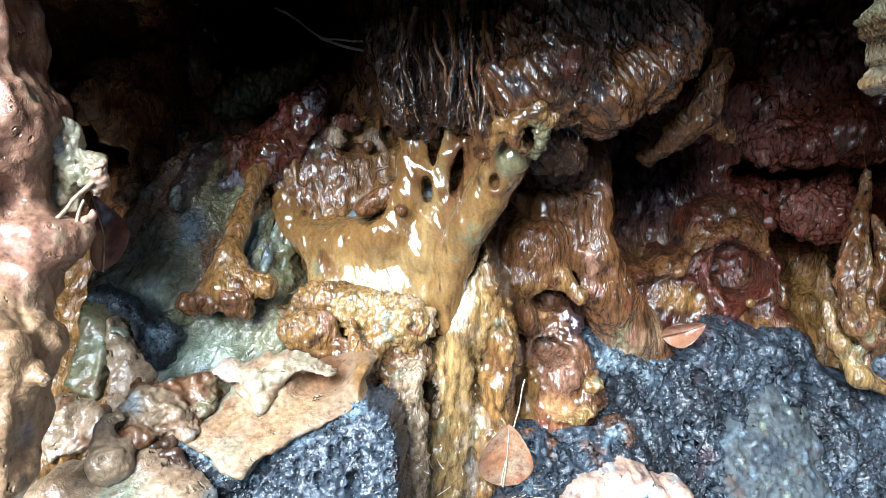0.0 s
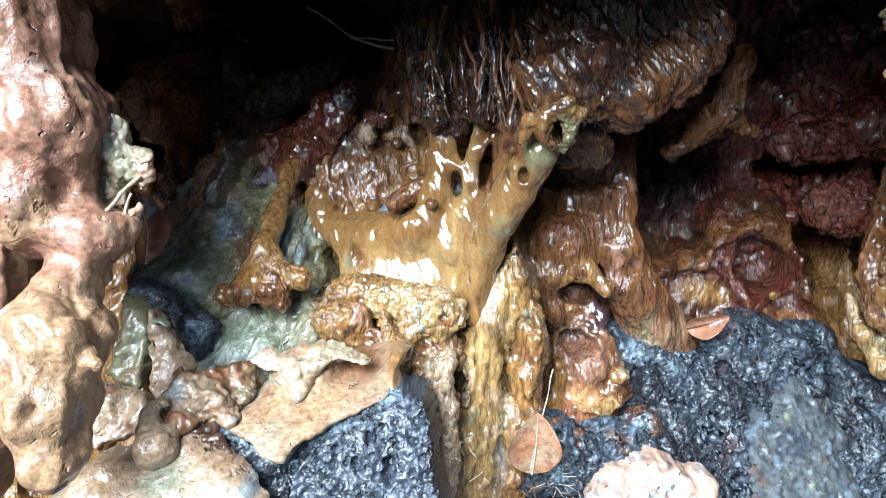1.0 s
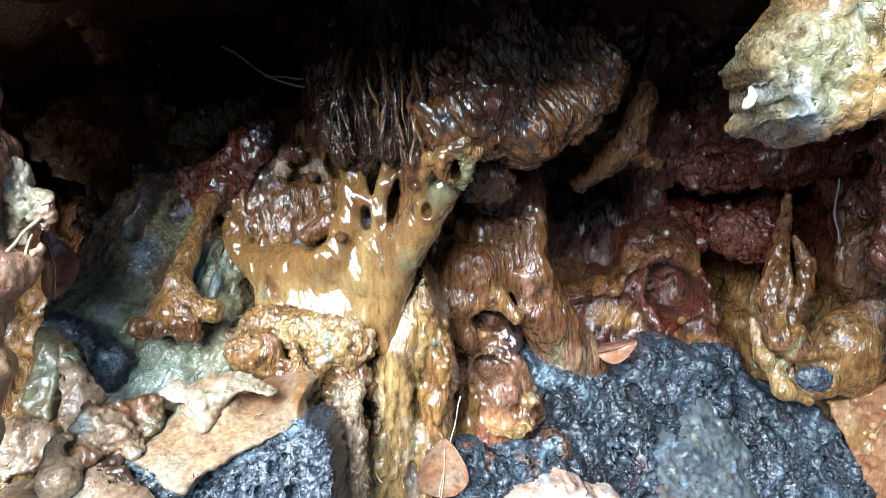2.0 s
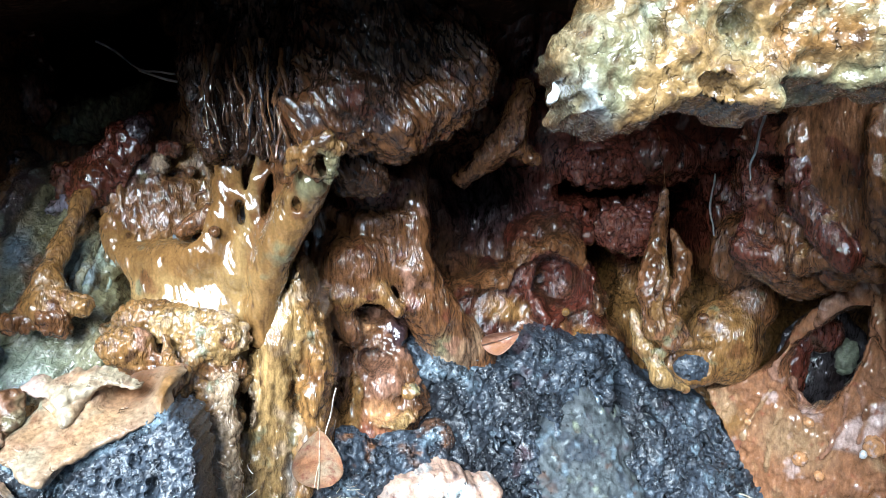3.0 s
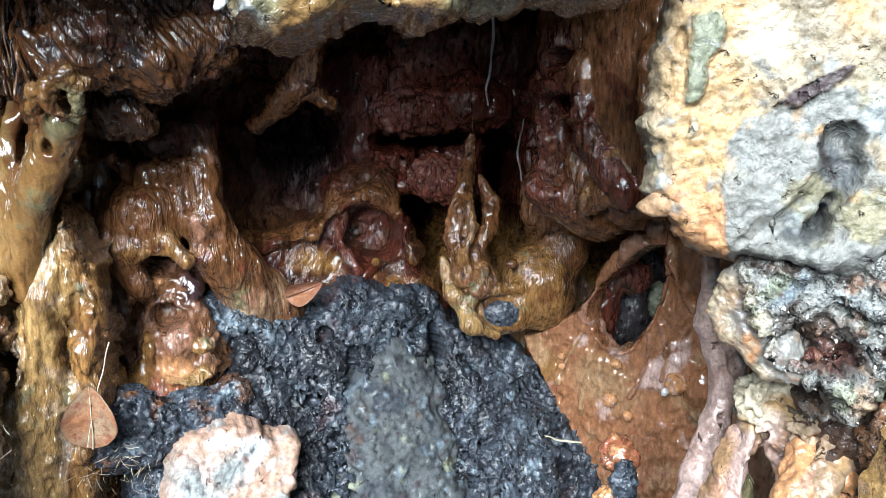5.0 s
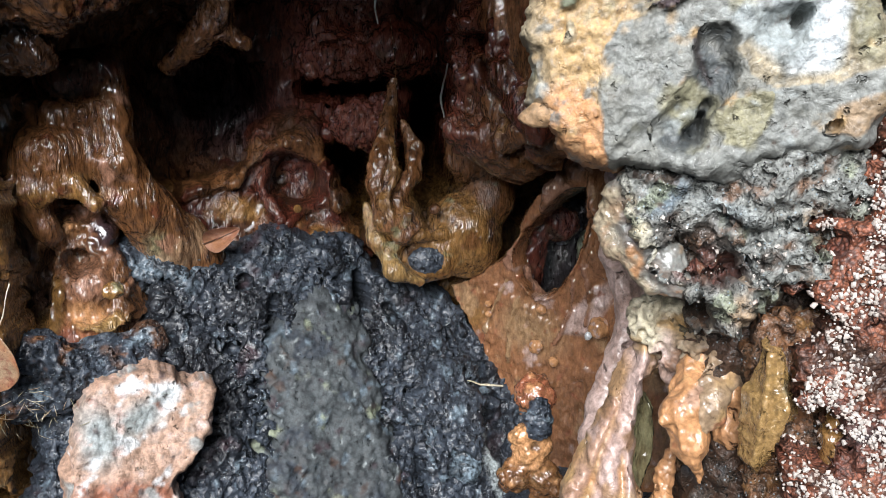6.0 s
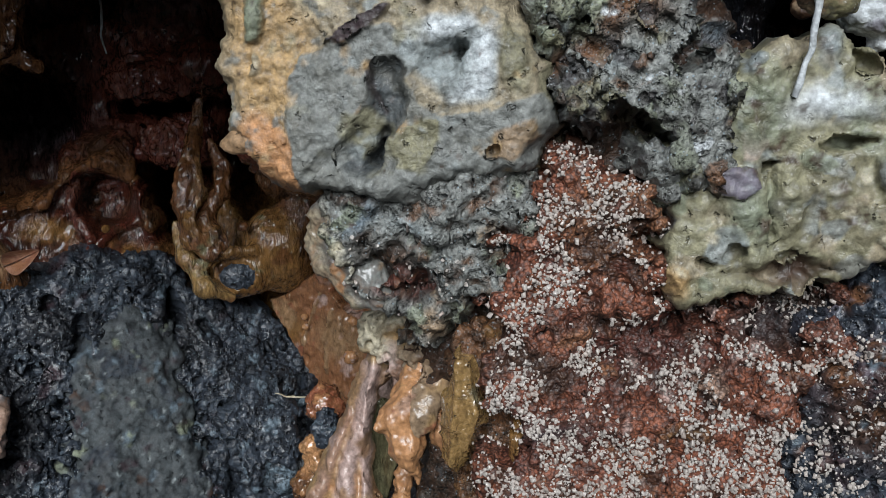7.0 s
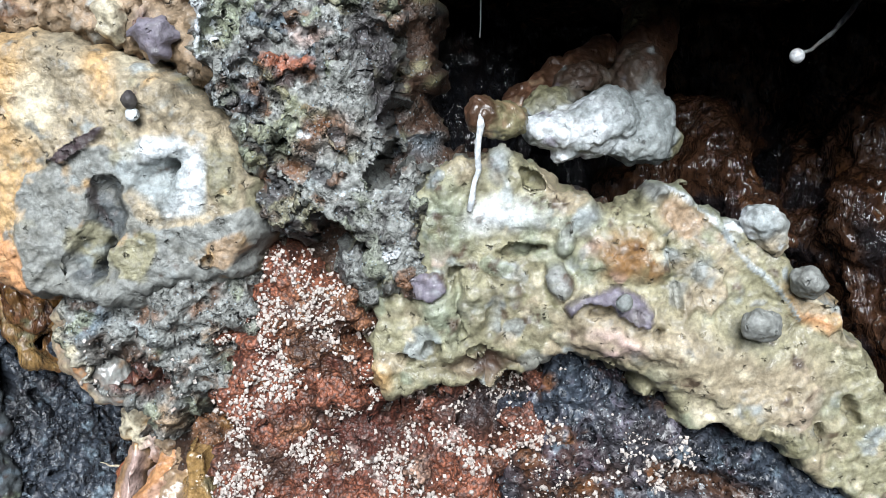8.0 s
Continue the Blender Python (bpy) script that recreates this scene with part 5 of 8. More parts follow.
sculpt("skirt", WET, [
    ell((-0.119, 0.725, 0.835), (0.030, 0.014, 0.018), (-10, 0, 0), "ochre"), ell((-0.094, 0.725, 0.854), (0.034, 0.014, 0.020), (-10, 0, 0), "ochre"), ell((-0.060, 0.715, 0.845), (0.034, 0.016, 0.022), (-12, 0, 0), "amber"), ell((-0.033, 0.710, 0.839), (0.030, 0.016, 0.022), (-12, 0, 0), "amber"),
    *tube([(-0.054, 0.705, 0.837), (-0.058, 0.695, 0.816), (-0.061, 0.680, 0.794), (-0.064, 0.668, 0.774)], [0.012, 0.008, 0.008, 0.010], "ochre"), *tube([(-0.046, 0.692, 0.800), (-0.042, 0.682, 0.776), (-0.039, 0.674, 0.752)], [0.008, 0.007, 0.008], "ochre"),
    *tube([(-0.026, 0.690, 0.801), (-0.025, 0.682, 0.770), (-0.027, 0.675, 0.739), (-0.030, 0.668, 0.701)], [0.010, 0.010, 0.012, 0.014], "tan"), ell((-0.034, 0.680, 0.717), (0.020, 0.012, 0.040), (0, 0, 0), "buff"), ell((-0.040, 0.712, 0.808), (0.030, 0.012, 0.024), (0, 0, 0), "brown"), ell((-0.044, 0.705, 0.762), (0.030, 0.010, 0.040), (0, 0, 0), "brown"),
], column, cuts=[ell((-0.037, 0.688, 0.818), (0.010, 0.014, 0.006), (0, 20, 0)), ell((-0.050, 0.675, 0.790), (0.005, 0.014, 0.010)), ell((-0.092, 0.705, 0.834), (0.012, 0.012, 0.004), (0, -10, 0))], h=0.0014, k=0.008, details=[("lumps", 0.003, 0.022), ("folds", 0.0030, 0.012), ("folds", 0.0014, 0.006), ("grit", 0.0014, 0.007)], base_col="ochre", washes=[("umber", 0.010, 0.22), ("tan", 0.02, 0.25), ("rust", 0.015, 0.15), ("sage", 0.02, 0.1)], label="rough amber skirt of knobs below the dome")
for at, r, tone in (((-0.034, 0.715, 0.788), 0.013, "brown"), ((-0.019, 0.720, 0.796), 0.014, "ochre"), ((-0.047, 0.710, 0.794), 0.007, "brown"), ((-0.022, 0.710, 0.766), 0.010, "ochre"), ((-0.036, 0.700, 0.767), 0.008, "ochre")):
    sculpt("knob", WET, [ball(at, r, tone)], column, h=0.0016, k=0.004, details=[("lumps", 0.003, 0.012), ("folds", 0.0025, 0.008)], washes=[("umber", 0.01, 0.3)])
sculpt("knob", WET, tube([(-0.068, 0.748, 0.933), (-0.042, 0.744, 0.949)], [0.010, 0.008], "brown"), column, h=0.0014, details=[("lumps", 0.002, 0.014), ("folds", 0.0012, 0.008)])
sculpt("bead", WET, [ball((-0.035, 0.722, 0.934), 0.0055, "brown")], column, h=0.0010, details=())
rope("strand", [(-0.060, 0.765, 0.957), (-0.060, 0.762, 0.965), (-0.048, 0.760, 0.969)], [0.0015, 0.002, 0.0015], "brown", WET, column)

# ---- hanging dark mass with rootlets ----
fringe = thing("root_mass", (0.002, 0.700, 1.005), "dark wet fibrous root mass hanging from the roof", "roots")
sculpt("body", WET_DARK, [
    ell((-0.003, 0.745, 1.092), (0.06, 0.04, 0.09), col="umber"), ell((0.021, 0.720, 1.038), (0.035, 0.03, 0.04), col="umber"),
    ell((-0.017, 0.730, 1.025), (0.028, 0.02, 0.03), col="umber"), ell((0.043, 0.690, 1.000), (0.014, 0.014, 0.022), col="brown"),
], fringe, h=0.0016, details=[("folds", 0.009, 0.016, (1, 1, 0.2), 0.15), ("folds", 0.004, 0.007, (1, 1, 0.3), -0.2), ("grit", 0.002, 0.006)], base_col="soot", washes=[("umber", 0.02, 0.5), ("brown", 0.02, 0.15)])
rng = random.Random(4)
TOP_L, TOP_R, LOW_L, LOW_R = Vector((-0.041, 0.715, 1.111)), Vector((0.050, 0.700, 1.107)), Vector((-0.035, 0.700, 1.003)), Vector((0.057, 0.665, 0.989))
for n in range(40):
    a, c = rng.random(), rng.random()
    s0, s1 = rng.uniform(0.0, 0.45), rng.uniform(0.65, 0.98)
    lane = lambda s, q: TOP_L.lerp(TOP_R, q).lerp(LOW_L.lerp(LOW_R, q), s) + Vector((0, -0.006 - 0.012 * math.sin(3 * q), 0))
    b1 = min(1, max(0, a + rng.uniform(-0.12, 0.12)))
    b2 = min(1, max(0, b1 + rng.uniform(-0.1, 0.1)))
    r = rng.uniform(0.0007, 0.0030)
    rope("root", [lane(s0, a), lane((s0 + s1) / 2, b1) + Vector((0, rng.uniform(-0.008, 0.004), 0)), lane(s1, b2)], [r, r * 0.9, r * 0.5], rng.choice(["umber", "umber", "brown", "soot"]), WET_DARK, fringe, wobble=0.003, seed=n)

fold = thing("hanging_fold", (0.124, 0.690, 1.013), "hanging brown folded flowstone lobe", "flowstone")
sculpt("curl", WET, [*tube([(0.041, 0.660, 0.991), (0.046, 0.655, 1.004), (0.057, 0.650, 1.006), (0.072, 0.645, 1.014), (0.083, 0.650, 1.009), (0.088, 0.650, 1.012)], [0.004, 0.006, 0.006, 0.006, 0.005, 0.002], "ochre"), *tube([(0.057, 0.650, 1.006), (0.056, 0.655, 0.991), (0.065, 0.660, 0.983)], [0.005, 0.006, 0.004], "brown"), *tube([(0.072, 0.645, 1.014), (0.077, 0.655, 0.998), (0.072, 0.665, 0.980)], [0.004, 0.005, 0.004], "olive")], fold, h=0.0014, k=0.004, details=[("lumps", 0.0025, 0.012), ("folds", 0.0015, 0.006)], base_col="ochre", washes=[("umber", 0.01, 0.3)], label="curled ochre tip of the lobe")
sculpt("body", WET, [
    *tube([(0.090, 0.720, 1.114), (0.092, 0.690, 1.049), (0.116, 0.700, 1.022)], [0.05, 0.04, 0.022], "umber"),
    *tube([(0.060, 0.690, 1.066), (0.087, 0.685, 1.035), (0.130, 0.700, 1.027), (0.170, 0.720, 1.046), (0.190, 0.730, 1.074)], [0.025, 0.026, 0.028, 0.028, 0.025], "brown"),
    ell((0.150, 0.740, 1.080), (0.07, 0.04, 0.06), col="umber"),
    ell((0.064, 0.675, 1.031), (0.03, 0.02, 0.025), col="brown"),
    ell((0.094, 0.740, 0.991), (0.03, 0.03, 0.03), col="umber"),
], fold, h=0.0014, k=0.012, details=[("lumps", 0.005, 0.03), ("folds", 0.0060, 0.024, (1, 1, 0.3), 0.7), ("rolls", 0.0024, 0.010, (1, 1, 0.16), 0.9), ("rolls", 0.0012, 0.005, (1, 1, 0.16), 0.8)], base_col="brown", washes=[("umber", 0.03, 0.4), ("soot", 0.02, 0.3), ("maroon", 0.02, 0.2)])

# ---- right of the column ----
stump = thing("flowstone_stump", (0.153, 0.830, 0.772), "glossy brown flowstone stump flaring at its foot", "flowstone")
relief("body", WET, [(0.033, 0.843), (0.067, 0.860), (0.111, 0.859), (0.139, 0.831), (0.148, 0.786), (0.168, 0.763), (0.168, 0.728), (0.147, 0.699), (0.079, 0.669), (0.039, 0.681), (0.039, 0.786)],
       stump, on=BESIDE, lift=-0.012, thick=0.06, round_=0.02, h=0.0017, base_col="brown", tilt=(-0.25, 0.82, 0.70), ragged=0.005, zones=[
           ((0.128, 0.811), (0.024, 0.034), 12, "plum", 0.006, 0.9), ((0.112, 0.763), (0.03, 0.035), -20, "clay", 0.020, 0.9), ((0.093, 0.716), (0.06, 0.025), 0, "brick", 0.016, 0.9), ((0.112, 0.734), (0.03, 0.02), -30, "orange", 0.004, 0.9), ((0.129, 0.725), (0.03, 0.010), 0, "amber", 0.010, 0.6), ((0.084, 0.809), (0.03, 0.014), 30, "orange", 0.008, 0.6)],
       ridges=[([(0.084, 0.763), (0.078, 0.734), (0.067, 0.693)], [0.008, 0.012, 0.014], "ochre", 0.014)],
       pits=[((0.106, 0.783), (0.020, 0.012), -10, 0.03, 0.5), ((0.073, 0.763), (0.010, 0.04), 0, 0.03, 0.5), ((0.100, 0.831), (0.03, 0.010), 0, 0.02, 0.6)],
       details=[("lumps", 0.0030, 0.025), ("folds", 0.0030, 0.013, (1, 1, 0.5), 0.4), ("cracks", 0.0012, 0.014), ("rolls", 0.0009, 0.006, (1, 1, 0.4), 0.3)], washes=[("umber", 0.03, 0.2), ("clay", 0.02, 0.35), ("rust", 0.012, 0.2)])
sculpt("hood", WET, [
    ell((0.087, 0.835, 0.888), (0.04283, 0.045, 0.03954), (0, 10, 0), "brown"),
    ell((0.084, 0.825, 0.862), (0.03295, 0.03, 0.01208), (0, 4, 0), "brown"),
    ell((0.117, 0.840, 0.966), (0.04393, 0.03, 0.02471), (0, -12, 0), "maroon"),
    *tube([(0.064, 0.830, 0.942), (0.096, 0.822, 0.928), (0.131, 0.820, 0.934)], [0.008, 0.010, 0.009], "brown"),
    *tube([(0.147, 0.840, 0.979), (0.148, 0.830, 0.930), (0.150, 0.822, 0.881), (0.168, 0.845, 0.832), (0.204, 0.885, 0.769)], [0.014, 0.014, 0.017, 0.026, 0.036], "brown"),
    *tube([(0.129, 0.825, 0.931), (0.132, 0.820, 0.882), (0.147, 0.820, 0.842), (0.175, 0.860, 0.788)], [0.007, 0.008, 0.012, 0.020], "brown"),
    ell((0.185, 0.865, 0.789), (0.03569, 0.03, 0.03295), (0, -24, 0), "tan"),
    ell((0.175, 0.848, 0.802), (0.01318, 0.02, 0.01867), (0, -20, 0), "olive"),
    *tube([(0.045, 0.830, 0.939), (0.053, 0.825, 0.887), (0.066, 0.815, 0.849), (0.080, 0.815, 0.816)], [0.008, 0.012, 0.014, 0.014], "brown"),
    *tube([(0.052, 0.800, 0.863), (0.084, 0.800, 0.852), (0.111, 0.805, 0.862), (0.130, 0.800, 0.843)], [0.006, 0.007, 0.008, 0.010], "ochre"),
], stump, cuts=[ell((0.131, 0.800, 0.914), (0.003, 0.02, 0.030)), ell((0.067, 0.800, 0.952), (0.014, 0.03, 0.010), (0, 10, 0))], h=0.0016, k=0.012, details=[("lumps", 0.0025, 0.028), ("rolls", 0.0018, 0.016, (1, 1, 0.16), 0.1), ("rolls", 0.0007, 0.005, (1, 1, 0.14), 0.2)], base_col="brown", washes=[("umber", 0.03, 0.25), ("clay", 0.02, 0.25), ("maroon", 0.02, 0.2), ("umber", 0.008, 0.2, (1, 1, 0.3))], label="brown drapery hood with a tan flaring foot")
sculpt("bead", WET, [ell((0.142, 0.785, 0.763), (0.011, 0.009, 0.008), (0, 20, 0), "ochre")], stump, h=0.0014, k=0.003, details=[("lumps", 0.003, 0.012), ("folds", 0.0012, 0.006)], washes=[("olive", 0.01, 0.4)])

redlobe = thing("red_flowstone", (0.317, 0.900, 0.771), "dark red glossy flowstone folds in a recess", "flowstone")
# cavity inside the ring is coloured umber to strengthen its shade
relief("body", WET_DARK, [(0.180, 0.842), (0.211, 0.854), (0.265, 0.873), (0.282, 0.916), (0.318, 0.934), (0.361, 0.922), (0.360, 0.872), (0.378, 0.822), (0.399, 0.784), (0.413, 0.752), (0.383, 0.733), (0.214, 0.733), (0.187, 0.785)],
       redlobe, on=RECESS, lift=-0.010, thick=0.05, round_=0.025, h=0.0018, base_col="maroon", tilt=(-0.30, 0.86), ragged=0.005, zones=[
           ((0.319, 0.903), (0.05, 0.04), 0, "umber", 0.006, 0.8), ((0.230, 0.842), (0.05, 0.03), 0, "umber", 0.0, 0.8), ((0.319, 0.841), (0.034, 0.036), 0, "umber", -0.034, 0.5), ((0.325, 0.835), (0.018, 0.020), 0, "red", 0.004, 0.8), ((0.331, 0.784), (0.10, 0.028), 0, "ochre", 0.010, 0.8), ((0.261, 0.816), (0.05, 0.02), 0, "ochre", 0.002, 0.7), ((0.366, 0.822), (0.03, 0.05), 0, "maroon", 0.006, 0.8)],
       ridges=[([(0.199, 0.842), (0.254, 0.854), (0.286, 0.885), (0.326, 0.891), (0.357, 0.872), (0.369, 0.822)], [0.012, 0.010, 0.010, 0.012, 0.010, 0.012], "brown", 0.022), ([(0.293, 0.879), (0.285, 0.841), (0.299, 0.810)], [0.006, 0.006, 0.008], "red", 0.014),
               ([(0.299, 0.797), (0.347, 0.822), (0.358, 0.860)], [0.006, 0.007, 0.006], "maroon", 0.010)],
       details=[("lumps", 0.004, 0.03), ("rolls", 0.003, 0.022, (1, 1, 0.4), -0.3), ("rolls", 0.0012, 0.008, (1, 1, 0.4), -0.3)], washes=[("maroon", 0.03, 0.3), ("umber", 0.02, 0.4)])
sculpt("bead", WET, [ball((0.321, 0.885, 0.819), 0.005, "ochre")], redlobe, h=0.0014, k=0.003)
burr = thing("burr_rock", (0.401, 0.920, 0.876), "rough maroon lava burr wedged in the recess", "rock")
sculpt("body", WET_DARK, [ell((0.406, 0.930, 0.906), (0.045, 0.025, 0.030), (0, 8, 0), "red"), ell((0.424, 0.930, 0.915), (0.025, 0.02, 0.03), col="maroon")], burr, cuts=[ell((0.363, 0.900, 0.916), (0.010, 0.025, 0.011))], h=0.0016, details=[("folds", 0.005, 0.017), ("folds", 0.0024, 0.007)], base_col="red", washes=[("rust", 0.02, 0.15), ("umber", 0.01, 0.15)])
stub = thing("forked_stub", (0.236, 0.830, 0.973), "forked brown lava stub hanging in shadow", "rock")
sculpt("fork", WET_DARK, tube([(0.248, 0.835, 1.012), (0.276, 0.840, 0.993)], [0.012, 0.008], "brown"), stub, h=0.002, details=[("rolls", 0.002, 0.010)], base_col="brown", washes=[("umber", 0.02, 0.4)])
sculpt("stem", WET_DARK, [
    *tube([(0.199, 0.850, 0.972), (0.229, 0.840, 0.998), (0.249, 0.835, 1.016), (0.264, 0.830, 1.064)], [0.009, 0.013, 0.016, 0.012], "brown"),
], stub, h=0.002, details=[("rolls", 0.003, 0.012)], base_col="brown", washes=[("umber", 0.02, 0.4)])
upper = thing("maroon_ledge", (0.391, 0.930, 0.958), "dark maroon lava ledge above the burr", "rock")
sculpt("lobe", WET_DARK, [ell((0.447, 0.950, 0.991), (0.05, 0.03, 0.035), (0, 12, 0), "maroon")], upper, h=0.002, details=[("lumps", 0.005, 0.03), ("folds", 0.004, 0.018, (1, 1, 0.4), -0.4)], base_col="maroon", washes=[("umber", 0.02, 0.4)])
sculpt("ledge", WET_DARK, [
    ell((0.386, 0.950, 0.985), (0.06, 0.03, 0.03), col="maroon"), ell((0.406, 0.980, 1.063), (0.06, 0.03, 0.07), col="maroon"),
], upper, h=0.002, details=[("folds", 0.007, 0.024), ("folds", 0.0030, 0.009)], base_col="maroon", washes=[("red", 0.02, 0.25), ("umber", 0.012, 0.2)])

# ---- vesicular boulders in front ----
rng = random.Random(21)
LOW_AT, HIGH_AT = (-0.074, 0.637), (0.446, 0.759)
VESICLES = []
for n in range(150):
    size = 0.0026 + 0.0075 * rng.random() ** 3
    VESICLES.append(((rng.uniform(LOW_AT[0], HIGH_AT[0]), rng.uniform(LOW_AT[1] - 0.06, HIGH_AT[1])), (size, size * rng.uniform(0.6, 0.9)), rng.uniform(-40, 40), size * 1.9, 0.5))
boulder = thing("lava_boulder", (0.289, 0.840, 0.610), "large blue-black vesicular lava boulder with glassy pits", "rock", group="vesicular lava boulders")
relief("body", LAVA, [(-0.009, 0.800), (0.030, 0.799), (0.070, 0.801), (0.086, 0.788), (0.125, 0.784), (0.158, 0.794), (0.185, 0.803), (0.220, 0.791), (0.264, 0.792), (0.273, 0.763), (0.302, 0.733), (0.357, 0.713), (0.407, 0.665), (0.452, 0.593), (0.489, 0.534), (0.550, 0.203), (-0.183, 0.422), (-0.074, 0.637), (-0.003, 0.697), (0.031, 0.723), (0.020, 0.766)],
       boulder, on=BOULDERS, lift=0.0, thick=0.05, round_=0.014, h=0.0017, base_col="slate", tilt=(-0.45, 0.72), ragged=0.004, zones=[
           ((0.060, 0.774), (0.06, 0.022), 4, "steel", 0.0, 0.8), ((0.073, 0.757), (0.020, 0.016), 0, "steel", 0.006, 0.7), ((0.217, 0.769), (0.03, 0.03), 0, "slate", 0.014, 0.8), ((0.124, 0.729), (0.05, 0.04), 0, "black", 0.004, 0.8),
           ((0.370, 0.523), (0.012, 0.05), 4, "grey", 0.006, 0.8), ((0.187, 0.654), (0.03, 0.04), 0, "steel", 0.004, 0.9), ((0.347, 0.620), (0.04, 0.03), 20, "slate", 0.008, 0.6), ((0.330, 0.552), (0.035, 0.03), 0, "steel", 0.014, 0.4), ((0.070, 0.644), (0.05, 0.10), 0, "black", 0.004, 0.6), ((0.022, 0.729), (0.08, 0.05), 0, "black", 0.0, 0.7), ((0.256, 0.695), (0.08, 0.05), 0, "black", 0.0, 0.8)],
       pits=[((0.081, 0.764), (0.016, 0.014), 0, 0.016, 0.5), ((0.107, 0.772), (0.022, 0.009), 0, 0.02, 0.5), ((0.095, 0.771), (0.014, 0.007), 0, 0.018, 0.5), ((0.255, 0.719), (0.013, 0.036), 0, 0.05, 0.5), ((0.151, 0.686), (0.012, 0.05), -10, 0.03, 0.6), ((0.298, 0.689), (0.03, 0.008), -50, 0.02, 0.6), ((0.158, 0.728), (0.007, 0.007), 0, 0.012, 0.5), ((0.284, 0.527), (0.012, 0.05), 0, 0.03, 0.6), ((0.416, 0.497), (0.012, 0.04), 10, 0.02, 0.6), ((0.048, 0.757), (0.008, 0.007), 0, 0.010, 0.5)] + VESICLES,
       details=[("cracks", 0.005, 0.07), ("lumps", 0.006, 0.04), ("cracks", 0.0018, 0.016), ("vents", 0.0026, 0.012), ("vents", 0.0018, 0.006)], plates=(40, 0.02, 0.004, 7), washes=[("black", 0.02, 0.5), ("steel", 0.012, 0.18), ("plum", 0.03, 0.2)])
relief("smooth_face", WORN, [(0.168, 0.714), (0.200, 0.739), (0.227, 0.727), (0.248, 0.696), (0.262, 0.652), (0.268, 0.580), (0.268, 0.431), (0.104, 0.482), (0.106, 0.561), (0.125, 0.635), (0.132, 0.698)],
       boulder, on=BOULDERS, lift=0.012, thick=0.03, round_=0.045, h=0.0018, base_col="worn", tilt=(-0.45, 0.72), ragged=0.012, details=[("lumps", 0.006, 0.04), ("cracks", 0.0012, 0.014), ("vents", 0.0012, 0.010), ("folds", 0.0012, 0.008)], washes=[("slate", 0.03, 0.4), ("steel", 0.014, 0.28), ("sage", 0.02, 0.16), ("plum", 0.02, 0.25), ("grey", 0.007, 0.10), ("umber", 0.015, 0.15)], label="smooth grey-green worn face")
relief("flake", LAVA, [(0.300, 0.643), (0.350, 0.644), (0.365, 0.593), (0.347, 0.539), (0.318, 0.559), (0.302, 0.527), (0.287, 0.566), (0.279, 0.610)],
       boulder, on=BOULDERS, lift=0.030, thick=0.012, round_=0.006, h=0.0016, base_col="slate", tilt=(-0.45, 0.72), ragged=0.008, details=[("lumps", 0.004, 0.03), ("vents", 0.002, 0.010), ("folds", 0.0015, 0.006)], washes=[("steel", 0.02, 0.3), ("black", 0.02, 0.3)], label="thin dark blue lava flake")
cored = thing("cored_stone", (0.520, 0.660, 0.597), "orange-brown crusted stone with a blue vesicular core", "rock")
sculpt("crust", WET_CRUST, [ell((0.522, 0.665, 0.662), (0.022, 0.016, 0.018), (0, 10, 0), "brick"), ell((0.515, 0.660, 0.620), (0.024, 0.018, 0.026), (0, -10, 0), "orange"), ell((0.498, 0.660, 0.588), (0.016, 0.014, 0.020), col="brown"), ell((0.531, 0.660, 0.573), (0.020, 0.014, 0.03), col="brown")], cored, h=0.0017, k=0.006, details=ROUGH, base_col="brown", washes=[("umber", 0.010, 0.3), ("orange", 0.015, 0.2)])
sculpt("core", LAVA, [ell((0.520, 0.645, 0.647), (0.013, 0.007, 0.020), (0, 6, 0), "slate")], cored, h=0.0014, details=[("grit", 0.002, 0.004), ("lumps", 0.002, 0.008)], base_col="slate", washes=[("steel", 0.008, 0.3)], label="dark blue vesicular core")
small = thing("lava_boulder", (0.121, 0.760, 0.659), "small brown-grey vesicular lava stone behind the leaf", "rock", group="vesicular lava boulders")
sculpt("body", LAVA, [ell((0.125, 0.785, 0.677), (0.055, 0.03, 0.04), (0, -20, 0), "slate"), ell((0.165, 0.800, 0.706), (0.02, 0.02, 0.02), col="umber"), ell((0.058, 0.765, 0.688), (0.06, 0.03, 0.045), col="slate")], small, h=0.002, details=[("lumps", 0.005, 0.03), ("vents", 0.0035, 0.012), ("vents", 0.0018, 0.006)], washes=[("steel", 0.02, 0.45), ("umber", 0.02, 0.25), ("brown", 0.015, 0.25)])
pale = thing("pale_rock", (0.152, 0.750, 0.583), "pinkish white weathered rock at the boulder's foot", "rock")
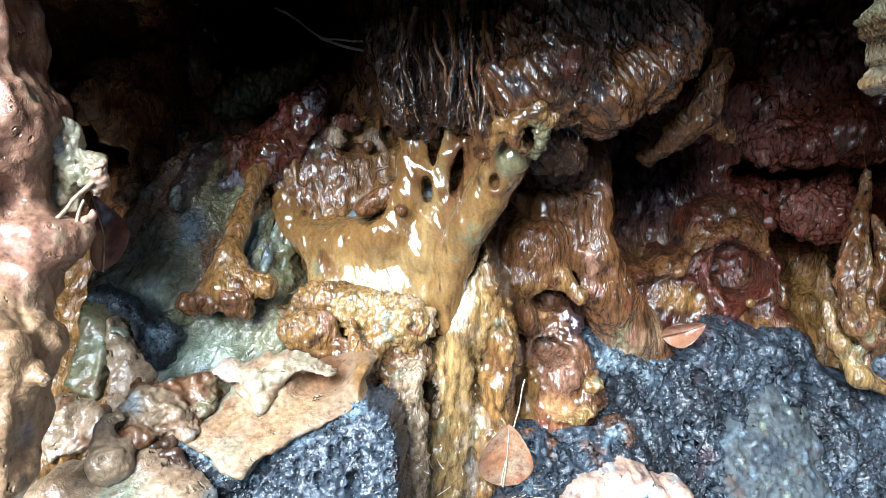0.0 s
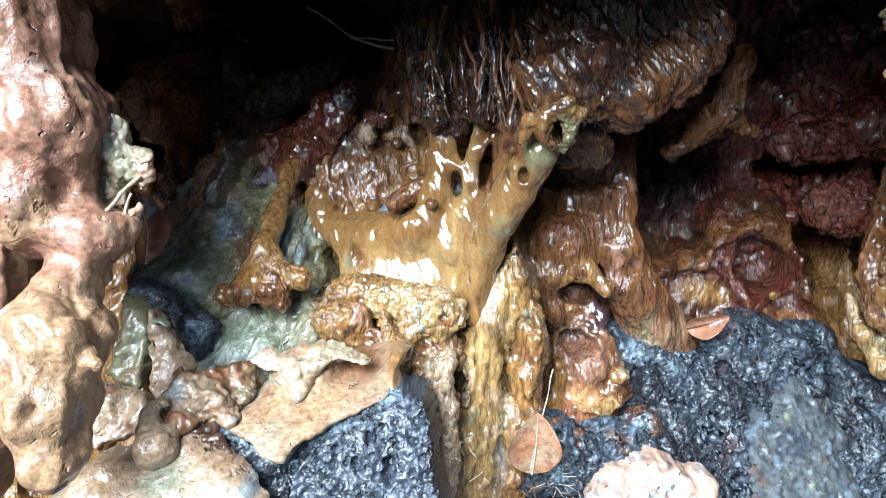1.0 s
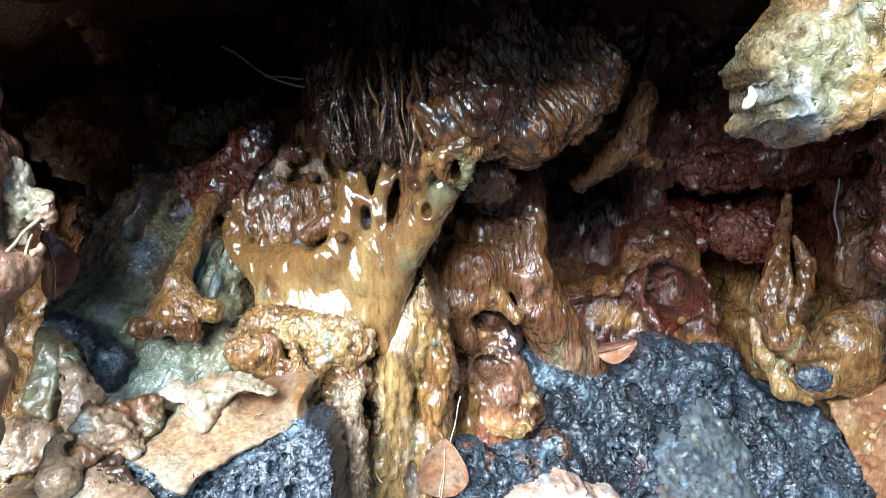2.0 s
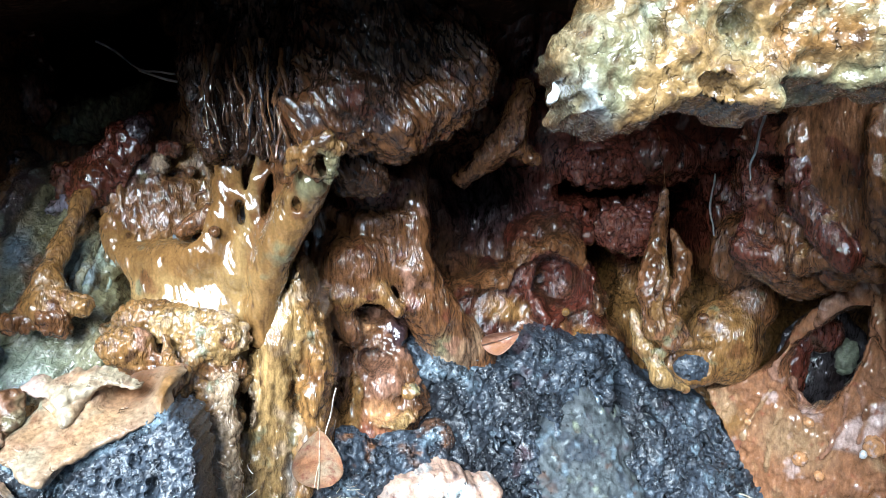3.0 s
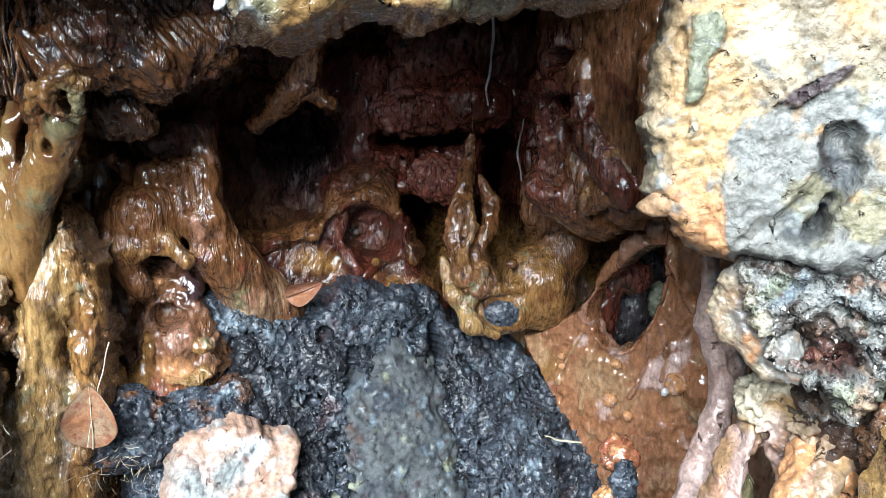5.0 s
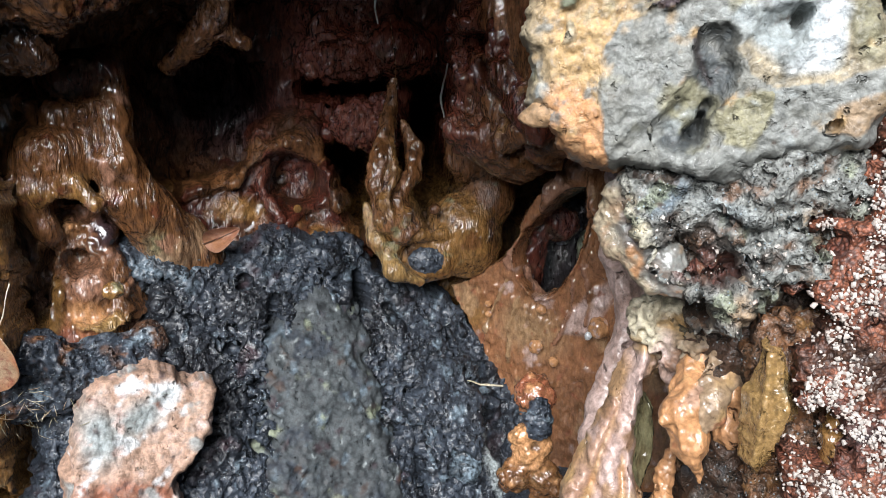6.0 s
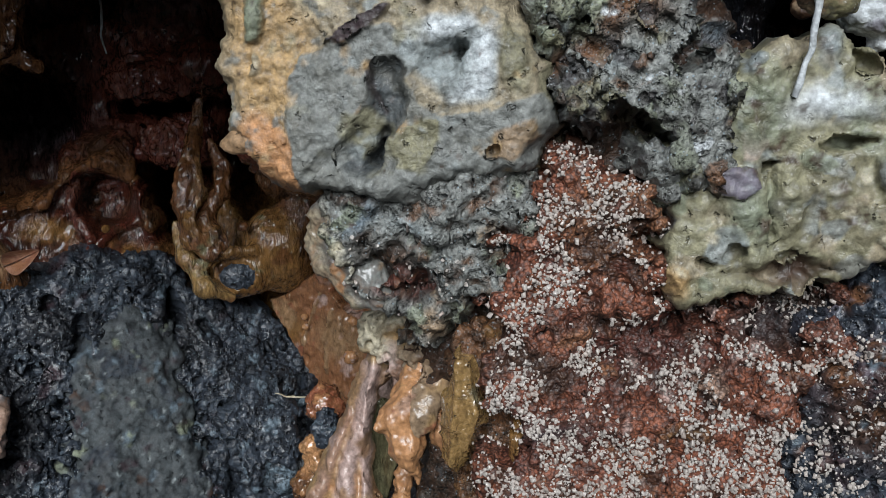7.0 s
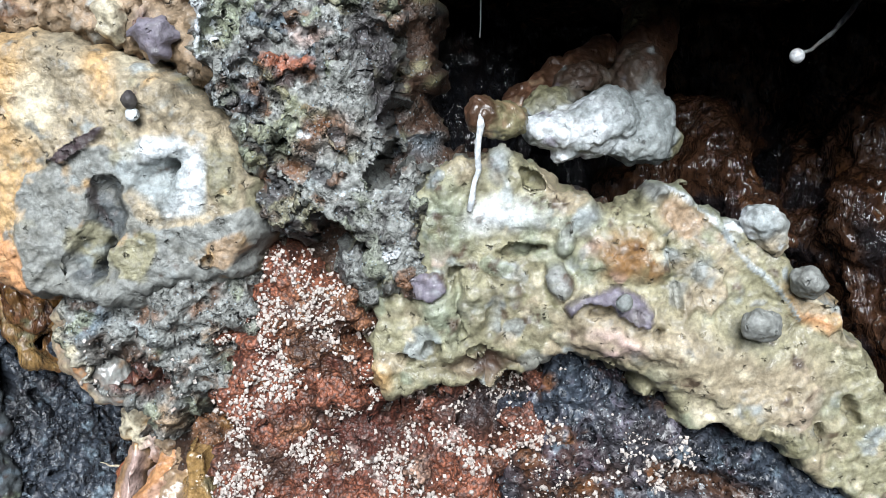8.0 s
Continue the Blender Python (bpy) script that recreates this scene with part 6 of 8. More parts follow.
relief("body", CRUST, [(-0.054, 0.642), (-0.035, 0.678), (-0.002, 0.699), (0.030, 0.687), (0.054, 0.671), (0.079, 0.666), (0.066, 0.630), (0.045, 0.606), (0.031, 0.586), (0.035, 0.503), (-0.081, 0.539)],
       pale, on=BOULDERS, lift=0.050, thick=0.03, round_=0.008, h=0.0016, base_col="pink", tilt=(-0.45, 0.70), ragged=0.004, zones=[((0.060, 0.640), (0.016, 0.05), -20, "pink", 0.004, 0.6), ((0.003, 0.651), (0.035, 0.025), 20, "grey", 0.0, 0.8), ((-0.032, 0.642), (0.03, 0.04), 0, "grey", 0.003, 0.8), ((-0.014, 0.587), (0.07, 0.02), -8, "brick", -0.004, 0.7), ((-0.028, 0.557), (0.05, 0.03), 0, "rose", 0.004, 0.6)],
       details=[("lumps", 0.003, 0.03), ("rolls", 0.0022, 0.02, (1, 1, 0.6), 0.8), ("cracks", 0.0014, 0.012), ("folds", 0.0010, 0.006)], washes=[("white", 0.020, 0.4), ("grey", 0.02, 0.35), ("plum", 0.012, 0.10), ("rose", 0.015, 0.3), ("brick", 0.012, 0.15)])

# ---- twisted column, bulb, pierced membrane ----
twist = thing("twisted_column", (0.415, 0.840, 0.785), "twisted olive-brown glossy lava column", "flowstone")
sculpt("body", WET, [
    *tube([(0.432, 0.880, 0.956), (0.422, 0.870, 0.912), (0.410, 0.860, 0.876), (0.406, 0.855, 0.845), (0.414, 0.850, 0.815), (0.429, 0.845, 0.793)], [0.004, 0.009, 0.012, 0.011, 0.014, 0.013], "brown"),
    *tube([(0.439, 0.875, 0.912), (0.450, 0.870, 0.880), (0.447, 0.865, 0.855), (0.428, 0.855, 0.826), (0.440, 0.850, 0.798)], [0.004, 0.010, 0.009, 0.010, 0.011], "brown"),
    *tube([(0.422, 0.860, 0.895), (0.425, 0.850, 0.858), (0.411, 0.840, 0.829), (0.418, 0.835, 0.802)], [0.004, 0.006, 0.007, 0.006], "ochre"),
    ball((0.410, 0.845, 0.803), 0.010, "ochre"), ball((0.434, 0.845, 0.809), 0.008, "ochre"),
], twist, h=0.0016, k=0.004, details=[("rolls", 0.0018, 0.010, (1, 1, 0.4)), ("lumps", 0.0015, 0.009)], base_col="brown", washes=[("umber", 0.012, 0.3), ("olive", 0.02, 0.25), ("rust", 0.02, 0.2)])
bulb = thing("lava_bulb", (0.490, 0.850, 0.735), "amber brown lava bulb with a dark grainy socket", "flowstone")
sculpt("body", WET, [
    ell((0.509, 0.885, 0.781), (0.044, 0.036, 0.050), (0, -10, 0), "ochre"), ell((0.539, 0.890, 0.823), (0.030, 0.03, 0.034), col="brown"), ell((0.463, 0.868, 0.756), (0.034, 0.020, 0.026), (0, 8, 0), "ochre"),
    *tube([(0.395, 0.875, 0.820), (0.403, 0.860, 0.781), (0.421, 0.848, 0.751), (0.449, 0.846, 0.736)], [0.005, 0.008, 0.009, 0.006], "amber"),
    *tube([(0.426, 0.855, 0.778), (0.450, 0.850, 0.789), (0.477, 0.855, 0.786)], [0.006, 0.006, 0.005], "ochre"),
    ball((0.467, 0.850, 0.816), 0.006, "brown"),
], bulb, cuts=[ell((0.455, 0.842, 0.760), (0.023, 0.020, 0.015), (0, 6, 0))], h=0.0017, k=0.012, details=[("lumps", 0.0018, 0.03), ("rolls", 0.0006, 0.006)], base_col="ochre", washes=[("brown", 0.03, 0.35), ("umber", 0.03, 0.2), ("olive", 0.02, 0.2)])
sculpt("socket", LAVA, [ell((0.461, 0.860, 0.757), (0.024, 0.010, 0.017), col="slate")], bulb, h=0.0014, details=[("grit", 0.002, 0.004)], base_col="slate", label="dark blue grainy broken face")

pierced = thing("pierced_membrane", (0.599, 0.820, 0.603), "tan orange lava membrane pierced by an oval hole", "flowstone")
relief("body", WET_SKIN, [(-0.080, 0.719), (-0.033, 0.737), (0.002, 0.771), (0.023, 0.806), (0.046, 0.834), (0.096, 0.892), (0.138, 0.912), (0.208, 0.904), (0.254, 0.754), (0.231, 0.484), (0.010, 0.406), (-0.030, 0.619)],
       pierced, on=SKINNED, lift=0.0, thick=0.03, round_=0.005, h=0.0015, base_col="rust", tilt=(0.12, 0.72), ragged=0.002, zones=[
           ((-0.046, 0.684), (0.035, 0.03), 30, "ochre", 0.0, 0.9), ((0.025, 0.674), (0.060, 0.045), -20, "peach", 0.002, 0.8), ((0.126, 0.820), (0.034, 0.05), 10, "brown", 0.014, 0.6), ((0.109, 0.768), (0.030, 0.03), 0, "rust", 0.006, 0.8), ((0.137, 0.679), (0.03, 0.04), 0, "rust", 0.016, 0.7), ((0.130, 0.651), (0.014, 0.016), 0, "olive", 0.004, 0.7), ((0.083, 0.631), (0.03, 0.03), 0, "rust", 0.004, 0.9), ((0.000, 0.775), (0.018, 0.03), 0, "brown", 0.0, 0.8)],
       coats=[([(0.054, 0.671), (0.071, 0.701), (0.098, 0.730), (0.124, 0.747), (0.126, 0.720), (0.110, 0.695), (0.091, 0.669)], "rose", 0.001, 0.006), ([(0.042, 0.804), (0.048, 0.824), (0.058, 0.859), (0.070, 0.863), (0.077, 0.848), (0.098, 0.842), (0.070, 0.826)], "clay", 0.010, 0.004), ([(-0.009, 0.756), (0.013, 0.781), (0.024, 0.788), (0.017, 0.768), (0.012, 0.741), (-0.000, 0.739)], "clay", 0.004, 0.004)],
       ridges=[([(0.021, 0.783), (0.013, 0.759), (0.016, 0.732), (0.034, 0.713), (0.054, 0.718), (0.076, 0.746), (0.092, 0.780), (0.099, 0.817), (0.100, 0.850)], [0.003, 0.004, 0.004, 0.004, 0.004, 0.004, 0.004, 0.005, 0.006], "rust", 0.006), ([(0.104, 0.866), (0.108, 0.830), (0.116, 0.798), (0.129, 0.775), (0.149, 0.770)], [0.006, 0.006, 0.005, 0.005, 0.004], "rust", 0.010),
               ([(0.012, 0.709), (-0.001, 0.674), (-0.006, 0.630)], [0.003, 0.003, 0.002], "peach", 0.003), ([(-0.000, 0.730), (-0.018, 0.703), (-0.032, 0.668)], [0.002, 0.002, 0.002], "peach", 0.003), ([(0.078, 0.738), (0.075, 0.702), (0.054, 0.662)], [0.002, 0.003, 0.002], "clay", 0.003), ([(0.090, 0.752), (0.098, 0.724), (0.091, 0.687)], [0.002, 0.003, 0.002], "clay", 0.003)],
       gaps=[[(0.022, 0.786), (0.013, 0.759), (0.016, 0.732), (0.036, 0.715), (0.056, 0.721), (0.077, 0.750), (0.091, 0.782), (0.096, 0.813), (0.097, 0.837), (0.081, 0.833), (0.058, 0.819), (0.042, 0.804)]],
       details=[("lumps", 0.003, 0.03), ("rolls", 0.0016, 0.014, (1, 1, 0.4), -0.6), ("folds", 0.0010, 0.010), ("rolls", 0.0006, 0.005, (1, 1, 0.4), -0.5)], washes=[("peach", 0.04, 0.38), ("brown", 0.02, 0.25), ("rose", 0.02, 0.1), ("brick", 0.012, 0.15)])
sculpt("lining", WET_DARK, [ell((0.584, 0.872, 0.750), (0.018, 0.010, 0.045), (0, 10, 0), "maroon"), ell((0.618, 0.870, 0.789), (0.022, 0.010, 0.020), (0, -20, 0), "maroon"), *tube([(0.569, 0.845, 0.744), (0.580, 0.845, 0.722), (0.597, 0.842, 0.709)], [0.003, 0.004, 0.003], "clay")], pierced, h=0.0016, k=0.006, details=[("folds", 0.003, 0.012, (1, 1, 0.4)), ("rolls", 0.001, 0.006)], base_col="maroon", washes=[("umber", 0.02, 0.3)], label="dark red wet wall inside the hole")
# added near-black backing, stands in for the shade deep in the hole
sculpt("lining", WET_DARK, [ell((0.651, 0.935, 0.736), (0.060, 0.012, 0.075), (0, 0, 0), "soot")], pierced, h=0.003, details=[("lumps", 0.006, 0.03)], base_col="soot", label="dark backing added for the shade in the hole")
sculpt("lining", CRUST, [ell((0.663, 0.900, 0.753), (0.014, 0.010, 0.022), (0, 10, 0), "sage"), ell((0.631, 0.900, 0.769), (0.008, 0.006, 0.012), col="grey")], pierced, h=0.0016, k=0.004, details=[("folds", 0.003, 0.010), ("cracks", 0.001, 0.006)], base_col="sage", washes=[("soot", 0.01, 0.4)], label="grey-green rock inside the hole")
for at, r in (((0.530, 0.868, 0.701), 0.0042), ((0.531, 0.868, 0.689), 0.0042), ((0.580, 0.825, 0.701), 0.006), ((0.577, 0.835, 0.656), 0.0085), ((0.594, 0.823, 0.640), 0.0055), ((0.632, 0.784, 0.687), 0.012)):
    sculpt("bead", WET_SKIN, [ball(at, r, "orange")], pierced, h=0.0014, k=0.003, details=[("lumps", 0.0012, 0.006)], washes=[("rose", 0.006, 0.4)])
sculpt("chip", CRYSTAL, [ell((0.619, 0.783, 0.679), (0.004, 0.003, 0.005), col="white")], pierced, h=0.0010, k=0.002, details=[("lumps", 0.001, 0.004)], base_col="white", label="small white chip on a bead")
inner = thing("inner_wall_fold", (0.546, 0.720, 0.864), "wet orange-brown lava curtain inside the hollow", "flowstone")
relief("curtain", WET, [(0.048, 1.086), (0.043, 0.970), (0.062, 0.876), (0.100, 0.850), (0.150, 0.862), (0.211, 0.888), (0.233, 0.888), (0.257, 0.872), (0.289, 0.850), (0.324, 0.850), (0.318, 1.062), (0.249, 1.140), (0.103, 1.166)],
       inner, on=CURTAIN, lift=0.0, thick=0.05, round_=0.03, h=0.0015, base_col="brown", ragged=0.005, zones=[
           ((0.091, 0.896), (0.06, 0.04), 0, "maroon", 0.03, 0.9), ((0.096, 0.990), (0.06, 0.11), 0, "maroon", 0.012, 0.7), ((0.172, 0.991), (0.07, 0.13), 0, "brown", 0.006, 0.6), ((0.167, 1.026), (0.05, 0.06), 0, "rust", 0.002, 0.9), ((0.235, 0.984), (0.04, 0.08), 0, "brown", 0.016, 0.6), ((0.247, 0.959), (0.02, 0.04), 0, "tan", 0.004, 0.9)],
       ridges=[([(0.146, 0.958), (0.164, 0.941), (0.179, 0.928), (0.194, 0.906)], [0.004, 0.006, 0.007, 0.006], "plum", 0.008), ([(0.141, 1.026), (0.144, 0.991), (0.139, 0.962), (0.147, 0.933)], [0.004, 0.005, 0.006, 0.006], "rust", 0.006), ([(0.218, 1.037), (0.223, 0.997), (0.230, 0.965), (0.226, 0.938)], [0.006, 0.008, 0.010, 0.012], "brown", 0.010), ([(0.081, 0.979), (0.092, 0.952), (0.083, 0.921), (0.103, 0.899)], [0.008, 0.010, 0.010, 0.010], "red", 0.010), ([(0.060, 1.014), (0.081, 0.998), (0.100, 1.005)], [0.006, 0.008, 0.006], "maroon", 0.008)],
       pits=[((0.113, 0.985), (0.020, 0.013), -20, 0.05, 0.4), ((0.121, 0.957), (0.013, 0.010), 0, 0.04, 0.4), ((0.104, 1.031), (0.020, 0.012), 0, 0.03, 0.5), ((0.147, 0.902), (0.014, 0.06), 0, 0.02, 0.7)],
       details=[("lumps", 0.004, 0.03), ("folds", 0.0036, 0.022, (1, 1, 0.6), 0.3), ("folds", 0.0014, 0.008, (1, 1, 0.7), 0.3), ("grit", 0.0008, 0.007)], calm=[((0.181, 0.991), (0.06, 0.10), 0)], washes=[("maroon", 0.03, 0.25), ("umber", 0.02, 0.2), ("rust", 0.03, 0.15)])
for pts, rad, tone in [([out_of(CURTAIN, (0.136, 0.998), 0.004), out_of(CURTAIN, (0.151, 0.951), 0.012), out_of(CURTAIN, (0.190, 0.906), 0.008)], [0.012, 0.014, 0.014], "maroon"), ([out_of(CURTAIN, (0.130, 0.930), 0.004), out_of(CURTAIN, (0.150, 0.895), 0.008), out_of(CURTAIN, (0.190, 0.905), 0.004)], [0.014, 0.012, 0.010], "brown"), ([out_of(CURTAIN, (0.239, 1.045), 0.004), out_of(CURTAIN, (0.232, 0.974), 0.010), out_of(CURTAIN, (0.251, 0.917), 0.006)], [0.010, 0.014, 0.016], "ochre")]:
    sculpt("fold", WET, tube(pts, rad, tone), inner, h=0.0018, k=0.01, details=[("lumps", 0.004, 0.02), ("folds", 0.003, 0.012, (1, 1, 0.4))], base_col="brown", washes=[("ochre", 0.02, 0.3), ("umber", 0.02, 0.3)])
spare = thing("recess_lobe", (0.530, 0.860, 0.828), "brown glossy lava lobe above the bulb", "flowstone")
sculpt("body", WET, [ell((0.536, 0.885, 0.883), (0.05, 0.03, 0.045), (0, -15, 0), "brown"), ell((0.538, 0.920, 0.926), (0.04, 0.03, 0.05), col="maroon")], spare, h=0.0022, k=0.014, details=FLOW, washes=[("umber", 0.02, 0.3)])

# ---- slab across the mouth ----
slab = thing("rock_slab", (0.324, 0.460, 1.017), "yellow-brown wet rock slab jutting over the hollow", "rock")
relief("body", WET_CRUST, [(0.208, 1.050), (0.213, 1.039), (0.212, 1.020), (0.225, 1.016), (0.241, 1.013), (0.255, 1.020), (0.272, 1.028), (0.289, 1.024), (0.308, 1.019), (0.320, 1.028), (0.328, 1.036), (0.359, 1.033), (0.385, 1.035), (0.416, 1.032), (0.430, 1.043), (0.446, 1.068), (0.439, 1.173), (0.239, 1.170), (0.228, 1.084), (0.215, 1.063)],
       slab, on=MOUTH, lift=0.0, thick=0.07, round_=0.009, h=0.0016, base_col="ochre", ragged=0.004, tilt=(0.05, 1.06), zones=[
           ((0.227, 1.044), (0.022, 0.040), 0, "lime", 0.006, 0.7), ((0.224, 1.029), (0.016, 0.020), 0, "grey", 0.006, 0.8), ((0.244, 1.056), (0.03, 0.03), 0, "olive", 0.004, 0.8), ((0.265, 1.042), (0.03, 0.04), -20, "amber", 0.004, 0.7), ((0.298, 1.060), (0.022, 0.022), 0, "olive", -0.006, 0.7), ((0.306, 1.036), (0.03, 0.024), 0, "amber", 0.005, 0.7), ((0.338, 1.054), (0.04, 0.03), 0, "ochre", -0.004, 0.8), ((0.329, 1.038), (0.03, 0.012), 0, "sage", -0.006, 0.7), ((0.367, 1.043), (0.05, 0.016), 0, "olive", -0.008, 0.7), ((0.391, 1.060), (0.03, 0.024), 0, "sage", -0.006, 0.7), ((0.417, 1.048), (0.018, 0.03), -20, "ochre", 0.004, 0.6), ((0.310, 1.025), (0.014, 0.008), 0, "clay", 0.0, 0.8)],
       coats=[([(0.373, 1.074), (0.381, 1.081), (0.396, 1.081), (0.395, 1.065), (0.385, 1.060), (0.380, 1.049), (0.376, 1.047)], "grey", 0.006, 0.003)],
       pits=[((0.287, 1.036), (0.014, 0.006), -20, 0.014, 0.6), ((0.298, 1.065), (0.010, 0.012), 0, 0.014, 0.6), ((0.352, 1.037), (0.045, 0.005), -6, 0.016, 0.7), ((0.336, 1.051), (0.012, 0.006), 0, 0.008, 0.7), ((0.386, 1.050), (0.02, 0.008), 10, 0.012, 0.7), ((0.253, 1.060), (0.006, 0.014), 10, 0.010, 0.7), ((0.218, 1.049), (0.006, 0.010), 0, 0.010, 0.6)],
       details=[("lumps", 0.004, 0.026), ("folds", 0.0030, 0.018, (1, 1, 0.5), 0.4), ("cracks", 0.0014, 0.010), ("folds", 0.0008, 0.006)], plates=(60, 0.010, 0.002, 5), washes=[("olive", 0.02, 0.35), ("umber", 0.010, 0.32), ("amber", 0.03, 0.15), ("lime", 0.012, 0.2), ("sage", 0.02, 0.2)])
sculpt("drip", CRYSTAL, tube([(0.213, 0.400, 1.044), (0.212, 0.400, 1.037), (0.210, 0.400, 1.034), (0.208, 0.400, 1.032)], [0.0026, 0.0018, 0.0022, 0.0012], "white"), slab, h=0.001, k=0.002, details=[("lumps", 0.0008, 0.004)], base_col="white", label="small white mineral drip")

# ---- right: crusted buttress at the mouth ----
CRUMBLE = [("lumps", 0.006, 0.026), ("folds", 0.004, 0.010), ("vents", 0.0035, 0.008), ("cracks", 0.0014, 0.006)]

under = thing("buttress_rock", (0.7, 0.36, 0.5), "dark crumbly lava buttress behind the crusts", "rock")
relief("body", CRUMBLY, [(0.041, 0.499), (0.042, 0.750), (0.037, 0.850), (0.011, 0.881), (0.022, 0.974), (0.011, 1.067), (0.031, 1.233), (0.259, 1.215), (0.251, 0.981), (0.327, 0.944), (0.393, 0.917), (0.516, 0.817), (0.628, 0.743), (0.641, 0.511)],
       under, lift=-0.035, thick=0.05, round_=0.03, h=0.003, base_col="umber", details=CRUMBLE, washes=[("steel", 0.03, 0.4), ("olive", 0.02, 0.2)])

block_thing = thing("crusted_block", (0.530, 0.400, 0.883), "grey and ochre crusted lava block with hollow pits", "rock")
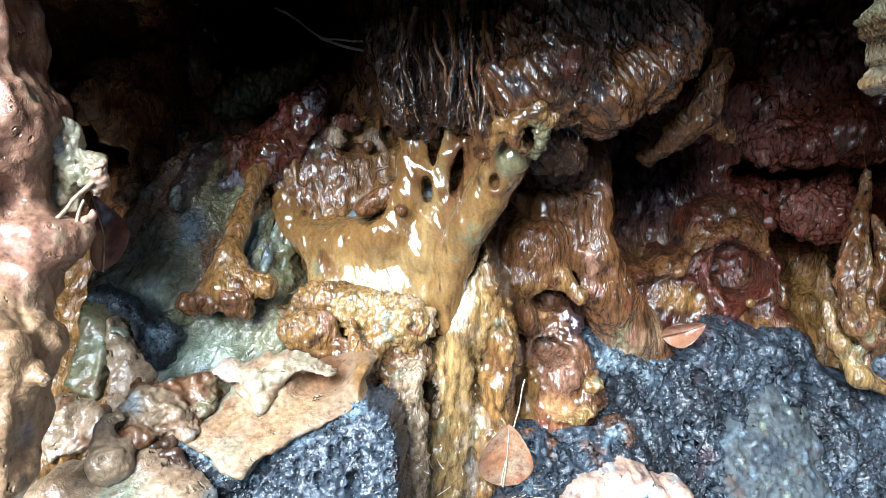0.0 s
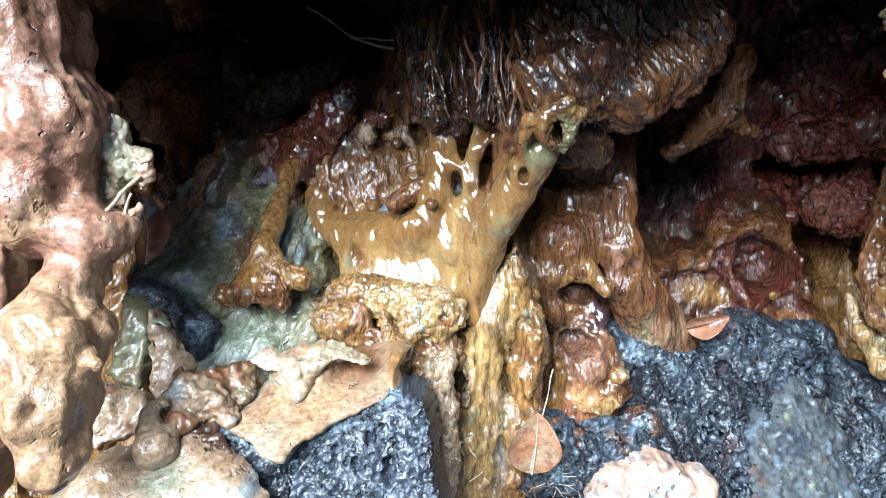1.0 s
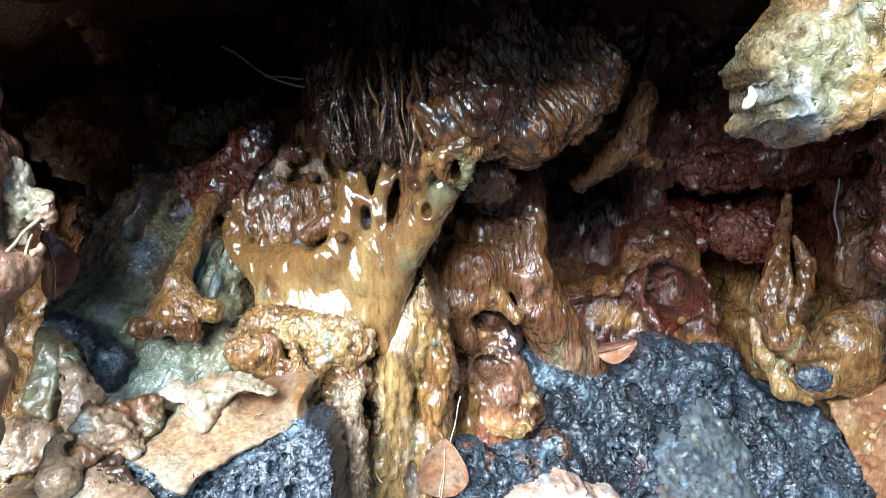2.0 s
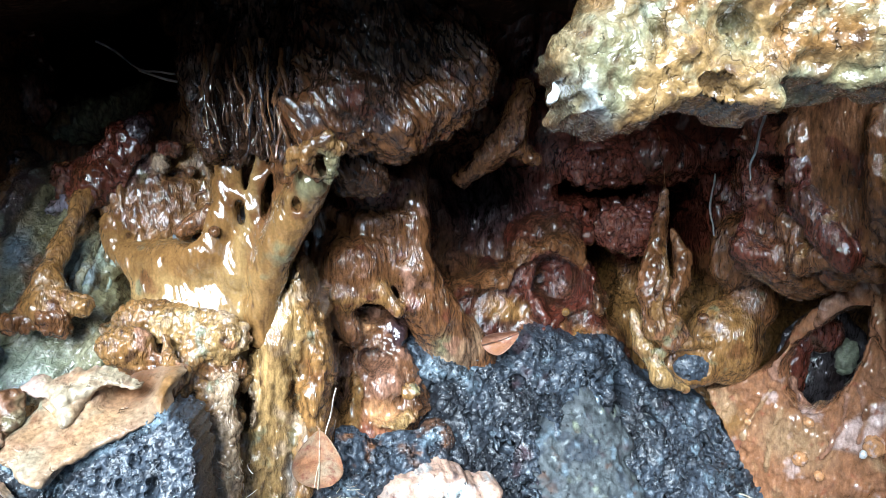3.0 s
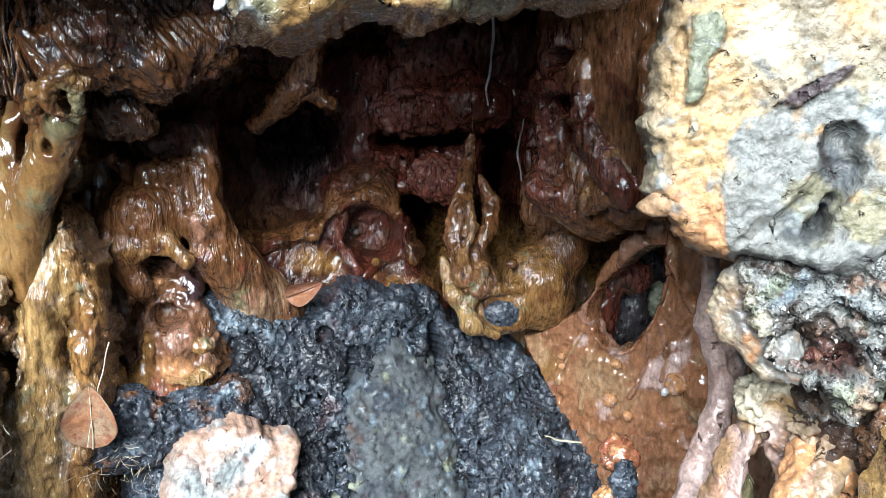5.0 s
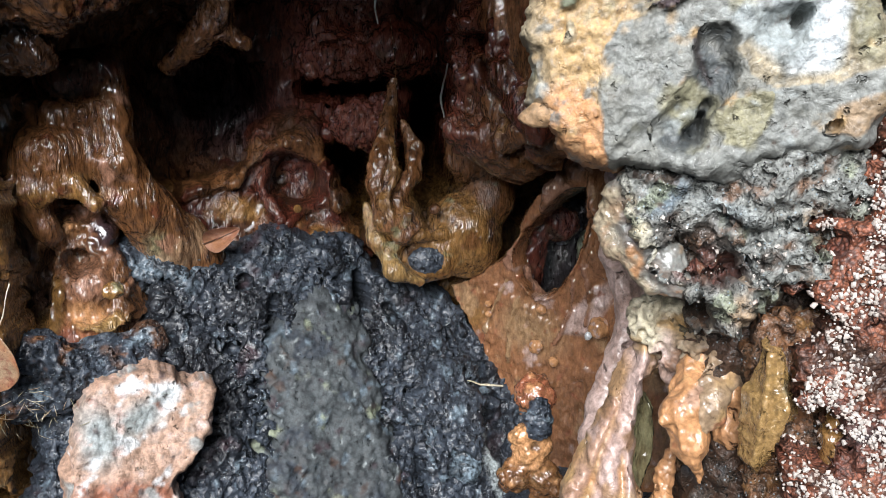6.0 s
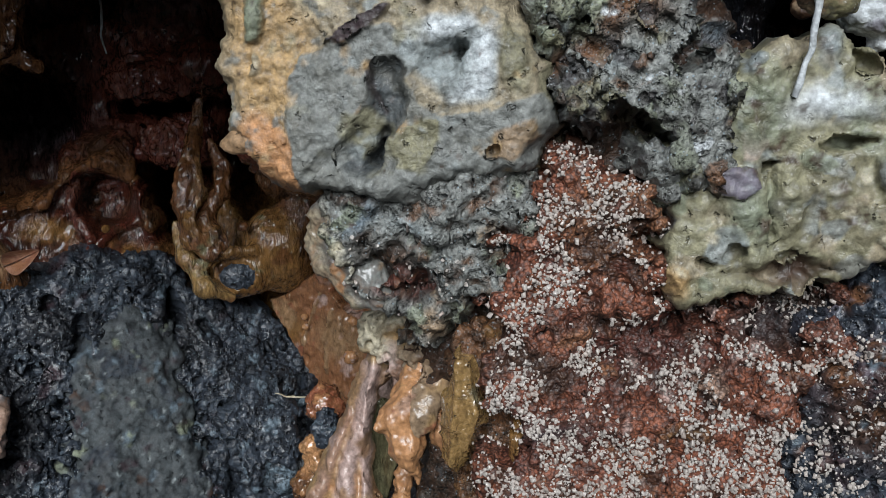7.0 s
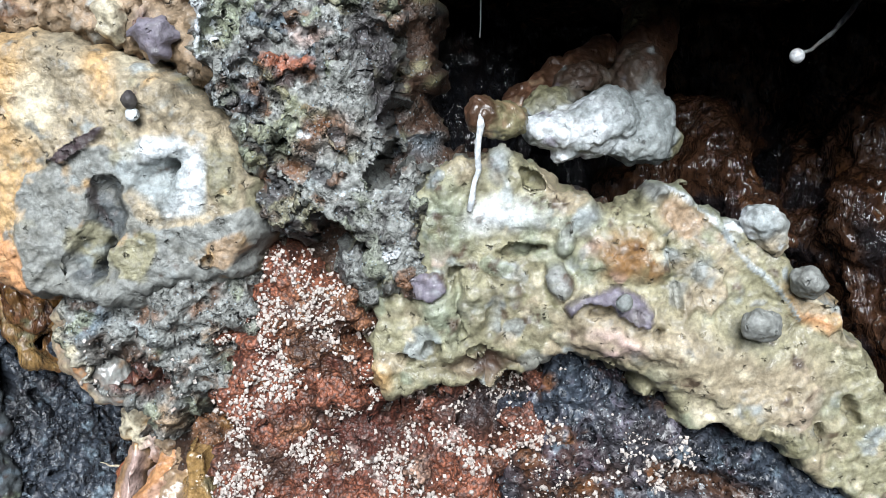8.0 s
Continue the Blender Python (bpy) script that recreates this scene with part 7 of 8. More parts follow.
# the sunk groove is toned dark too, adding to its shade
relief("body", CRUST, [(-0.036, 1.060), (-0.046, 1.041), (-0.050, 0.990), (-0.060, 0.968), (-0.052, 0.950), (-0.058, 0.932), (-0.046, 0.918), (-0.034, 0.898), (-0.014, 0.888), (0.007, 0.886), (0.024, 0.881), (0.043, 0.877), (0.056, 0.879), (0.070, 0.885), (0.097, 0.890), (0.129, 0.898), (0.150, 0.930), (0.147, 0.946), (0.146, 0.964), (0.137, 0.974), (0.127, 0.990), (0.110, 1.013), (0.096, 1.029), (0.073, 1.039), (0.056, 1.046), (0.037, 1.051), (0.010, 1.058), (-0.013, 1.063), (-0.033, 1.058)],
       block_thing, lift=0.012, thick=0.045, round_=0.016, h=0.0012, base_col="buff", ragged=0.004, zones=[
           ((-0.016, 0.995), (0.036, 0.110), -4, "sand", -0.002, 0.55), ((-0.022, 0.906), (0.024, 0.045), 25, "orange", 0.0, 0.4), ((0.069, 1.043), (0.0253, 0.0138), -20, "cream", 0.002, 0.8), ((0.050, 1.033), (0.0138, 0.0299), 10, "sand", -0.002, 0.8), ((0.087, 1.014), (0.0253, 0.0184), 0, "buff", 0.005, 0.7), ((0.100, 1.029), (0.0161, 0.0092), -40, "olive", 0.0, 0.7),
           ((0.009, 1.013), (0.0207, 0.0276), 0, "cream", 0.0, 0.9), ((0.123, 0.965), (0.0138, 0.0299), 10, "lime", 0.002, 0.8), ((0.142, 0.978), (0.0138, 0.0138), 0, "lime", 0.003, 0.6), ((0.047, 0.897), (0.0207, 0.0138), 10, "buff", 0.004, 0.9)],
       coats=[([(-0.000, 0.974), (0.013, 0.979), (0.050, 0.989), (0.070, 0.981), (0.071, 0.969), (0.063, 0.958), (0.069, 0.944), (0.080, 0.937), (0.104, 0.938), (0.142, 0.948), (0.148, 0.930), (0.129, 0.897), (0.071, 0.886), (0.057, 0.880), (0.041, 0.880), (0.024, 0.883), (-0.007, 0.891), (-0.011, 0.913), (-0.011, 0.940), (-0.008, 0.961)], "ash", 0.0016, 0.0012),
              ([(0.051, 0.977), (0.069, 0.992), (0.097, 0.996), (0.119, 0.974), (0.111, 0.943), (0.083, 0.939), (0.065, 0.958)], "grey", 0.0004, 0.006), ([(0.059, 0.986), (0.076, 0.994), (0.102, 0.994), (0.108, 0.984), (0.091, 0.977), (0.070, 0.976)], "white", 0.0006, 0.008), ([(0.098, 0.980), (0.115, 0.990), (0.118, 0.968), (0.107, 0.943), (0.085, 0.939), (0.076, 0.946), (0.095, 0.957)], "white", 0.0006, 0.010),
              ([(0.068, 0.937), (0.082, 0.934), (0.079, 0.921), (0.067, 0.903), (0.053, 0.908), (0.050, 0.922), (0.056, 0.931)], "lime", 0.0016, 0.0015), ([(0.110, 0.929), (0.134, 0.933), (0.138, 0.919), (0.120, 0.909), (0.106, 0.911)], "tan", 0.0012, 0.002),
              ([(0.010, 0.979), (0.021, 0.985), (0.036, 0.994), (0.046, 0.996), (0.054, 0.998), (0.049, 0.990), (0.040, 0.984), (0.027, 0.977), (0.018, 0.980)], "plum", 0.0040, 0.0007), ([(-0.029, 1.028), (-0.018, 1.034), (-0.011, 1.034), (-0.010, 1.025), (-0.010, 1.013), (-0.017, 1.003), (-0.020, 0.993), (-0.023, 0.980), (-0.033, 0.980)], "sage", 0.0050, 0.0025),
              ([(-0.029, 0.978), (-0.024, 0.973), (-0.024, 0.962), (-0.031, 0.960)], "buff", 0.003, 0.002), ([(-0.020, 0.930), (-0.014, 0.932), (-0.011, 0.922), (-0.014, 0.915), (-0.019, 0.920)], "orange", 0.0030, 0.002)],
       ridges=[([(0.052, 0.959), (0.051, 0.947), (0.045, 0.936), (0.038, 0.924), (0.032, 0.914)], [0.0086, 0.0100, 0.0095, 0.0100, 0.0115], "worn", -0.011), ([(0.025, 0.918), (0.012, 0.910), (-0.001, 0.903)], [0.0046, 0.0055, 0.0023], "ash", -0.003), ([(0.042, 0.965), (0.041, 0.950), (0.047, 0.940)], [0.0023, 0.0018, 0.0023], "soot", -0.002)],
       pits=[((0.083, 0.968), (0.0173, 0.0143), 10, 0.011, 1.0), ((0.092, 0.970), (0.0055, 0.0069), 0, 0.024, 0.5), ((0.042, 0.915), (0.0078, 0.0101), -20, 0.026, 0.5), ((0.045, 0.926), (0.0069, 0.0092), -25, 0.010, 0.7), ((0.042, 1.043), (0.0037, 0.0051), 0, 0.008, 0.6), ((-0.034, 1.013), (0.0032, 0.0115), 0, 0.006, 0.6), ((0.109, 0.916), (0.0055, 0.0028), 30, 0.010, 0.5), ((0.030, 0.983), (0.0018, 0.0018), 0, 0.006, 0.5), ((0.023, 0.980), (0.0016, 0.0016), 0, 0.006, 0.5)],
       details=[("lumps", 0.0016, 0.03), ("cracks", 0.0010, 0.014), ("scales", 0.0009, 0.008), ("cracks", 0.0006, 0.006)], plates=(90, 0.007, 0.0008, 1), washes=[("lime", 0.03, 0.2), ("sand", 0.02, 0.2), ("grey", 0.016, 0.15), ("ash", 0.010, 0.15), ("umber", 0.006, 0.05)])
sculpt("spur", CRUST, tube([(0.456, 0.416, 0.926), (0.446, 0.420, 0.923), (0.439, 0.425, 0.922)], [0.009, 0.0045, 0.0012], "peach"), block_thing, h=0.0013, details=[("lumps", 0.001, 0.008)])
sculpt("pebble", CRUST, [ell((0.549, 0.349, 1.013), (0.0048, 0.004, 0.0056), (0, 20, 0), "soot")], block_thing, h=0.0010, details=[("lumps", 0.001, 0.006)])
sculpt("pebble", CRUST, [ball((0.550, 0.351, 1.005), 0.0040, "white")], block_thing, h=0.0010, details=[("lumps", 0.001, 0.006)])

topcrust = thing("rose_crust", (0.55, 0.38, 1.03), "rose and grey peeling crust above the pitted block", "rock crust")
relief("body", CRUST, [(-0.048, 1.060), (0.034, 1.050), (0.102, 1.025), (0.132, 1.010), (0.140, 1.108), (-0.038, 1.132)], topcrust, lift=-0.006, thick=0.03, round_=0.02, h=0.002, base_col="tan",
       zones=[((0.080, 1.056), (0.0144, 0.018), 0, "mauve", 0.008, 0.4), ((0.113, 1.064), (0.0108, 0.0252), 10, "white", 0.010, 0.6), ((0.054, 1.067), (0.0108, 0.0216), 20, "cream", 0.006, 0.6)], details=CRUMBLE, washes=[("brown", 0.015, 0.35), ("grey", 0.02, 0.4)])
for at, size, turn, tone in (((0.082, 1.053), (0.01368, 0.01584), 0.2, "mauve"), ((0.113, 1.067), (0.00936, 0.0252), -0.3, "white"), ((0.057, 1.064), (0.00936, 0.0144), 0.5, "cream")):
    relief("flake", CRUST, [(at[0] + size[0] * math.cos(a + turn) * (1 + 0.25 * math.sin(3 * a)), at[1] + size[1] * math.sin(a + turn)) for a in [k * 0.628 for k in range(10)]], topcrust, lift=0.006, thick=0.01, round_=0.005, h=0.0015, base_col=tone, ragged=0.008, details=[("lumps", 0.003, 0.014), ("cracks", 0.0012, 0.008)], washes=[("brown", 0.01, 0.25)])

neck = thing("crusted_neck", (0.543, 0.380, 0.799), "grey-brown crumbly crust under the pitted block", "rock")
neck_body = relief("body", CRUMBLY, [(-0.001, 0.886), (0.000, 0.861), (0.018, 0.829), (0.030, 0.824), (0.046, 0.818), (0.050, 0.793), (0.064, 0.782), (0.083, 0.807), (0.104, 0.818), (0.119, 0.828), (0.120, 0.860), (0.131, 0.883), (0.128, 0.910), (0.078, 0.912)],
       neck, lift=0.002, thick=0.04, round_=0.012, ragged=0.010, h=0.0015, base_col="ash", zones=[
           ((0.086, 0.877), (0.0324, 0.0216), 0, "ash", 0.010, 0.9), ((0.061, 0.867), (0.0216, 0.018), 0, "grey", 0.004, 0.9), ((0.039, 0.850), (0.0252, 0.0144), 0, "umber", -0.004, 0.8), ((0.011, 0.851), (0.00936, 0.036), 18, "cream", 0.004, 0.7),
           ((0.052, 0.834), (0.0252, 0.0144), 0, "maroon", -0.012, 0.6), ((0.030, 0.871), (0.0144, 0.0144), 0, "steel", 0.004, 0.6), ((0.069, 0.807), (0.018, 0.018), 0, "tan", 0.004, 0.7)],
       pits=[((0.032, 0.843), (0.0108, 0.018), 0, 0.02, 0.5), ((0.056, 0.832), (0.018, 0.00792), 5, 0.02, 0.5), ((0.109, 0.856), (0.0072, 0.01008), 0, 0.015, 0.5)],
       details=[("lumps", 0.005, 0.025), ("folds", 0.004, 0.010), ("cracks", 0.0016, 0.008), ("vents", 0.0025, 0.008)], plates=(30, 0.012, 0.003, 4), washes=[("brown", 0.014, 0.3), ("sage", 0.02, 0.3), ("tan", 0.02, 0.25), ("umber", 0.008, 0.3)])

sculpt("rim", DAMP, [*tube([(0.492, 0.418, 0.878), (0.492, 0.427, 0.857), (0.498, 0.420, 0.844), (0.508, 0.413, 0.835), (0.515, 0.406, 0.821)], [0.006, 0.005, 0.006, 0.007, 0.005], "buff"), *tube([(0.505, 0.414, 0.881), (0.505, 0.423, 0.860), (0.511, 0.416, 0.847), (0.521, 0.409, 0.838), (0.528, 0.402, 0.824)], [0.011, 0.012, 0.012, 0.012, 0.010], "ash")], neck, h=0.0013, k=0.006, details=[("lumps", 0.0012, 0.02), ("rolls", 0.0010, 0.007), ("cracks", 0.0008, 0.008)], base_col="cream", washes=[("orange", 0.012, 0.3), ("tan", 0.01, 0.25)], label="cream rolled rim of the crust")

RED_AT = [(0.131, 0.906), (0.153, 0.919), (0.184, 0.902), (0.203, 0.875), (0.202, 0.842), (0.214, 0.812), (0.275, 0.826), (0.317, 0.814), (0.302, 0.788), (0.273, 0.763), (0.284, 0.670), (0.205, 0.588), (0.100, 0.629), (0.104, 0.757), (0.104, 0.811), (0.108, 0.848)]
granular = thing("red_granular_rock", (0.650, 0.340, 0.708), "red granular rock face speckled with white crystals", "rock")
# the deepest sunk zone paints in the shade of a black hole
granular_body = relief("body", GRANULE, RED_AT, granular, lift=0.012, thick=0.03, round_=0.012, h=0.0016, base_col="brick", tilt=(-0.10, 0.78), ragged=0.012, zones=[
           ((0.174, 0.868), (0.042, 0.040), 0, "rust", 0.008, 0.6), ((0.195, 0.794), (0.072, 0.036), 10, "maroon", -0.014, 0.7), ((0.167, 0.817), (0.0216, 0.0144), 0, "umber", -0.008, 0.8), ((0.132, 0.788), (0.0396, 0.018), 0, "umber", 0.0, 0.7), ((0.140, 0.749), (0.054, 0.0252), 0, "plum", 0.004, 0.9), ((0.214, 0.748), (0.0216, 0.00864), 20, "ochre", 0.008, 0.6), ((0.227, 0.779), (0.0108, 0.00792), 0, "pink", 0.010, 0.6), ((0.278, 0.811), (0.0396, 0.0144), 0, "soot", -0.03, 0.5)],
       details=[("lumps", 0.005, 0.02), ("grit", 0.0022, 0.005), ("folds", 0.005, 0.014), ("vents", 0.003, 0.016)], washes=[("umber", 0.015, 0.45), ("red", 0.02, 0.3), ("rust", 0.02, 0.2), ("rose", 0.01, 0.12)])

upperwall = thing("dark_crust_wall", (0.660, 0.340, 0.938), "dark grey-green crumbly lava wall", "rock")
# the zones that sink into this wall are toned darker
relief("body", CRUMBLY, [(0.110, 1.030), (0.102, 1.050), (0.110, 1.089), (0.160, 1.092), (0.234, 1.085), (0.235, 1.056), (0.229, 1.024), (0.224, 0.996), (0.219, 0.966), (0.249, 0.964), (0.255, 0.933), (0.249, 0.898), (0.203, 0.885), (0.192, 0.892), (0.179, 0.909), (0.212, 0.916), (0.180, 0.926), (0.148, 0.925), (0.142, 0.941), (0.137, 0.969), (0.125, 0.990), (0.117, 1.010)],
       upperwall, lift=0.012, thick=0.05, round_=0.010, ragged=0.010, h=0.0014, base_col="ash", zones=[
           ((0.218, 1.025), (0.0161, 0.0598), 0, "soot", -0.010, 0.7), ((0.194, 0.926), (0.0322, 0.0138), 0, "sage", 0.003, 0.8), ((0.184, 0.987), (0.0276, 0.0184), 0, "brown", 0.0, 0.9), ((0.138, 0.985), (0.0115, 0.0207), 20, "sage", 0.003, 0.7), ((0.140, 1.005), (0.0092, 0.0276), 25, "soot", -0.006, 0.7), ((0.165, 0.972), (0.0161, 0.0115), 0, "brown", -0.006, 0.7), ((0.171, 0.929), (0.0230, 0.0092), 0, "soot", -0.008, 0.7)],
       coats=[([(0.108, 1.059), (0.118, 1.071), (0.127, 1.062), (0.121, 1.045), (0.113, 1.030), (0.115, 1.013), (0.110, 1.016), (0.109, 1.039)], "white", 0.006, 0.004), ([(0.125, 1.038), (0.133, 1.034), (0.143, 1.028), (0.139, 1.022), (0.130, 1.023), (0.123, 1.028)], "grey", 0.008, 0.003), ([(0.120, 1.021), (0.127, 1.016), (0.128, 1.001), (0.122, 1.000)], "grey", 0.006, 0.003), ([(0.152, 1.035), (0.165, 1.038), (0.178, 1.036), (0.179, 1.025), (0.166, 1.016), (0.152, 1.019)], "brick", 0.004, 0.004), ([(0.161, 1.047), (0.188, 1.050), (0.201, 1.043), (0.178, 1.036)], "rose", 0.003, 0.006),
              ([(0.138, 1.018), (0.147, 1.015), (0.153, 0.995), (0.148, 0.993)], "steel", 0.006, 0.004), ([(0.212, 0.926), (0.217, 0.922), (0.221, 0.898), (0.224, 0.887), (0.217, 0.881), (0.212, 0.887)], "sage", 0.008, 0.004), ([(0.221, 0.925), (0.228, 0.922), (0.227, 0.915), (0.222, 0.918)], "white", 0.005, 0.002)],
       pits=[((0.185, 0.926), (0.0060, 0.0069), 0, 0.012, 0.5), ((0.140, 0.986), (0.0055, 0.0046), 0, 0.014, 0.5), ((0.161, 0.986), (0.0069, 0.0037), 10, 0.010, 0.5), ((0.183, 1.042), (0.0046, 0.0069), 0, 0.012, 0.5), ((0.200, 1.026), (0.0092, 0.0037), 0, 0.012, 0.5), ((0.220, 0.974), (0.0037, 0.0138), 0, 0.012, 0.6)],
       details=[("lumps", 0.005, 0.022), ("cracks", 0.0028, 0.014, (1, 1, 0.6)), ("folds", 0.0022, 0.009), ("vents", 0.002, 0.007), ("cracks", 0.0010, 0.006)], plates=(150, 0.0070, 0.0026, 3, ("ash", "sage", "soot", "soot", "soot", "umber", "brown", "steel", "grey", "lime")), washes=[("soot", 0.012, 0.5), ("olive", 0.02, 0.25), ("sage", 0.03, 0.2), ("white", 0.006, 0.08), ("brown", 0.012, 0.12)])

yellow = thing("yellow_crust_slab", (0.793, 0.280, 0.816), "olive yellow crusted rock slab sloping down", "rock")
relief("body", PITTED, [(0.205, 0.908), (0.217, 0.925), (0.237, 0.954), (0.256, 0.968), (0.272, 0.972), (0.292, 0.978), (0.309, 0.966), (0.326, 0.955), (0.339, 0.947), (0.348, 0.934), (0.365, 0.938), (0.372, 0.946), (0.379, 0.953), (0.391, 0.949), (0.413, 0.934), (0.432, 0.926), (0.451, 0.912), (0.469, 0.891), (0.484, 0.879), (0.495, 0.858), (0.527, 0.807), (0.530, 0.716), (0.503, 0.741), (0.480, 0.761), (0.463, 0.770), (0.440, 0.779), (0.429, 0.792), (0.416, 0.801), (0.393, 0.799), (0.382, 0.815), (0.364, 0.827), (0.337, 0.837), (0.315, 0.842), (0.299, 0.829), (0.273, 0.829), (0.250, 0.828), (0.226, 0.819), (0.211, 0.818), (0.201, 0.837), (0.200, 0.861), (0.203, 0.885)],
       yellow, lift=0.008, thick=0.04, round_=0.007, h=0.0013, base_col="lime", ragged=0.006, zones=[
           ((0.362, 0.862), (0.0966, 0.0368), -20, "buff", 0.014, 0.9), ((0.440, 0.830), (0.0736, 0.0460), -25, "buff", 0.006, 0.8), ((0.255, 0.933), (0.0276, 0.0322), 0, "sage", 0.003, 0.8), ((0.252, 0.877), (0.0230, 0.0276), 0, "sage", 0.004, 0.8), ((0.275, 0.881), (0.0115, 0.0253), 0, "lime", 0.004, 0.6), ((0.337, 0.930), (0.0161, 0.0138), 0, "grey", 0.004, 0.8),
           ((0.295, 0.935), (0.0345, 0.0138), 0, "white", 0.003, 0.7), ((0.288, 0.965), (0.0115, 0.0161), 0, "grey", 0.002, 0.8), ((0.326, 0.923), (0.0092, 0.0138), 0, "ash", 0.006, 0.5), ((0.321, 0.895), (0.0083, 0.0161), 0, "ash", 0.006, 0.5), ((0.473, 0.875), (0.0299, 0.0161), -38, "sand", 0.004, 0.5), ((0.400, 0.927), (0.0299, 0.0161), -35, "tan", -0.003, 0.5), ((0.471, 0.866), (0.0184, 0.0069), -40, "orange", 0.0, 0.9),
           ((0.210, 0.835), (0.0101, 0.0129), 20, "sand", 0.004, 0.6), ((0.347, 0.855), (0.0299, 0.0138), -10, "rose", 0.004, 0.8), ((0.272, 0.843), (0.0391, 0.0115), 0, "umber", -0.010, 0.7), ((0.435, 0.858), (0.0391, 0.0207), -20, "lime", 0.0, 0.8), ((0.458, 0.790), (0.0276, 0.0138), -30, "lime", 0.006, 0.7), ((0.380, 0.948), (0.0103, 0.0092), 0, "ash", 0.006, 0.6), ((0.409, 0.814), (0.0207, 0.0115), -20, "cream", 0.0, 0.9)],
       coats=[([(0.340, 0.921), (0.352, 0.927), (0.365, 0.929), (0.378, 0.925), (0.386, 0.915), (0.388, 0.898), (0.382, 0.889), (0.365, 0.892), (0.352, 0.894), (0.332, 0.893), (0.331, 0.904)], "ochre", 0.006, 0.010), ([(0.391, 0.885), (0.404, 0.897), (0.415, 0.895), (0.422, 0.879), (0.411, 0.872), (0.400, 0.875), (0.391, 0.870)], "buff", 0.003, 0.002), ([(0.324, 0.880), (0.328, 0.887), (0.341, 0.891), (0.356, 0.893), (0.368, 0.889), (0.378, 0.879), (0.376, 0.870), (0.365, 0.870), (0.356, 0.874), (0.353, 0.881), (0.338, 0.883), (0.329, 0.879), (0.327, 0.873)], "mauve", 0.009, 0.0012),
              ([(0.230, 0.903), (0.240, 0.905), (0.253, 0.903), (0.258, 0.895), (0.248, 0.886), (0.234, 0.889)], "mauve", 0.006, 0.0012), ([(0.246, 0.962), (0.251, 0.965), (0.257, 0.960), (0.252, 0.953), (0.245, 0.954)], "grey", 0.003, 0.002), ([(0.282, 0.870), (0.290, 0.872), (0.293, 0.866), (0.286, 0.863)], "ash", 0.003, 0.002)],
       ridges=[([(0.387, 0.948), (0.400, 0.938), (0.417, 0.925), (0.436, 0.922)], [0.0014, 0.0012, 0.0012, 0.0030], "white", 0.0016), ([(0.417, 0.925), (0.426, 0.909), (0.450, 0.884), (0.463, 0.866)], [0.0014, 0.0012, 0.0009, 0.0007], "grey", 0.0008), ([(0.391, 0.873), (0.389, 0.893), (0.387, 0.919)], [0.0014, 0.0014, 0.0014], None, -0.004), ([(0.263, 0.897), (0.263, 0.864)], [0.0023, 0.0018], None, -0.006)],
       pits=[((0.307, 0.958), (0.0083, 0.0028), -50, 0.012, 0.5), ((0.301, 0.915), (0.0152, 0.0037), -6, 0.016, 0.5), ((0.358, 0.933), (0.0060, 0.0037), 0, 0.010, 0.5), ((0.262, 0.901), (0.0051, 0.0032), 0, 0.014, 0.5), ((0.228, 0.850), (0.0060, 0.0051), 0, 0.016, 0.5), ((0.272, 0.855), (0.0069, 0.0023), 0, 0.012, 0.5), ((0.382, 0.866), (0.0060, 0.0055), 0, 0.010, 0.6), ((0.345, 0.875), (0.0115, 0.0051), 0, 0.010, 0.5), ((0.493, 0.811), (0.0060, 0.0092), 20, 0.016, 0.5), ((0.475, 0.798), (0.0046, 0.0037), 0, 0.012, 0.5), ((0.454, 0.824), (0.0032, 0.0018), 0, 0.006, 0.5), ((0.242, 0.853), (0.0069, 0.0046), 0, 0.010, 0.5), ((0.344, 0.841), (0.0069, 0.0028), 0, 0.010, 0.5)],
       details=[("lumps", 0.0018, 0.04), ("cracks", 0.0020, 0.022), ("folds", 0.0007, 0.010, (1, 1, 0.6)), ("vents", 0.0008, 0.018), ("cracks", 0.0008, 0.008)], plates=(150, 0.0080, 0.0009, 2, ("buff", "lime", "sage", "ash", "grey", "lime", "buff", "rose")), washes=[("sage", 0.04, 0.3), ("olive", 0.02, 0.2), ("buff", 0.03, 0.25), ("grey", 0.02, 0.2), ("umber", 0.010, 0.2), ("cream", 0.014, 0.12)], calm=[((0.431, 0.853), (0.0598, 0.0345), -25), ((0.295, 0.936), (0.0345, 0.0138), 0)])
rope("stalk", [(0.739, 0.274, 0.999), (0.738, 0.268, 0.987), (0.736, 0.270, 0.972), (0.735, 0.272, 0.957), (0.734, 0.277, 0.942)], [0.0014, 0.0026, 0.0020, 0.0016, 0.0022], "white", CRUST, yellow, wobble=0.004, seed=5, label="white mineral stalk rising from the slab")
sculpt("knob", DAMP, [ell((0.741, 0.278, 0.996), (0.009, 0.008, 0.011), col="umber"), ell((0.757, 0.281, 0.991), (0.016, 0.010, 0.012), col="olive")], yellow, h=0.0014, details=[("folds", 0.002, 0.007)], washes=[("tan", 0.01, 0.3)])
sculpt("bead", CRUST, [ell((0.798, 0.217, 0.887), (0.0052, 0.004, 0.0052), col="grey")], yellow, h=0.0010, details=[("lumps", 0.0008, 0.005)])
sculpt("boss", CRUST, [ell((0.876, 0.198, 0.868), (0.012, 0.008, 0.009), (0, 15, 0), "ash")], yellow, h=0.0014, details=[("lumps", 0.002, 0.008)])
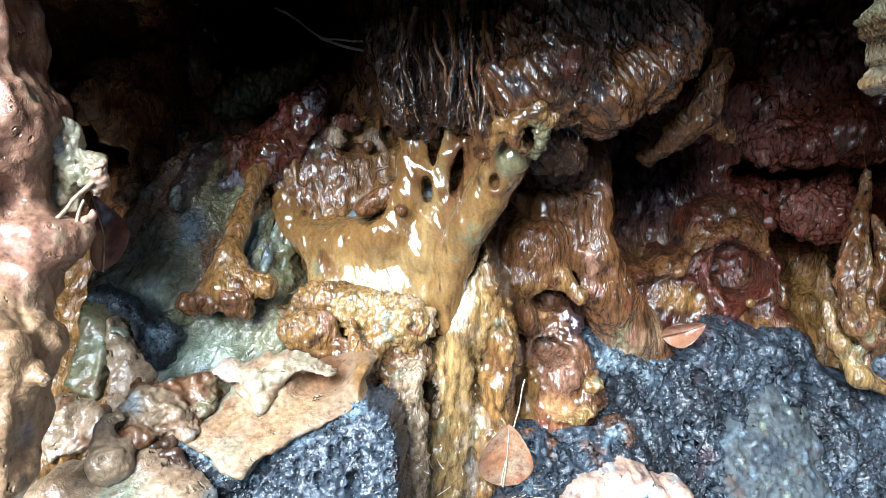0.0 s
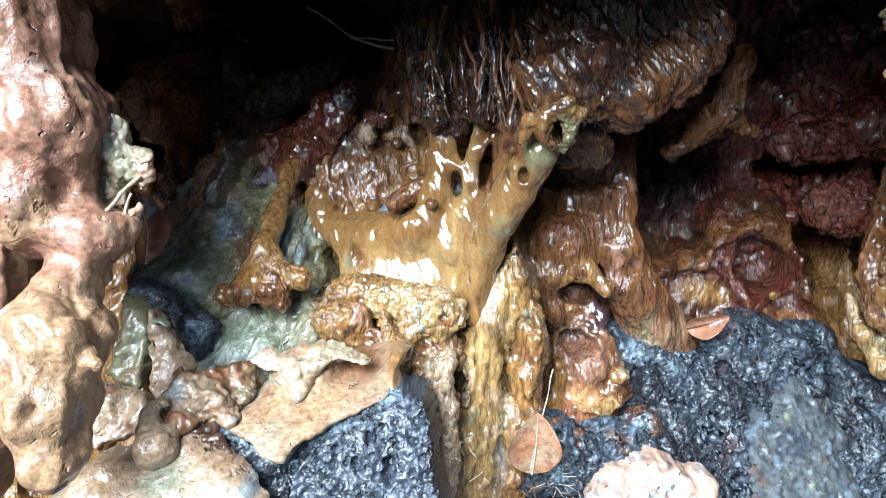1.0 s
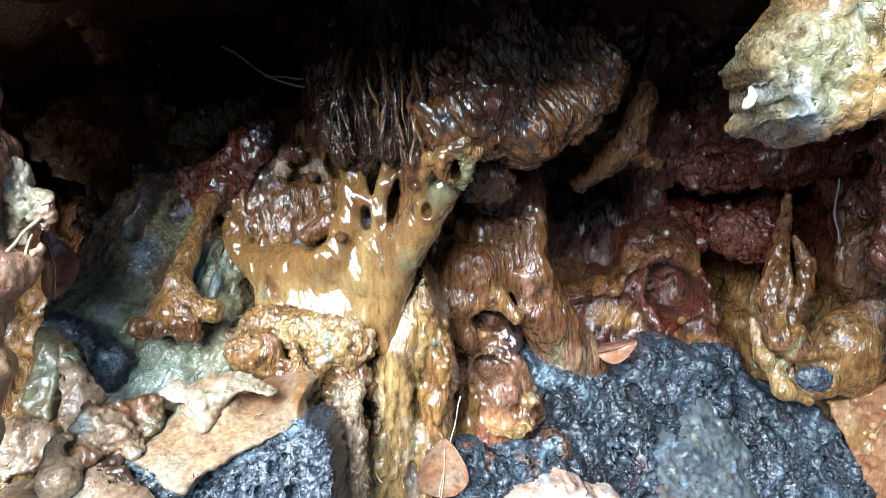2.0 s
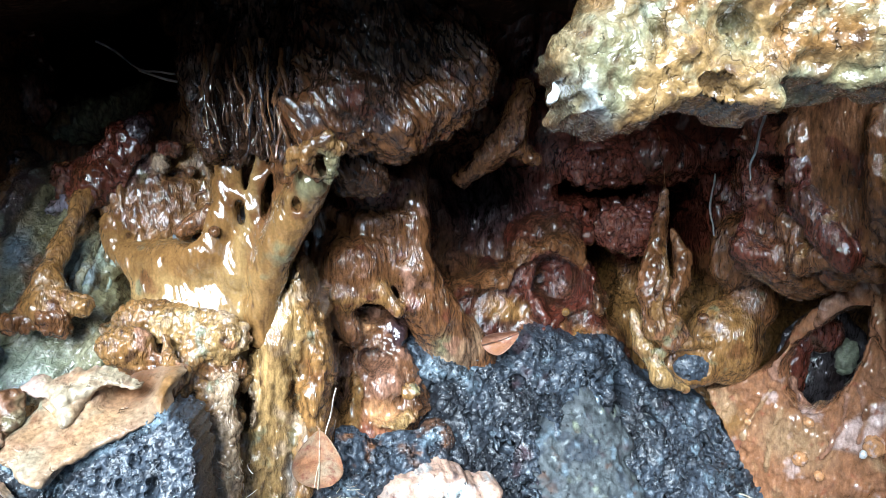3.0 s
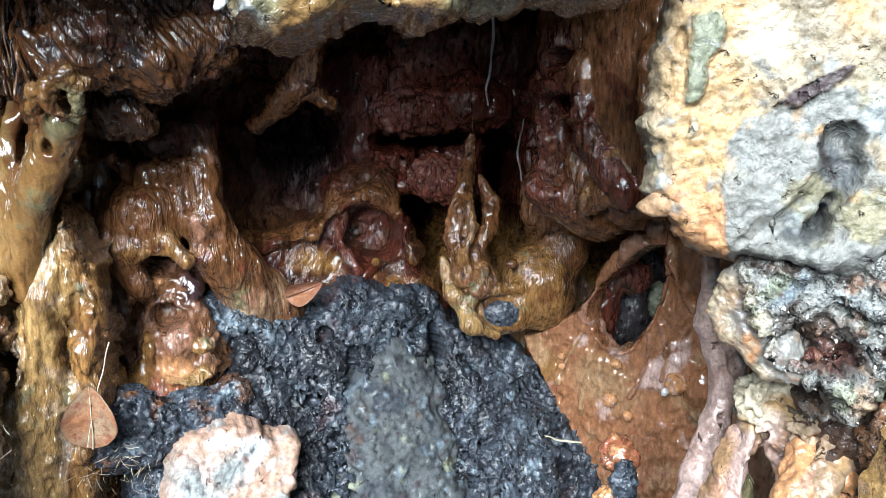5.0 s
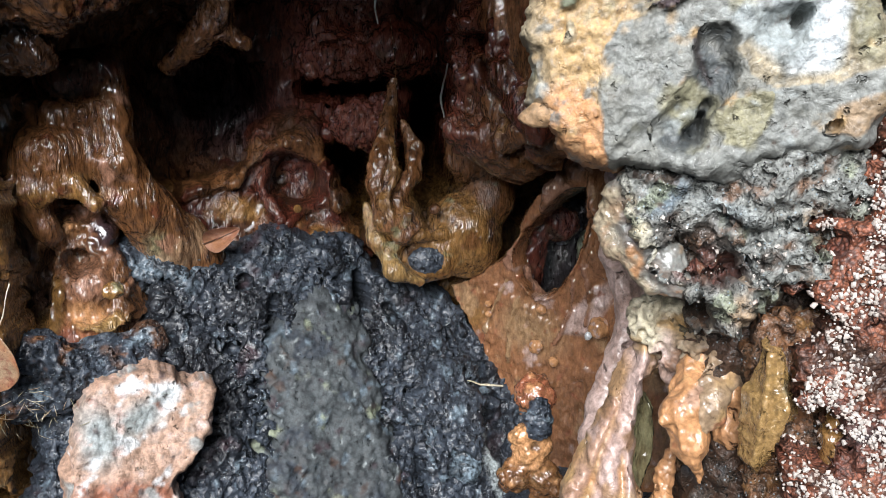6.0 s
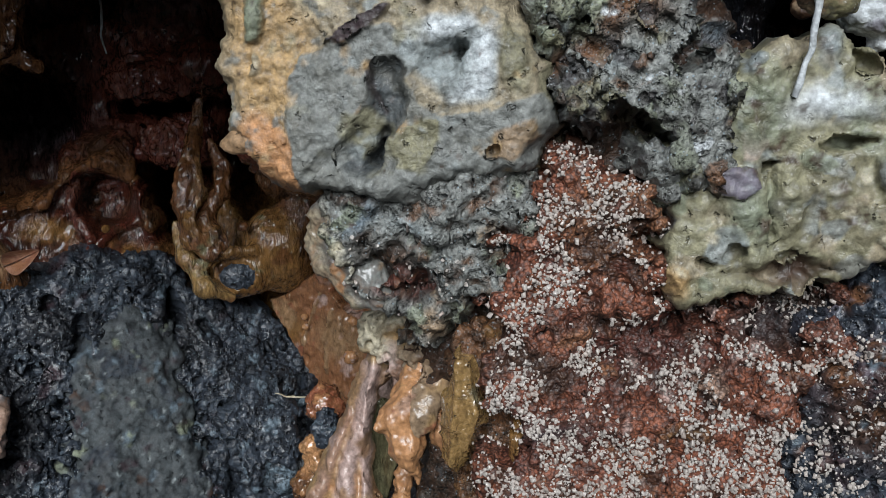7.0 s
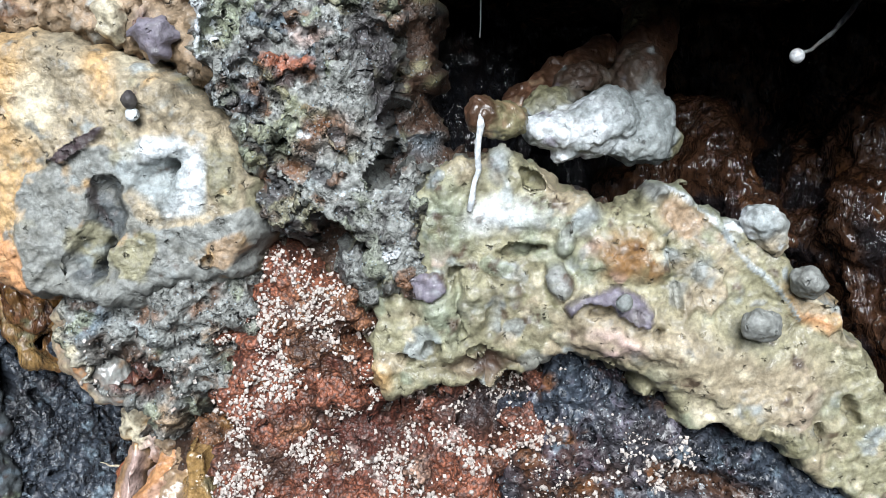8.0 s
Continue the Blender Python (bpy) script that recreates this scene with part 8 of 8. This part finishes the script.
sculpt("boss", CRUST, [ell((0.903, 0.190, 0.892), (0.011, 0.010, 0.009), (0, 20, 0), "ash")], yellow, h=0.0014, details=[("lumps", 0.002, 0.008)])
sculpt("boss", CRUST, [ell((0.889, 0.209, 0.927), (0.012, 0.009, 0.008), (0, 10, 0), "grey"), ell((0.894, 0.210, 0.917), (0.010, 0.008, 0.010), col="buff"), ell((0.884, 0.215, 0.926), (0.009, 0.008, 0.008), col="white")], yellow, h=0.0013, k=0.006, details=[("lumps", 0.002, 0.010), ("folds", 0.0012, 0.006)], washes=[("white", 0.01, 0.3)])

white_lump = thing("white_lump", (0.841, 0.300, 0.964), "grey-brown lava lump dusted white, hanging in a niche", "rock")
sculpt("body", CRUST, [
    ell((0.800, 0.300, 0.983), (0.020, 0.018, 0.012), (0, 12, 0), "white"), ell((0.822, 0.295, 0.984), (0.022, 0.020, 0.018), (0, -8, 0), "white"), ell((0.836, 0.290, 0.990), (0.018, 0.016, 0.018), (0, 0, 0), "grey"), ell((0.865, 0.296, 0.985), (0.020, 0.018, 0.024), (0, 10, 0), "grey"),
    ell((0.856, 0.296, 0.970), (0.022, 0.018, 0.009), (0, 4, 0), "grey"), ell((0.883, 0.300, 0.975), (0.009, 0.012, 0.014), (0, 0, 0), "olive"), ell((0.806, 0.298, 0.967), (0.008, 0.010, 0.005), (0, 0, 0), "white"),
    ell((0.835, 0.325, 1.015), (0.020, 0.016, 0.014), (0, -20, 0), "umber"), ell((0.806, 0.320, 0.998), (0.018, 0.016, 0.014), (0, -20, 0), "olive"), ell((0.869, 0.310, 1.015), (0.018, 0.018, 0.024), (0, 6, 0), "umber"),
], white_lump, cuts=[ell((0.826, 0.272, 0.986), (0.006, 0.006, 0.0014), (0, 4, 0)), ell((0.837, 0.276, 0.975), (0.012, 0.006, 0.0014), (0, -16, 0))], h=0.0013, k=0.006, details=[("lumps", 0.003, 0.025), ("folds", 0.0020, 0.012), ("folds", 0.0012, 0.005)], base_col="grey", washes=[("grey", 0.02, 0.35), ("mauve", 0.015, 0.2), ("tan", 0.03, 0.12)])
sculpt("stem", DAMP, tube([(0.878, 0.318, 1.016), (0.893, 0.335, 1.037), (0.906, 0.350, 1.057), (0.920, 0.365, 1.084), (0.934, 0.380, 1.114)], [0.018, 0.014, 0.017, 0.020, 0.028], "umber"), white_lump, h=0.0016, k=0.012, details=FLOW, base_col="umber", washes=[("brown", 0.02, 0.4), ("olive", 0.03, 0.2)], label="brown wet stem that the lump hangs from")
sculpt("ledge", DAMP, tube([(0.778, 0.330, 0.992), (0.797, 0.335, 1.004), (0.829, 0.345, 1.019), (0.871, 0.355, 1.037)], [0.008, 0.010, 0.012, 0.012], "umber"), white_lump, h=0.0016, k=0.008, details=[("cracks", 0.0016, 0.010), ("folds", 0.0016, 0.009)], base_col="umber", washes=[("tan", 0.015, 0.3), ("olive", 0.02, 0.2)], label="brown layered ledge beside the lump")
dark_low = thing("lava_boulder", (0.808, 0.240, 0.761), "dark purple-grey lava boulder dotted with white grains", "rock", group="vesicular lava boulders")
dark_body = relief("body", LAVA, [(0.262, 0.763), (0.288, 0.800), (0.307, 0.825), (0.311, 0.843), (0.352, 0.835), (0.400, 0.805), (0.454, 0.778), (0.518, 0.733), (0.522, 0.591), (0.251, 0.588)], dark_low, lift=0.006, thick=0.04, round_=0.03, h=0.0018, base_col="slate", zones=[((0.309, 0.785), (0.0396, 0.0324), 0, "plum", 0.008, 0.8), ((0.410, 0.761), (0.054, 0.0144), -15, "umber", -0.012, 0.7), ((0.376, 0.798), (0.05, 0.022), -20, "soot", 0.004, 0.8), ((0.330, 0.760), (0.06, 0.05), 0, "umber", 0.004, 0.9)], details=VENT + [("cracks", 0.002, 0.012), ("grit", 0.0012, 0.0045)], washes=[("brown", 0.02, 0.35), ("plum", 0.02, 0.3), ("mauve", 0.014, 0.12), ("steel", 0.01, 0.15)])
niche = thing("niche_wall", (1.038, 0.420, 0.940), "dark brown wet wall of the niche", "rock")
# back of the niche is coloured near black to deepen its shade
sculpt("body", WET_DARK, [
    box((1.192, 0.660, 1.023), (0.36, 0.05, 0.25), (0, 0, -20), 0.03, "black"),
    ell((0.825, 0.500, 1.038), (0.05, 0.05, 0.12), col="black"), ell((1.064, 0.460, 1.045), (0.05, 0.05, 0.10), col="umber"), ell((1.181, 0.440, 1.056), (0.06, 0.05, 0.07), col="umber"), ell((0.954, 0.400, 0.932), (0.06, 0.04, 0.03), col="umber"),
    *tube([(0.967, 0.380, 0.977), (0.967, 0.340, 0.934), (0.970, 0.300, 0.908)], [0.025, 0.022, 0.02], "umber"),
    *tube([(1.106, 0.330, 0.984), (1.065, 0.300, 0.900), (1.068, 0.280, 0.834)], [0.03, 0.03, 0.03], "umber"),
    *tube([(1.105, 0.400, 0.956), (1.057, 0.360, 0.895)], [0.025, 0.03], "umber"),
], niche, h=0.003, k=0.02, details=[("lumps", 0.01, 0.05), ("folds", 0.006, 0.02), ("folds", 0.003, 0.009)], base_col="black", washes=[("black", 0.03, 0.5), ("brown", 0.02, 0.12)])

# ---- strap and fingers below the block ----
strap = thing("flow_strap", (0.500, 0.470, 0.659), "pinkish tan stretched lava strap", "flowstone")
sculpt("band", DAMP, [
    *tube([(0.546, 0.545, 0.874), (0.551, 0.550, 0.850), (0.554, 0.556, 0.830), (0.555, 0.560, 0.812), (0.563, 0.562, 0.791), (0.568, 0.560, 0.769), (0.565, 0.556, 0.751), (0.558, 0.552, 0.733), (0.550, 0.550, 0.714), (0.543, 0.547, 0.694), (0.536, 0.545, 0.669)], [0.006, 0.006, 0.008, 0.010, 0.010, 0.009, 0.009, 0.010, 0.011, 0.013, 0.016], "rose"),
    *tube([(0.554, 0.556, 0.804), (0.560, 0.553, 0.783), (0.563, 0.550, 0.766), (0.559, 0.547, 0.746), (0.548, 0.543, 0.722)], [0.002, 0.003, 0.004, 0.004, 0.004], "rose"),
    *tube([(0.570, 0.566, 0.796), (0.578, 0.566, 0.776), (0.584, 0.566, 0.757), (0.587, 0.566, 0.741)], [0.006, 0.008, 0.007, 0.002], "grey"),
    *tube([(0.565, 0.556, 0.724), (0.562, 0.552, 0.704), (0.562, 0.550, 0.682)], [0.006, 0.009, 0.012], "peach"),
], strap, h=0.0014, k=0.008, details=[("lumps", 0.0012, 0.02), ("rolls", 0.0010, 0.008, (1, 1, 0.12), 0.3), ("folds", 0.0005, 0.005)], base_col="rose", washes=[("sand", 0.03, 0.35), ("peach", 0.025, 0.35), ("grey", 0.02, 0.12)], label="long pink band stretched down from the block")
relief("leg", DAMP, [(0.088, 0.776), (0.080, 0.760), (0.070, 0.740), (0.052, 0.706), (0.037, 0.670), (0.021, 0.632), (0.096, 0.634), (0.086, 0.681), (0.084, 0.716), (0.091, 0.740), (0.102, 0.756), (0.100, 0.768), (0.094, 0.776)],
       strap, on=STRAPPED, lift=0.0, thick=0.014, round_=0.010, h=0.0014, base_col="peach", tilt=(-0.15, 0.80), ragged=0.002, zones=[((0.087, 0.766), (0.012, 0.03), 0, "rose", 0.004, 0.8), ((0.049, 0.675), (0.012, 0.05), 28, "orange", -0.004, 0.8), ((0.076, 0.659), (0.014, 0.04), 0, "orange", 0.004, 0.8)],
       ridges=[([(0.082, 0.825), (0.088, 0.790), (0.088, 0.758), (0.080, 0.730), (0.068, 0.693), (0.059, 0.642)], [0.003, 0.004, 0.005, 0.005, 0.006, 0.008], "rose", 0.007), ([(0.086, 0.750), (0.080, 0.709), (0.082, 0.642)], [0.003, 0.003, 0.004], "rose", 0.005), ([(0.070, 0.730), (0.053, 0.692), (0.037, 0.650)], [0.003, 0.004, 0.006], "pink", 0.005)],
       details=[("lumps", 0.0015, 0.02), ("rolls", 0.0012, 0.008, (1, 1, 0.12), 0.6), ("rolls", 0.0005, 0.004, (1, 1, 0.12), 0.6)], washes=[("sand", 0.03, 0.45), ("peach", 0.02, 0.3), ("rose", 0.015, 0.15)])
sculpt("web", DAMP, [ell((0.561, 0.462, 0.762), (0.018, 0.007, 0.014), (0, 8, 0), "tan"), *tube([(0.553, 0.478, 0.760), (0.556, 0.455, 0.748), (0.571, 0.440, 0.761)], [0.006, 0.007, 0.008], "rose"), *tube([(0.555, 0.456, 0.750), (0.557, 0.452, 0.731), (0.552, 0.450, 0.724)], [0.005, 0.004, 0.002], "pink"), *tube([(0.543, 0.450, 0.645), (0.550, 0.455, 0.678), (0.556, 0.455, 0.698)], [0.012, 0.006, 0.003], "orange")], strap, cuts=[ell((0.559, 0.440, 0.758), (0.004, 0.02, 0.003))], h=0.0014, k=0.008, details=[("lumps", 0.002, 0.014), ("folds", 0.0012, 0.007), ("cracks", 0.0008, 0.006)], base_col="tan", washes=[("orange", 0.02, 0.25), ("cream", 0.012, 0.2)])
sculpt("inner_skin", WET, [ell((0.539, 0.485, 0.686), (0.018, 0.008, 0.045), (0, 6, 0), "olive")], strap, h=0.0018, details=FLOW, base_col="olive", label="olive wet skin inside the strap's loop")

fingers = thing("drip_fingers", (0.544, 0.410, 0.694), "orange tan lava drips hanging like fingers", "flowstone")
for shapes in [
    [ell((0.558, 0.425, 0.753), (0.016, 0.010, 0.028), (0, 14, 0), "orange"), *tube([(0.550, 0.420, 0.748), (0.536, 0.410, 0.738), (0.521, 0.405, 0.736)], [0.012, 0.010, 0.0012], "orange"), *tube([(0.542, 0.410, 0.741), (0.541, 0.405, 0.721), (0.548, 0.405, 0.694)], [0.010, 0.009, 0.0012], "orange")],
    [ell((0.569, 0.415, 0.755), (0.014, 0.009, 0.030), (0, -4, 0), "tan"), *tube([(0.556, 0.408, 0.751), (0.550, 0.403, 0.739), (0.545, 0.402, 0.729)], [0.009, 0.008, 0.003], "tan")],
    [*tube([(0.570, 0.412, 0.745), (0.570, 0.408, 0.727), (0.574, 0.408, 0.700)], [0.011, 0.008, 0.0012], "orange")],
]:
    sculpt("finger", DAMP, shapes, fingers, h=0.0013, k=0.010, details=[("lumps", 0.0020, 0.016), ("rolls", 0.0016, 0.009, (1, 1, 0.3), 0.2), ("cracks", 0.0006, 0.006)], base_col="orange", washes=[("sand", 0.02, 0.4), ("pink", 0.02, 0.25), ("brick", 0.012, 0.08)])
for outline, tone in (([(0.081, 0.795), (0.096, 0.788), (0.101, 0.755), (0.092, 0.733), (0.082, 0.715), (0.072, 0.722), (0.075, 0.753)], "amber"), ([(0.117, 0.782), (0.126, 0.778), (0.136, 0.753), (0.147, 0.719), (0.139, 0.708), (0.113, 0.704), (0.109, 0.738), (0.114, 0.759)], "ochre")):
    relief("flap", WET_CRUST, outline, fingers, lift=0.006, thick=0.016, round_=0.008, h=0.0013, base_col=tone, ragged=0.003, details=[("lumps", 0.002, 0.02), ("rolls", 0.0030, 0.013, (1, 1, 0.15)), ("rolls", 0.0009, 0.005, (1, 1, 0.2))], washes=[("lime", 0.02, 0.3), ("brown", 0.015, 0.3)])
sculpt("mount", CRUST, [ell((0.569, 0.432, 0.777), (0.026, 0.014, 0.018), (0, 10, 0), "tan"), ell((0.557, 0.450, 0.770), (0.018, 0.012, 0.020), col="rose"), ell((0.546, 0.455, 0.789), (0.022, 0.014, 0.022), (0, 20, 0), "cream"), ell((0.588, 0.430, 0.780), (0.018, 0.014, 0.022), (0, 20, 0), "grey")], fingers, h=0.0018, details=[("lumps", 0.006, 0.02), ("folds", 0.004, 0.009), ("vents", 0.003, 0.008)], washes=[("cream", 0.012, 0.3), ("brown", 0.01, 0.35), ("amber", 0.015, 0.25)], label="crumbly crust that the drips hang from")
sculpt("backing", CRUMBLY, [box((0.613, 0.373, 0.721), (0.045, 0.012, 0.09), (0, 0, -24), 0.01, "brown"), box((0.619, 0.470, 0.682), (0.05, 0.012, 0.09), (0, 0, -10), 0.01, "brown"), ell((0.605, 0.400, 0.759), (0.012, 0.01, 0.012), col="tan"), ell((0.602, 0.400, 0.681), (0.018, 0.010, 0.022), (0, 20, 0), "tan"), ell((0.593, 0.405, 0.672), (0.008, 0.008, 0.02), (0, -20, 0), "orange")], fingers, h=0.0022, details=CRUMBLE, washes=[("ochre", 0.015, 0.4), ("umber", 0.01, 0.3), ("tan", 0.01, 0.15)], label="dark crumbly rock behind the drips")

# ---- loose and fine things ----
leaf("fallen_leaf", (0.054, 0.700, 0.724), 0.062, 0.046, (12, 4, 0), "tan and rust-brown fallen leaf standing by the column's foot", ("tan", "rust", "cream"), cup=0.16, curl=0.03)
leaf("fallen_leaf", (0.240, 0.842, 0.799), 0.046, 0.024, (24, 66, 0), "curled orange-pink leaf lying on the boulder's rim", ("rust", "clay", "umber"), cup=0.5, curl=0.04)
leaf("fallen_leaf", (-0.247, 0.620, 0.926), 0.056, 0.034, (0, -6, 62), "dark red leaf standing edge-on behind the pillar", ("maroon", "red", "rose"), cup=0.25, curl=0.10)

twigs = [
    ("thread", [(0.070, 0.715, 0.787), (0.061, 0.705, 0.750), (0.050, 0.700, 0.699)], [0.0006, 0.0005, 0.0005], "cream", "pale dry grass stalk leaning on the leaf"),
    ("twig", [(0.363, 0.470, 1.045), (0.372, 0.500, 1.029), (0.371, 0.510, 1.015), (0.369, 0.515, 0.996), (0.371, 0.520, 0.984)], [0.0012, 0.0010, 0.0009, 0.0008, 0.0005], "grey", "thin grey root hanging in the dark"),
    ("twig", [(-0.148, 0.780, 1.108), (-0.127, 0.775, 1.099), (-0.107, 0.770, 1.081), (-0.063, 0.755, 1.075), (-0.023, 0.735, 1.083)], [0.0012, 0.0012, 0.0010, 0.0008, 0.0008], "grey", "thin pale root on the dark wall"),
    ("twig", [(-0.107, 0.770, 1.081), (-0.077, 0.760, 1.071), (-0.024, 0.735, 1.066)], [0.0010, 0.0012, 0.0012], "grey", "thin pale root on the dark wall"),
    ("twig", [(0.485, 0.780, 0.641), (0.501, 0.760, 0.643), (0.515, 0.750, 0.644)], [0.0006, 0.0012, 0.0009], "cream", "pale twig lying across the crack"),
    ("twig", [(0.496, 0.900, 0.973), (0.483, 0.880, 0.936), (0.485, 0.870, 0.905)], [0.0008, 0.0012, 0.0008], "grey", "thin grey root hanging in the dark"),
    ("thread", [(0.437, 0.930, 1.026), (0.436, 0.895, 0.968), (0.431, 0.875, 0.937)], [0.0005, 0.0005, 0.0005], "brown", "fine brown root fibre"),
    ("twig", [(0.900, 0.200, 1.019), (0.917, 0.205, 1.023), (0.938, 0.210, 1.035), (0.970, 0.220, 1.059), (1.003, 0.240, 1.097)], [0.0009, 0.0012, 0.0016, 0.0020, 0.0022], "grey", "pale root hanging with a drop at its tip"),
    ("thread", [(0.772, 0.340, 1.091), (0.769, 0.340, 1.046)], [0.0005, 0.0004], "grey", "fine grey root fibre"),
]
made = []
for n, (name, pts, rad, tone, label) in enumerate(twigs):
    made.append(tagged(rope(name, pts, rad, tone, ROOT if tone == "brown" else DAMP, wobble=0.0015, seed=n + 100), label, "root" if "root" in label else "twig"))
drop_at = np.array((0.900, 0.199, 1.019))
sculpt("drop", CRYSTAL, [ball(drop_at, 0.0042, "white")], made[7], h=0.0010, k=0.002, base_col="white", label="white drop at the root's tip")
straw = thing("grass_tuft", (-0.023, 0.660, 0.732), "dry pale grass bits on the vesicular rock", "grass")
rng = random.Random(8)
for n in range(46):
    c = Vector((-0.027, 0.655, 0.730)) + Vector((rng.gauss(0, 0.016), rng.gauss(0, 0.008), rng.gauss(0, 0.014)))
    w = Vector((rng.uniform(-1, 1), rng.uniform(-0.6, 0.2), rng.uniform(-0.8, 1))).normalized() * rng.uniform(0.003, 0.008)
    rope("stalk", [c - w, c + Vector((0, -0.002, 0)), c + w], [0.0002, 0.0003, 0.0002], rng.choice(["cream", "tan", "tan"]), DAMP, straw, sides=4, steps=2, wobble=0.001, seed=n)
for n in range(40):
    c = Vector((0.075, 0.710, 0.668)) + Vector((rng.gauss(0, 0.02), rng.gauss(0, 0.006), rng.gauss(0, 0.012)))
    w = Vector((rng.uniform(-1, 1), rng.uniform(-0.6, 0.2), rng.uniform(-0.8, 1))).normalized() * rng.uniform(0.003, 0.008)
    rope("stalk", [c - w, c + Vector((0, -0.002, 0)), c + w], [0.0002, 0.0003, 0.0002], rng.choice(["lime", "cream", "tan"]), DAMP, straw, sides=4, steps=2, wobble=0.001, seed=n)

GRAINS = [grain_mesh("crystal", n) for n in range(4)]
def dense(p):
    return np.clip(0.40 + 1.5 * fbm(p / 0.022, 4, 400), 0.05, 1.4) ** 2.2
scatter(granular_body, granular, "crystal", GRAINS, 300, 0.00086, 5, lambda p: dense(p) * (p[:, 2] > 0.68), 7000, "fine white crystal grains in the red rock")
scatter(dark_body, dark_low, "crystal", GRAINS, 120, 0.0009, 6, lambda p: dense(p) * (p[:, 0] < 0.86) * (p[:, 2] > 0.70), 800, "fine white crystal grains on the dark rock")
scatter(neck_body, neck, "crystal", GRAINS, 24, 0.0008, 7, lambda p: dense(p) * (p[:, 2] < 0.87), 50, "fine pale grains on the crumbly crust")
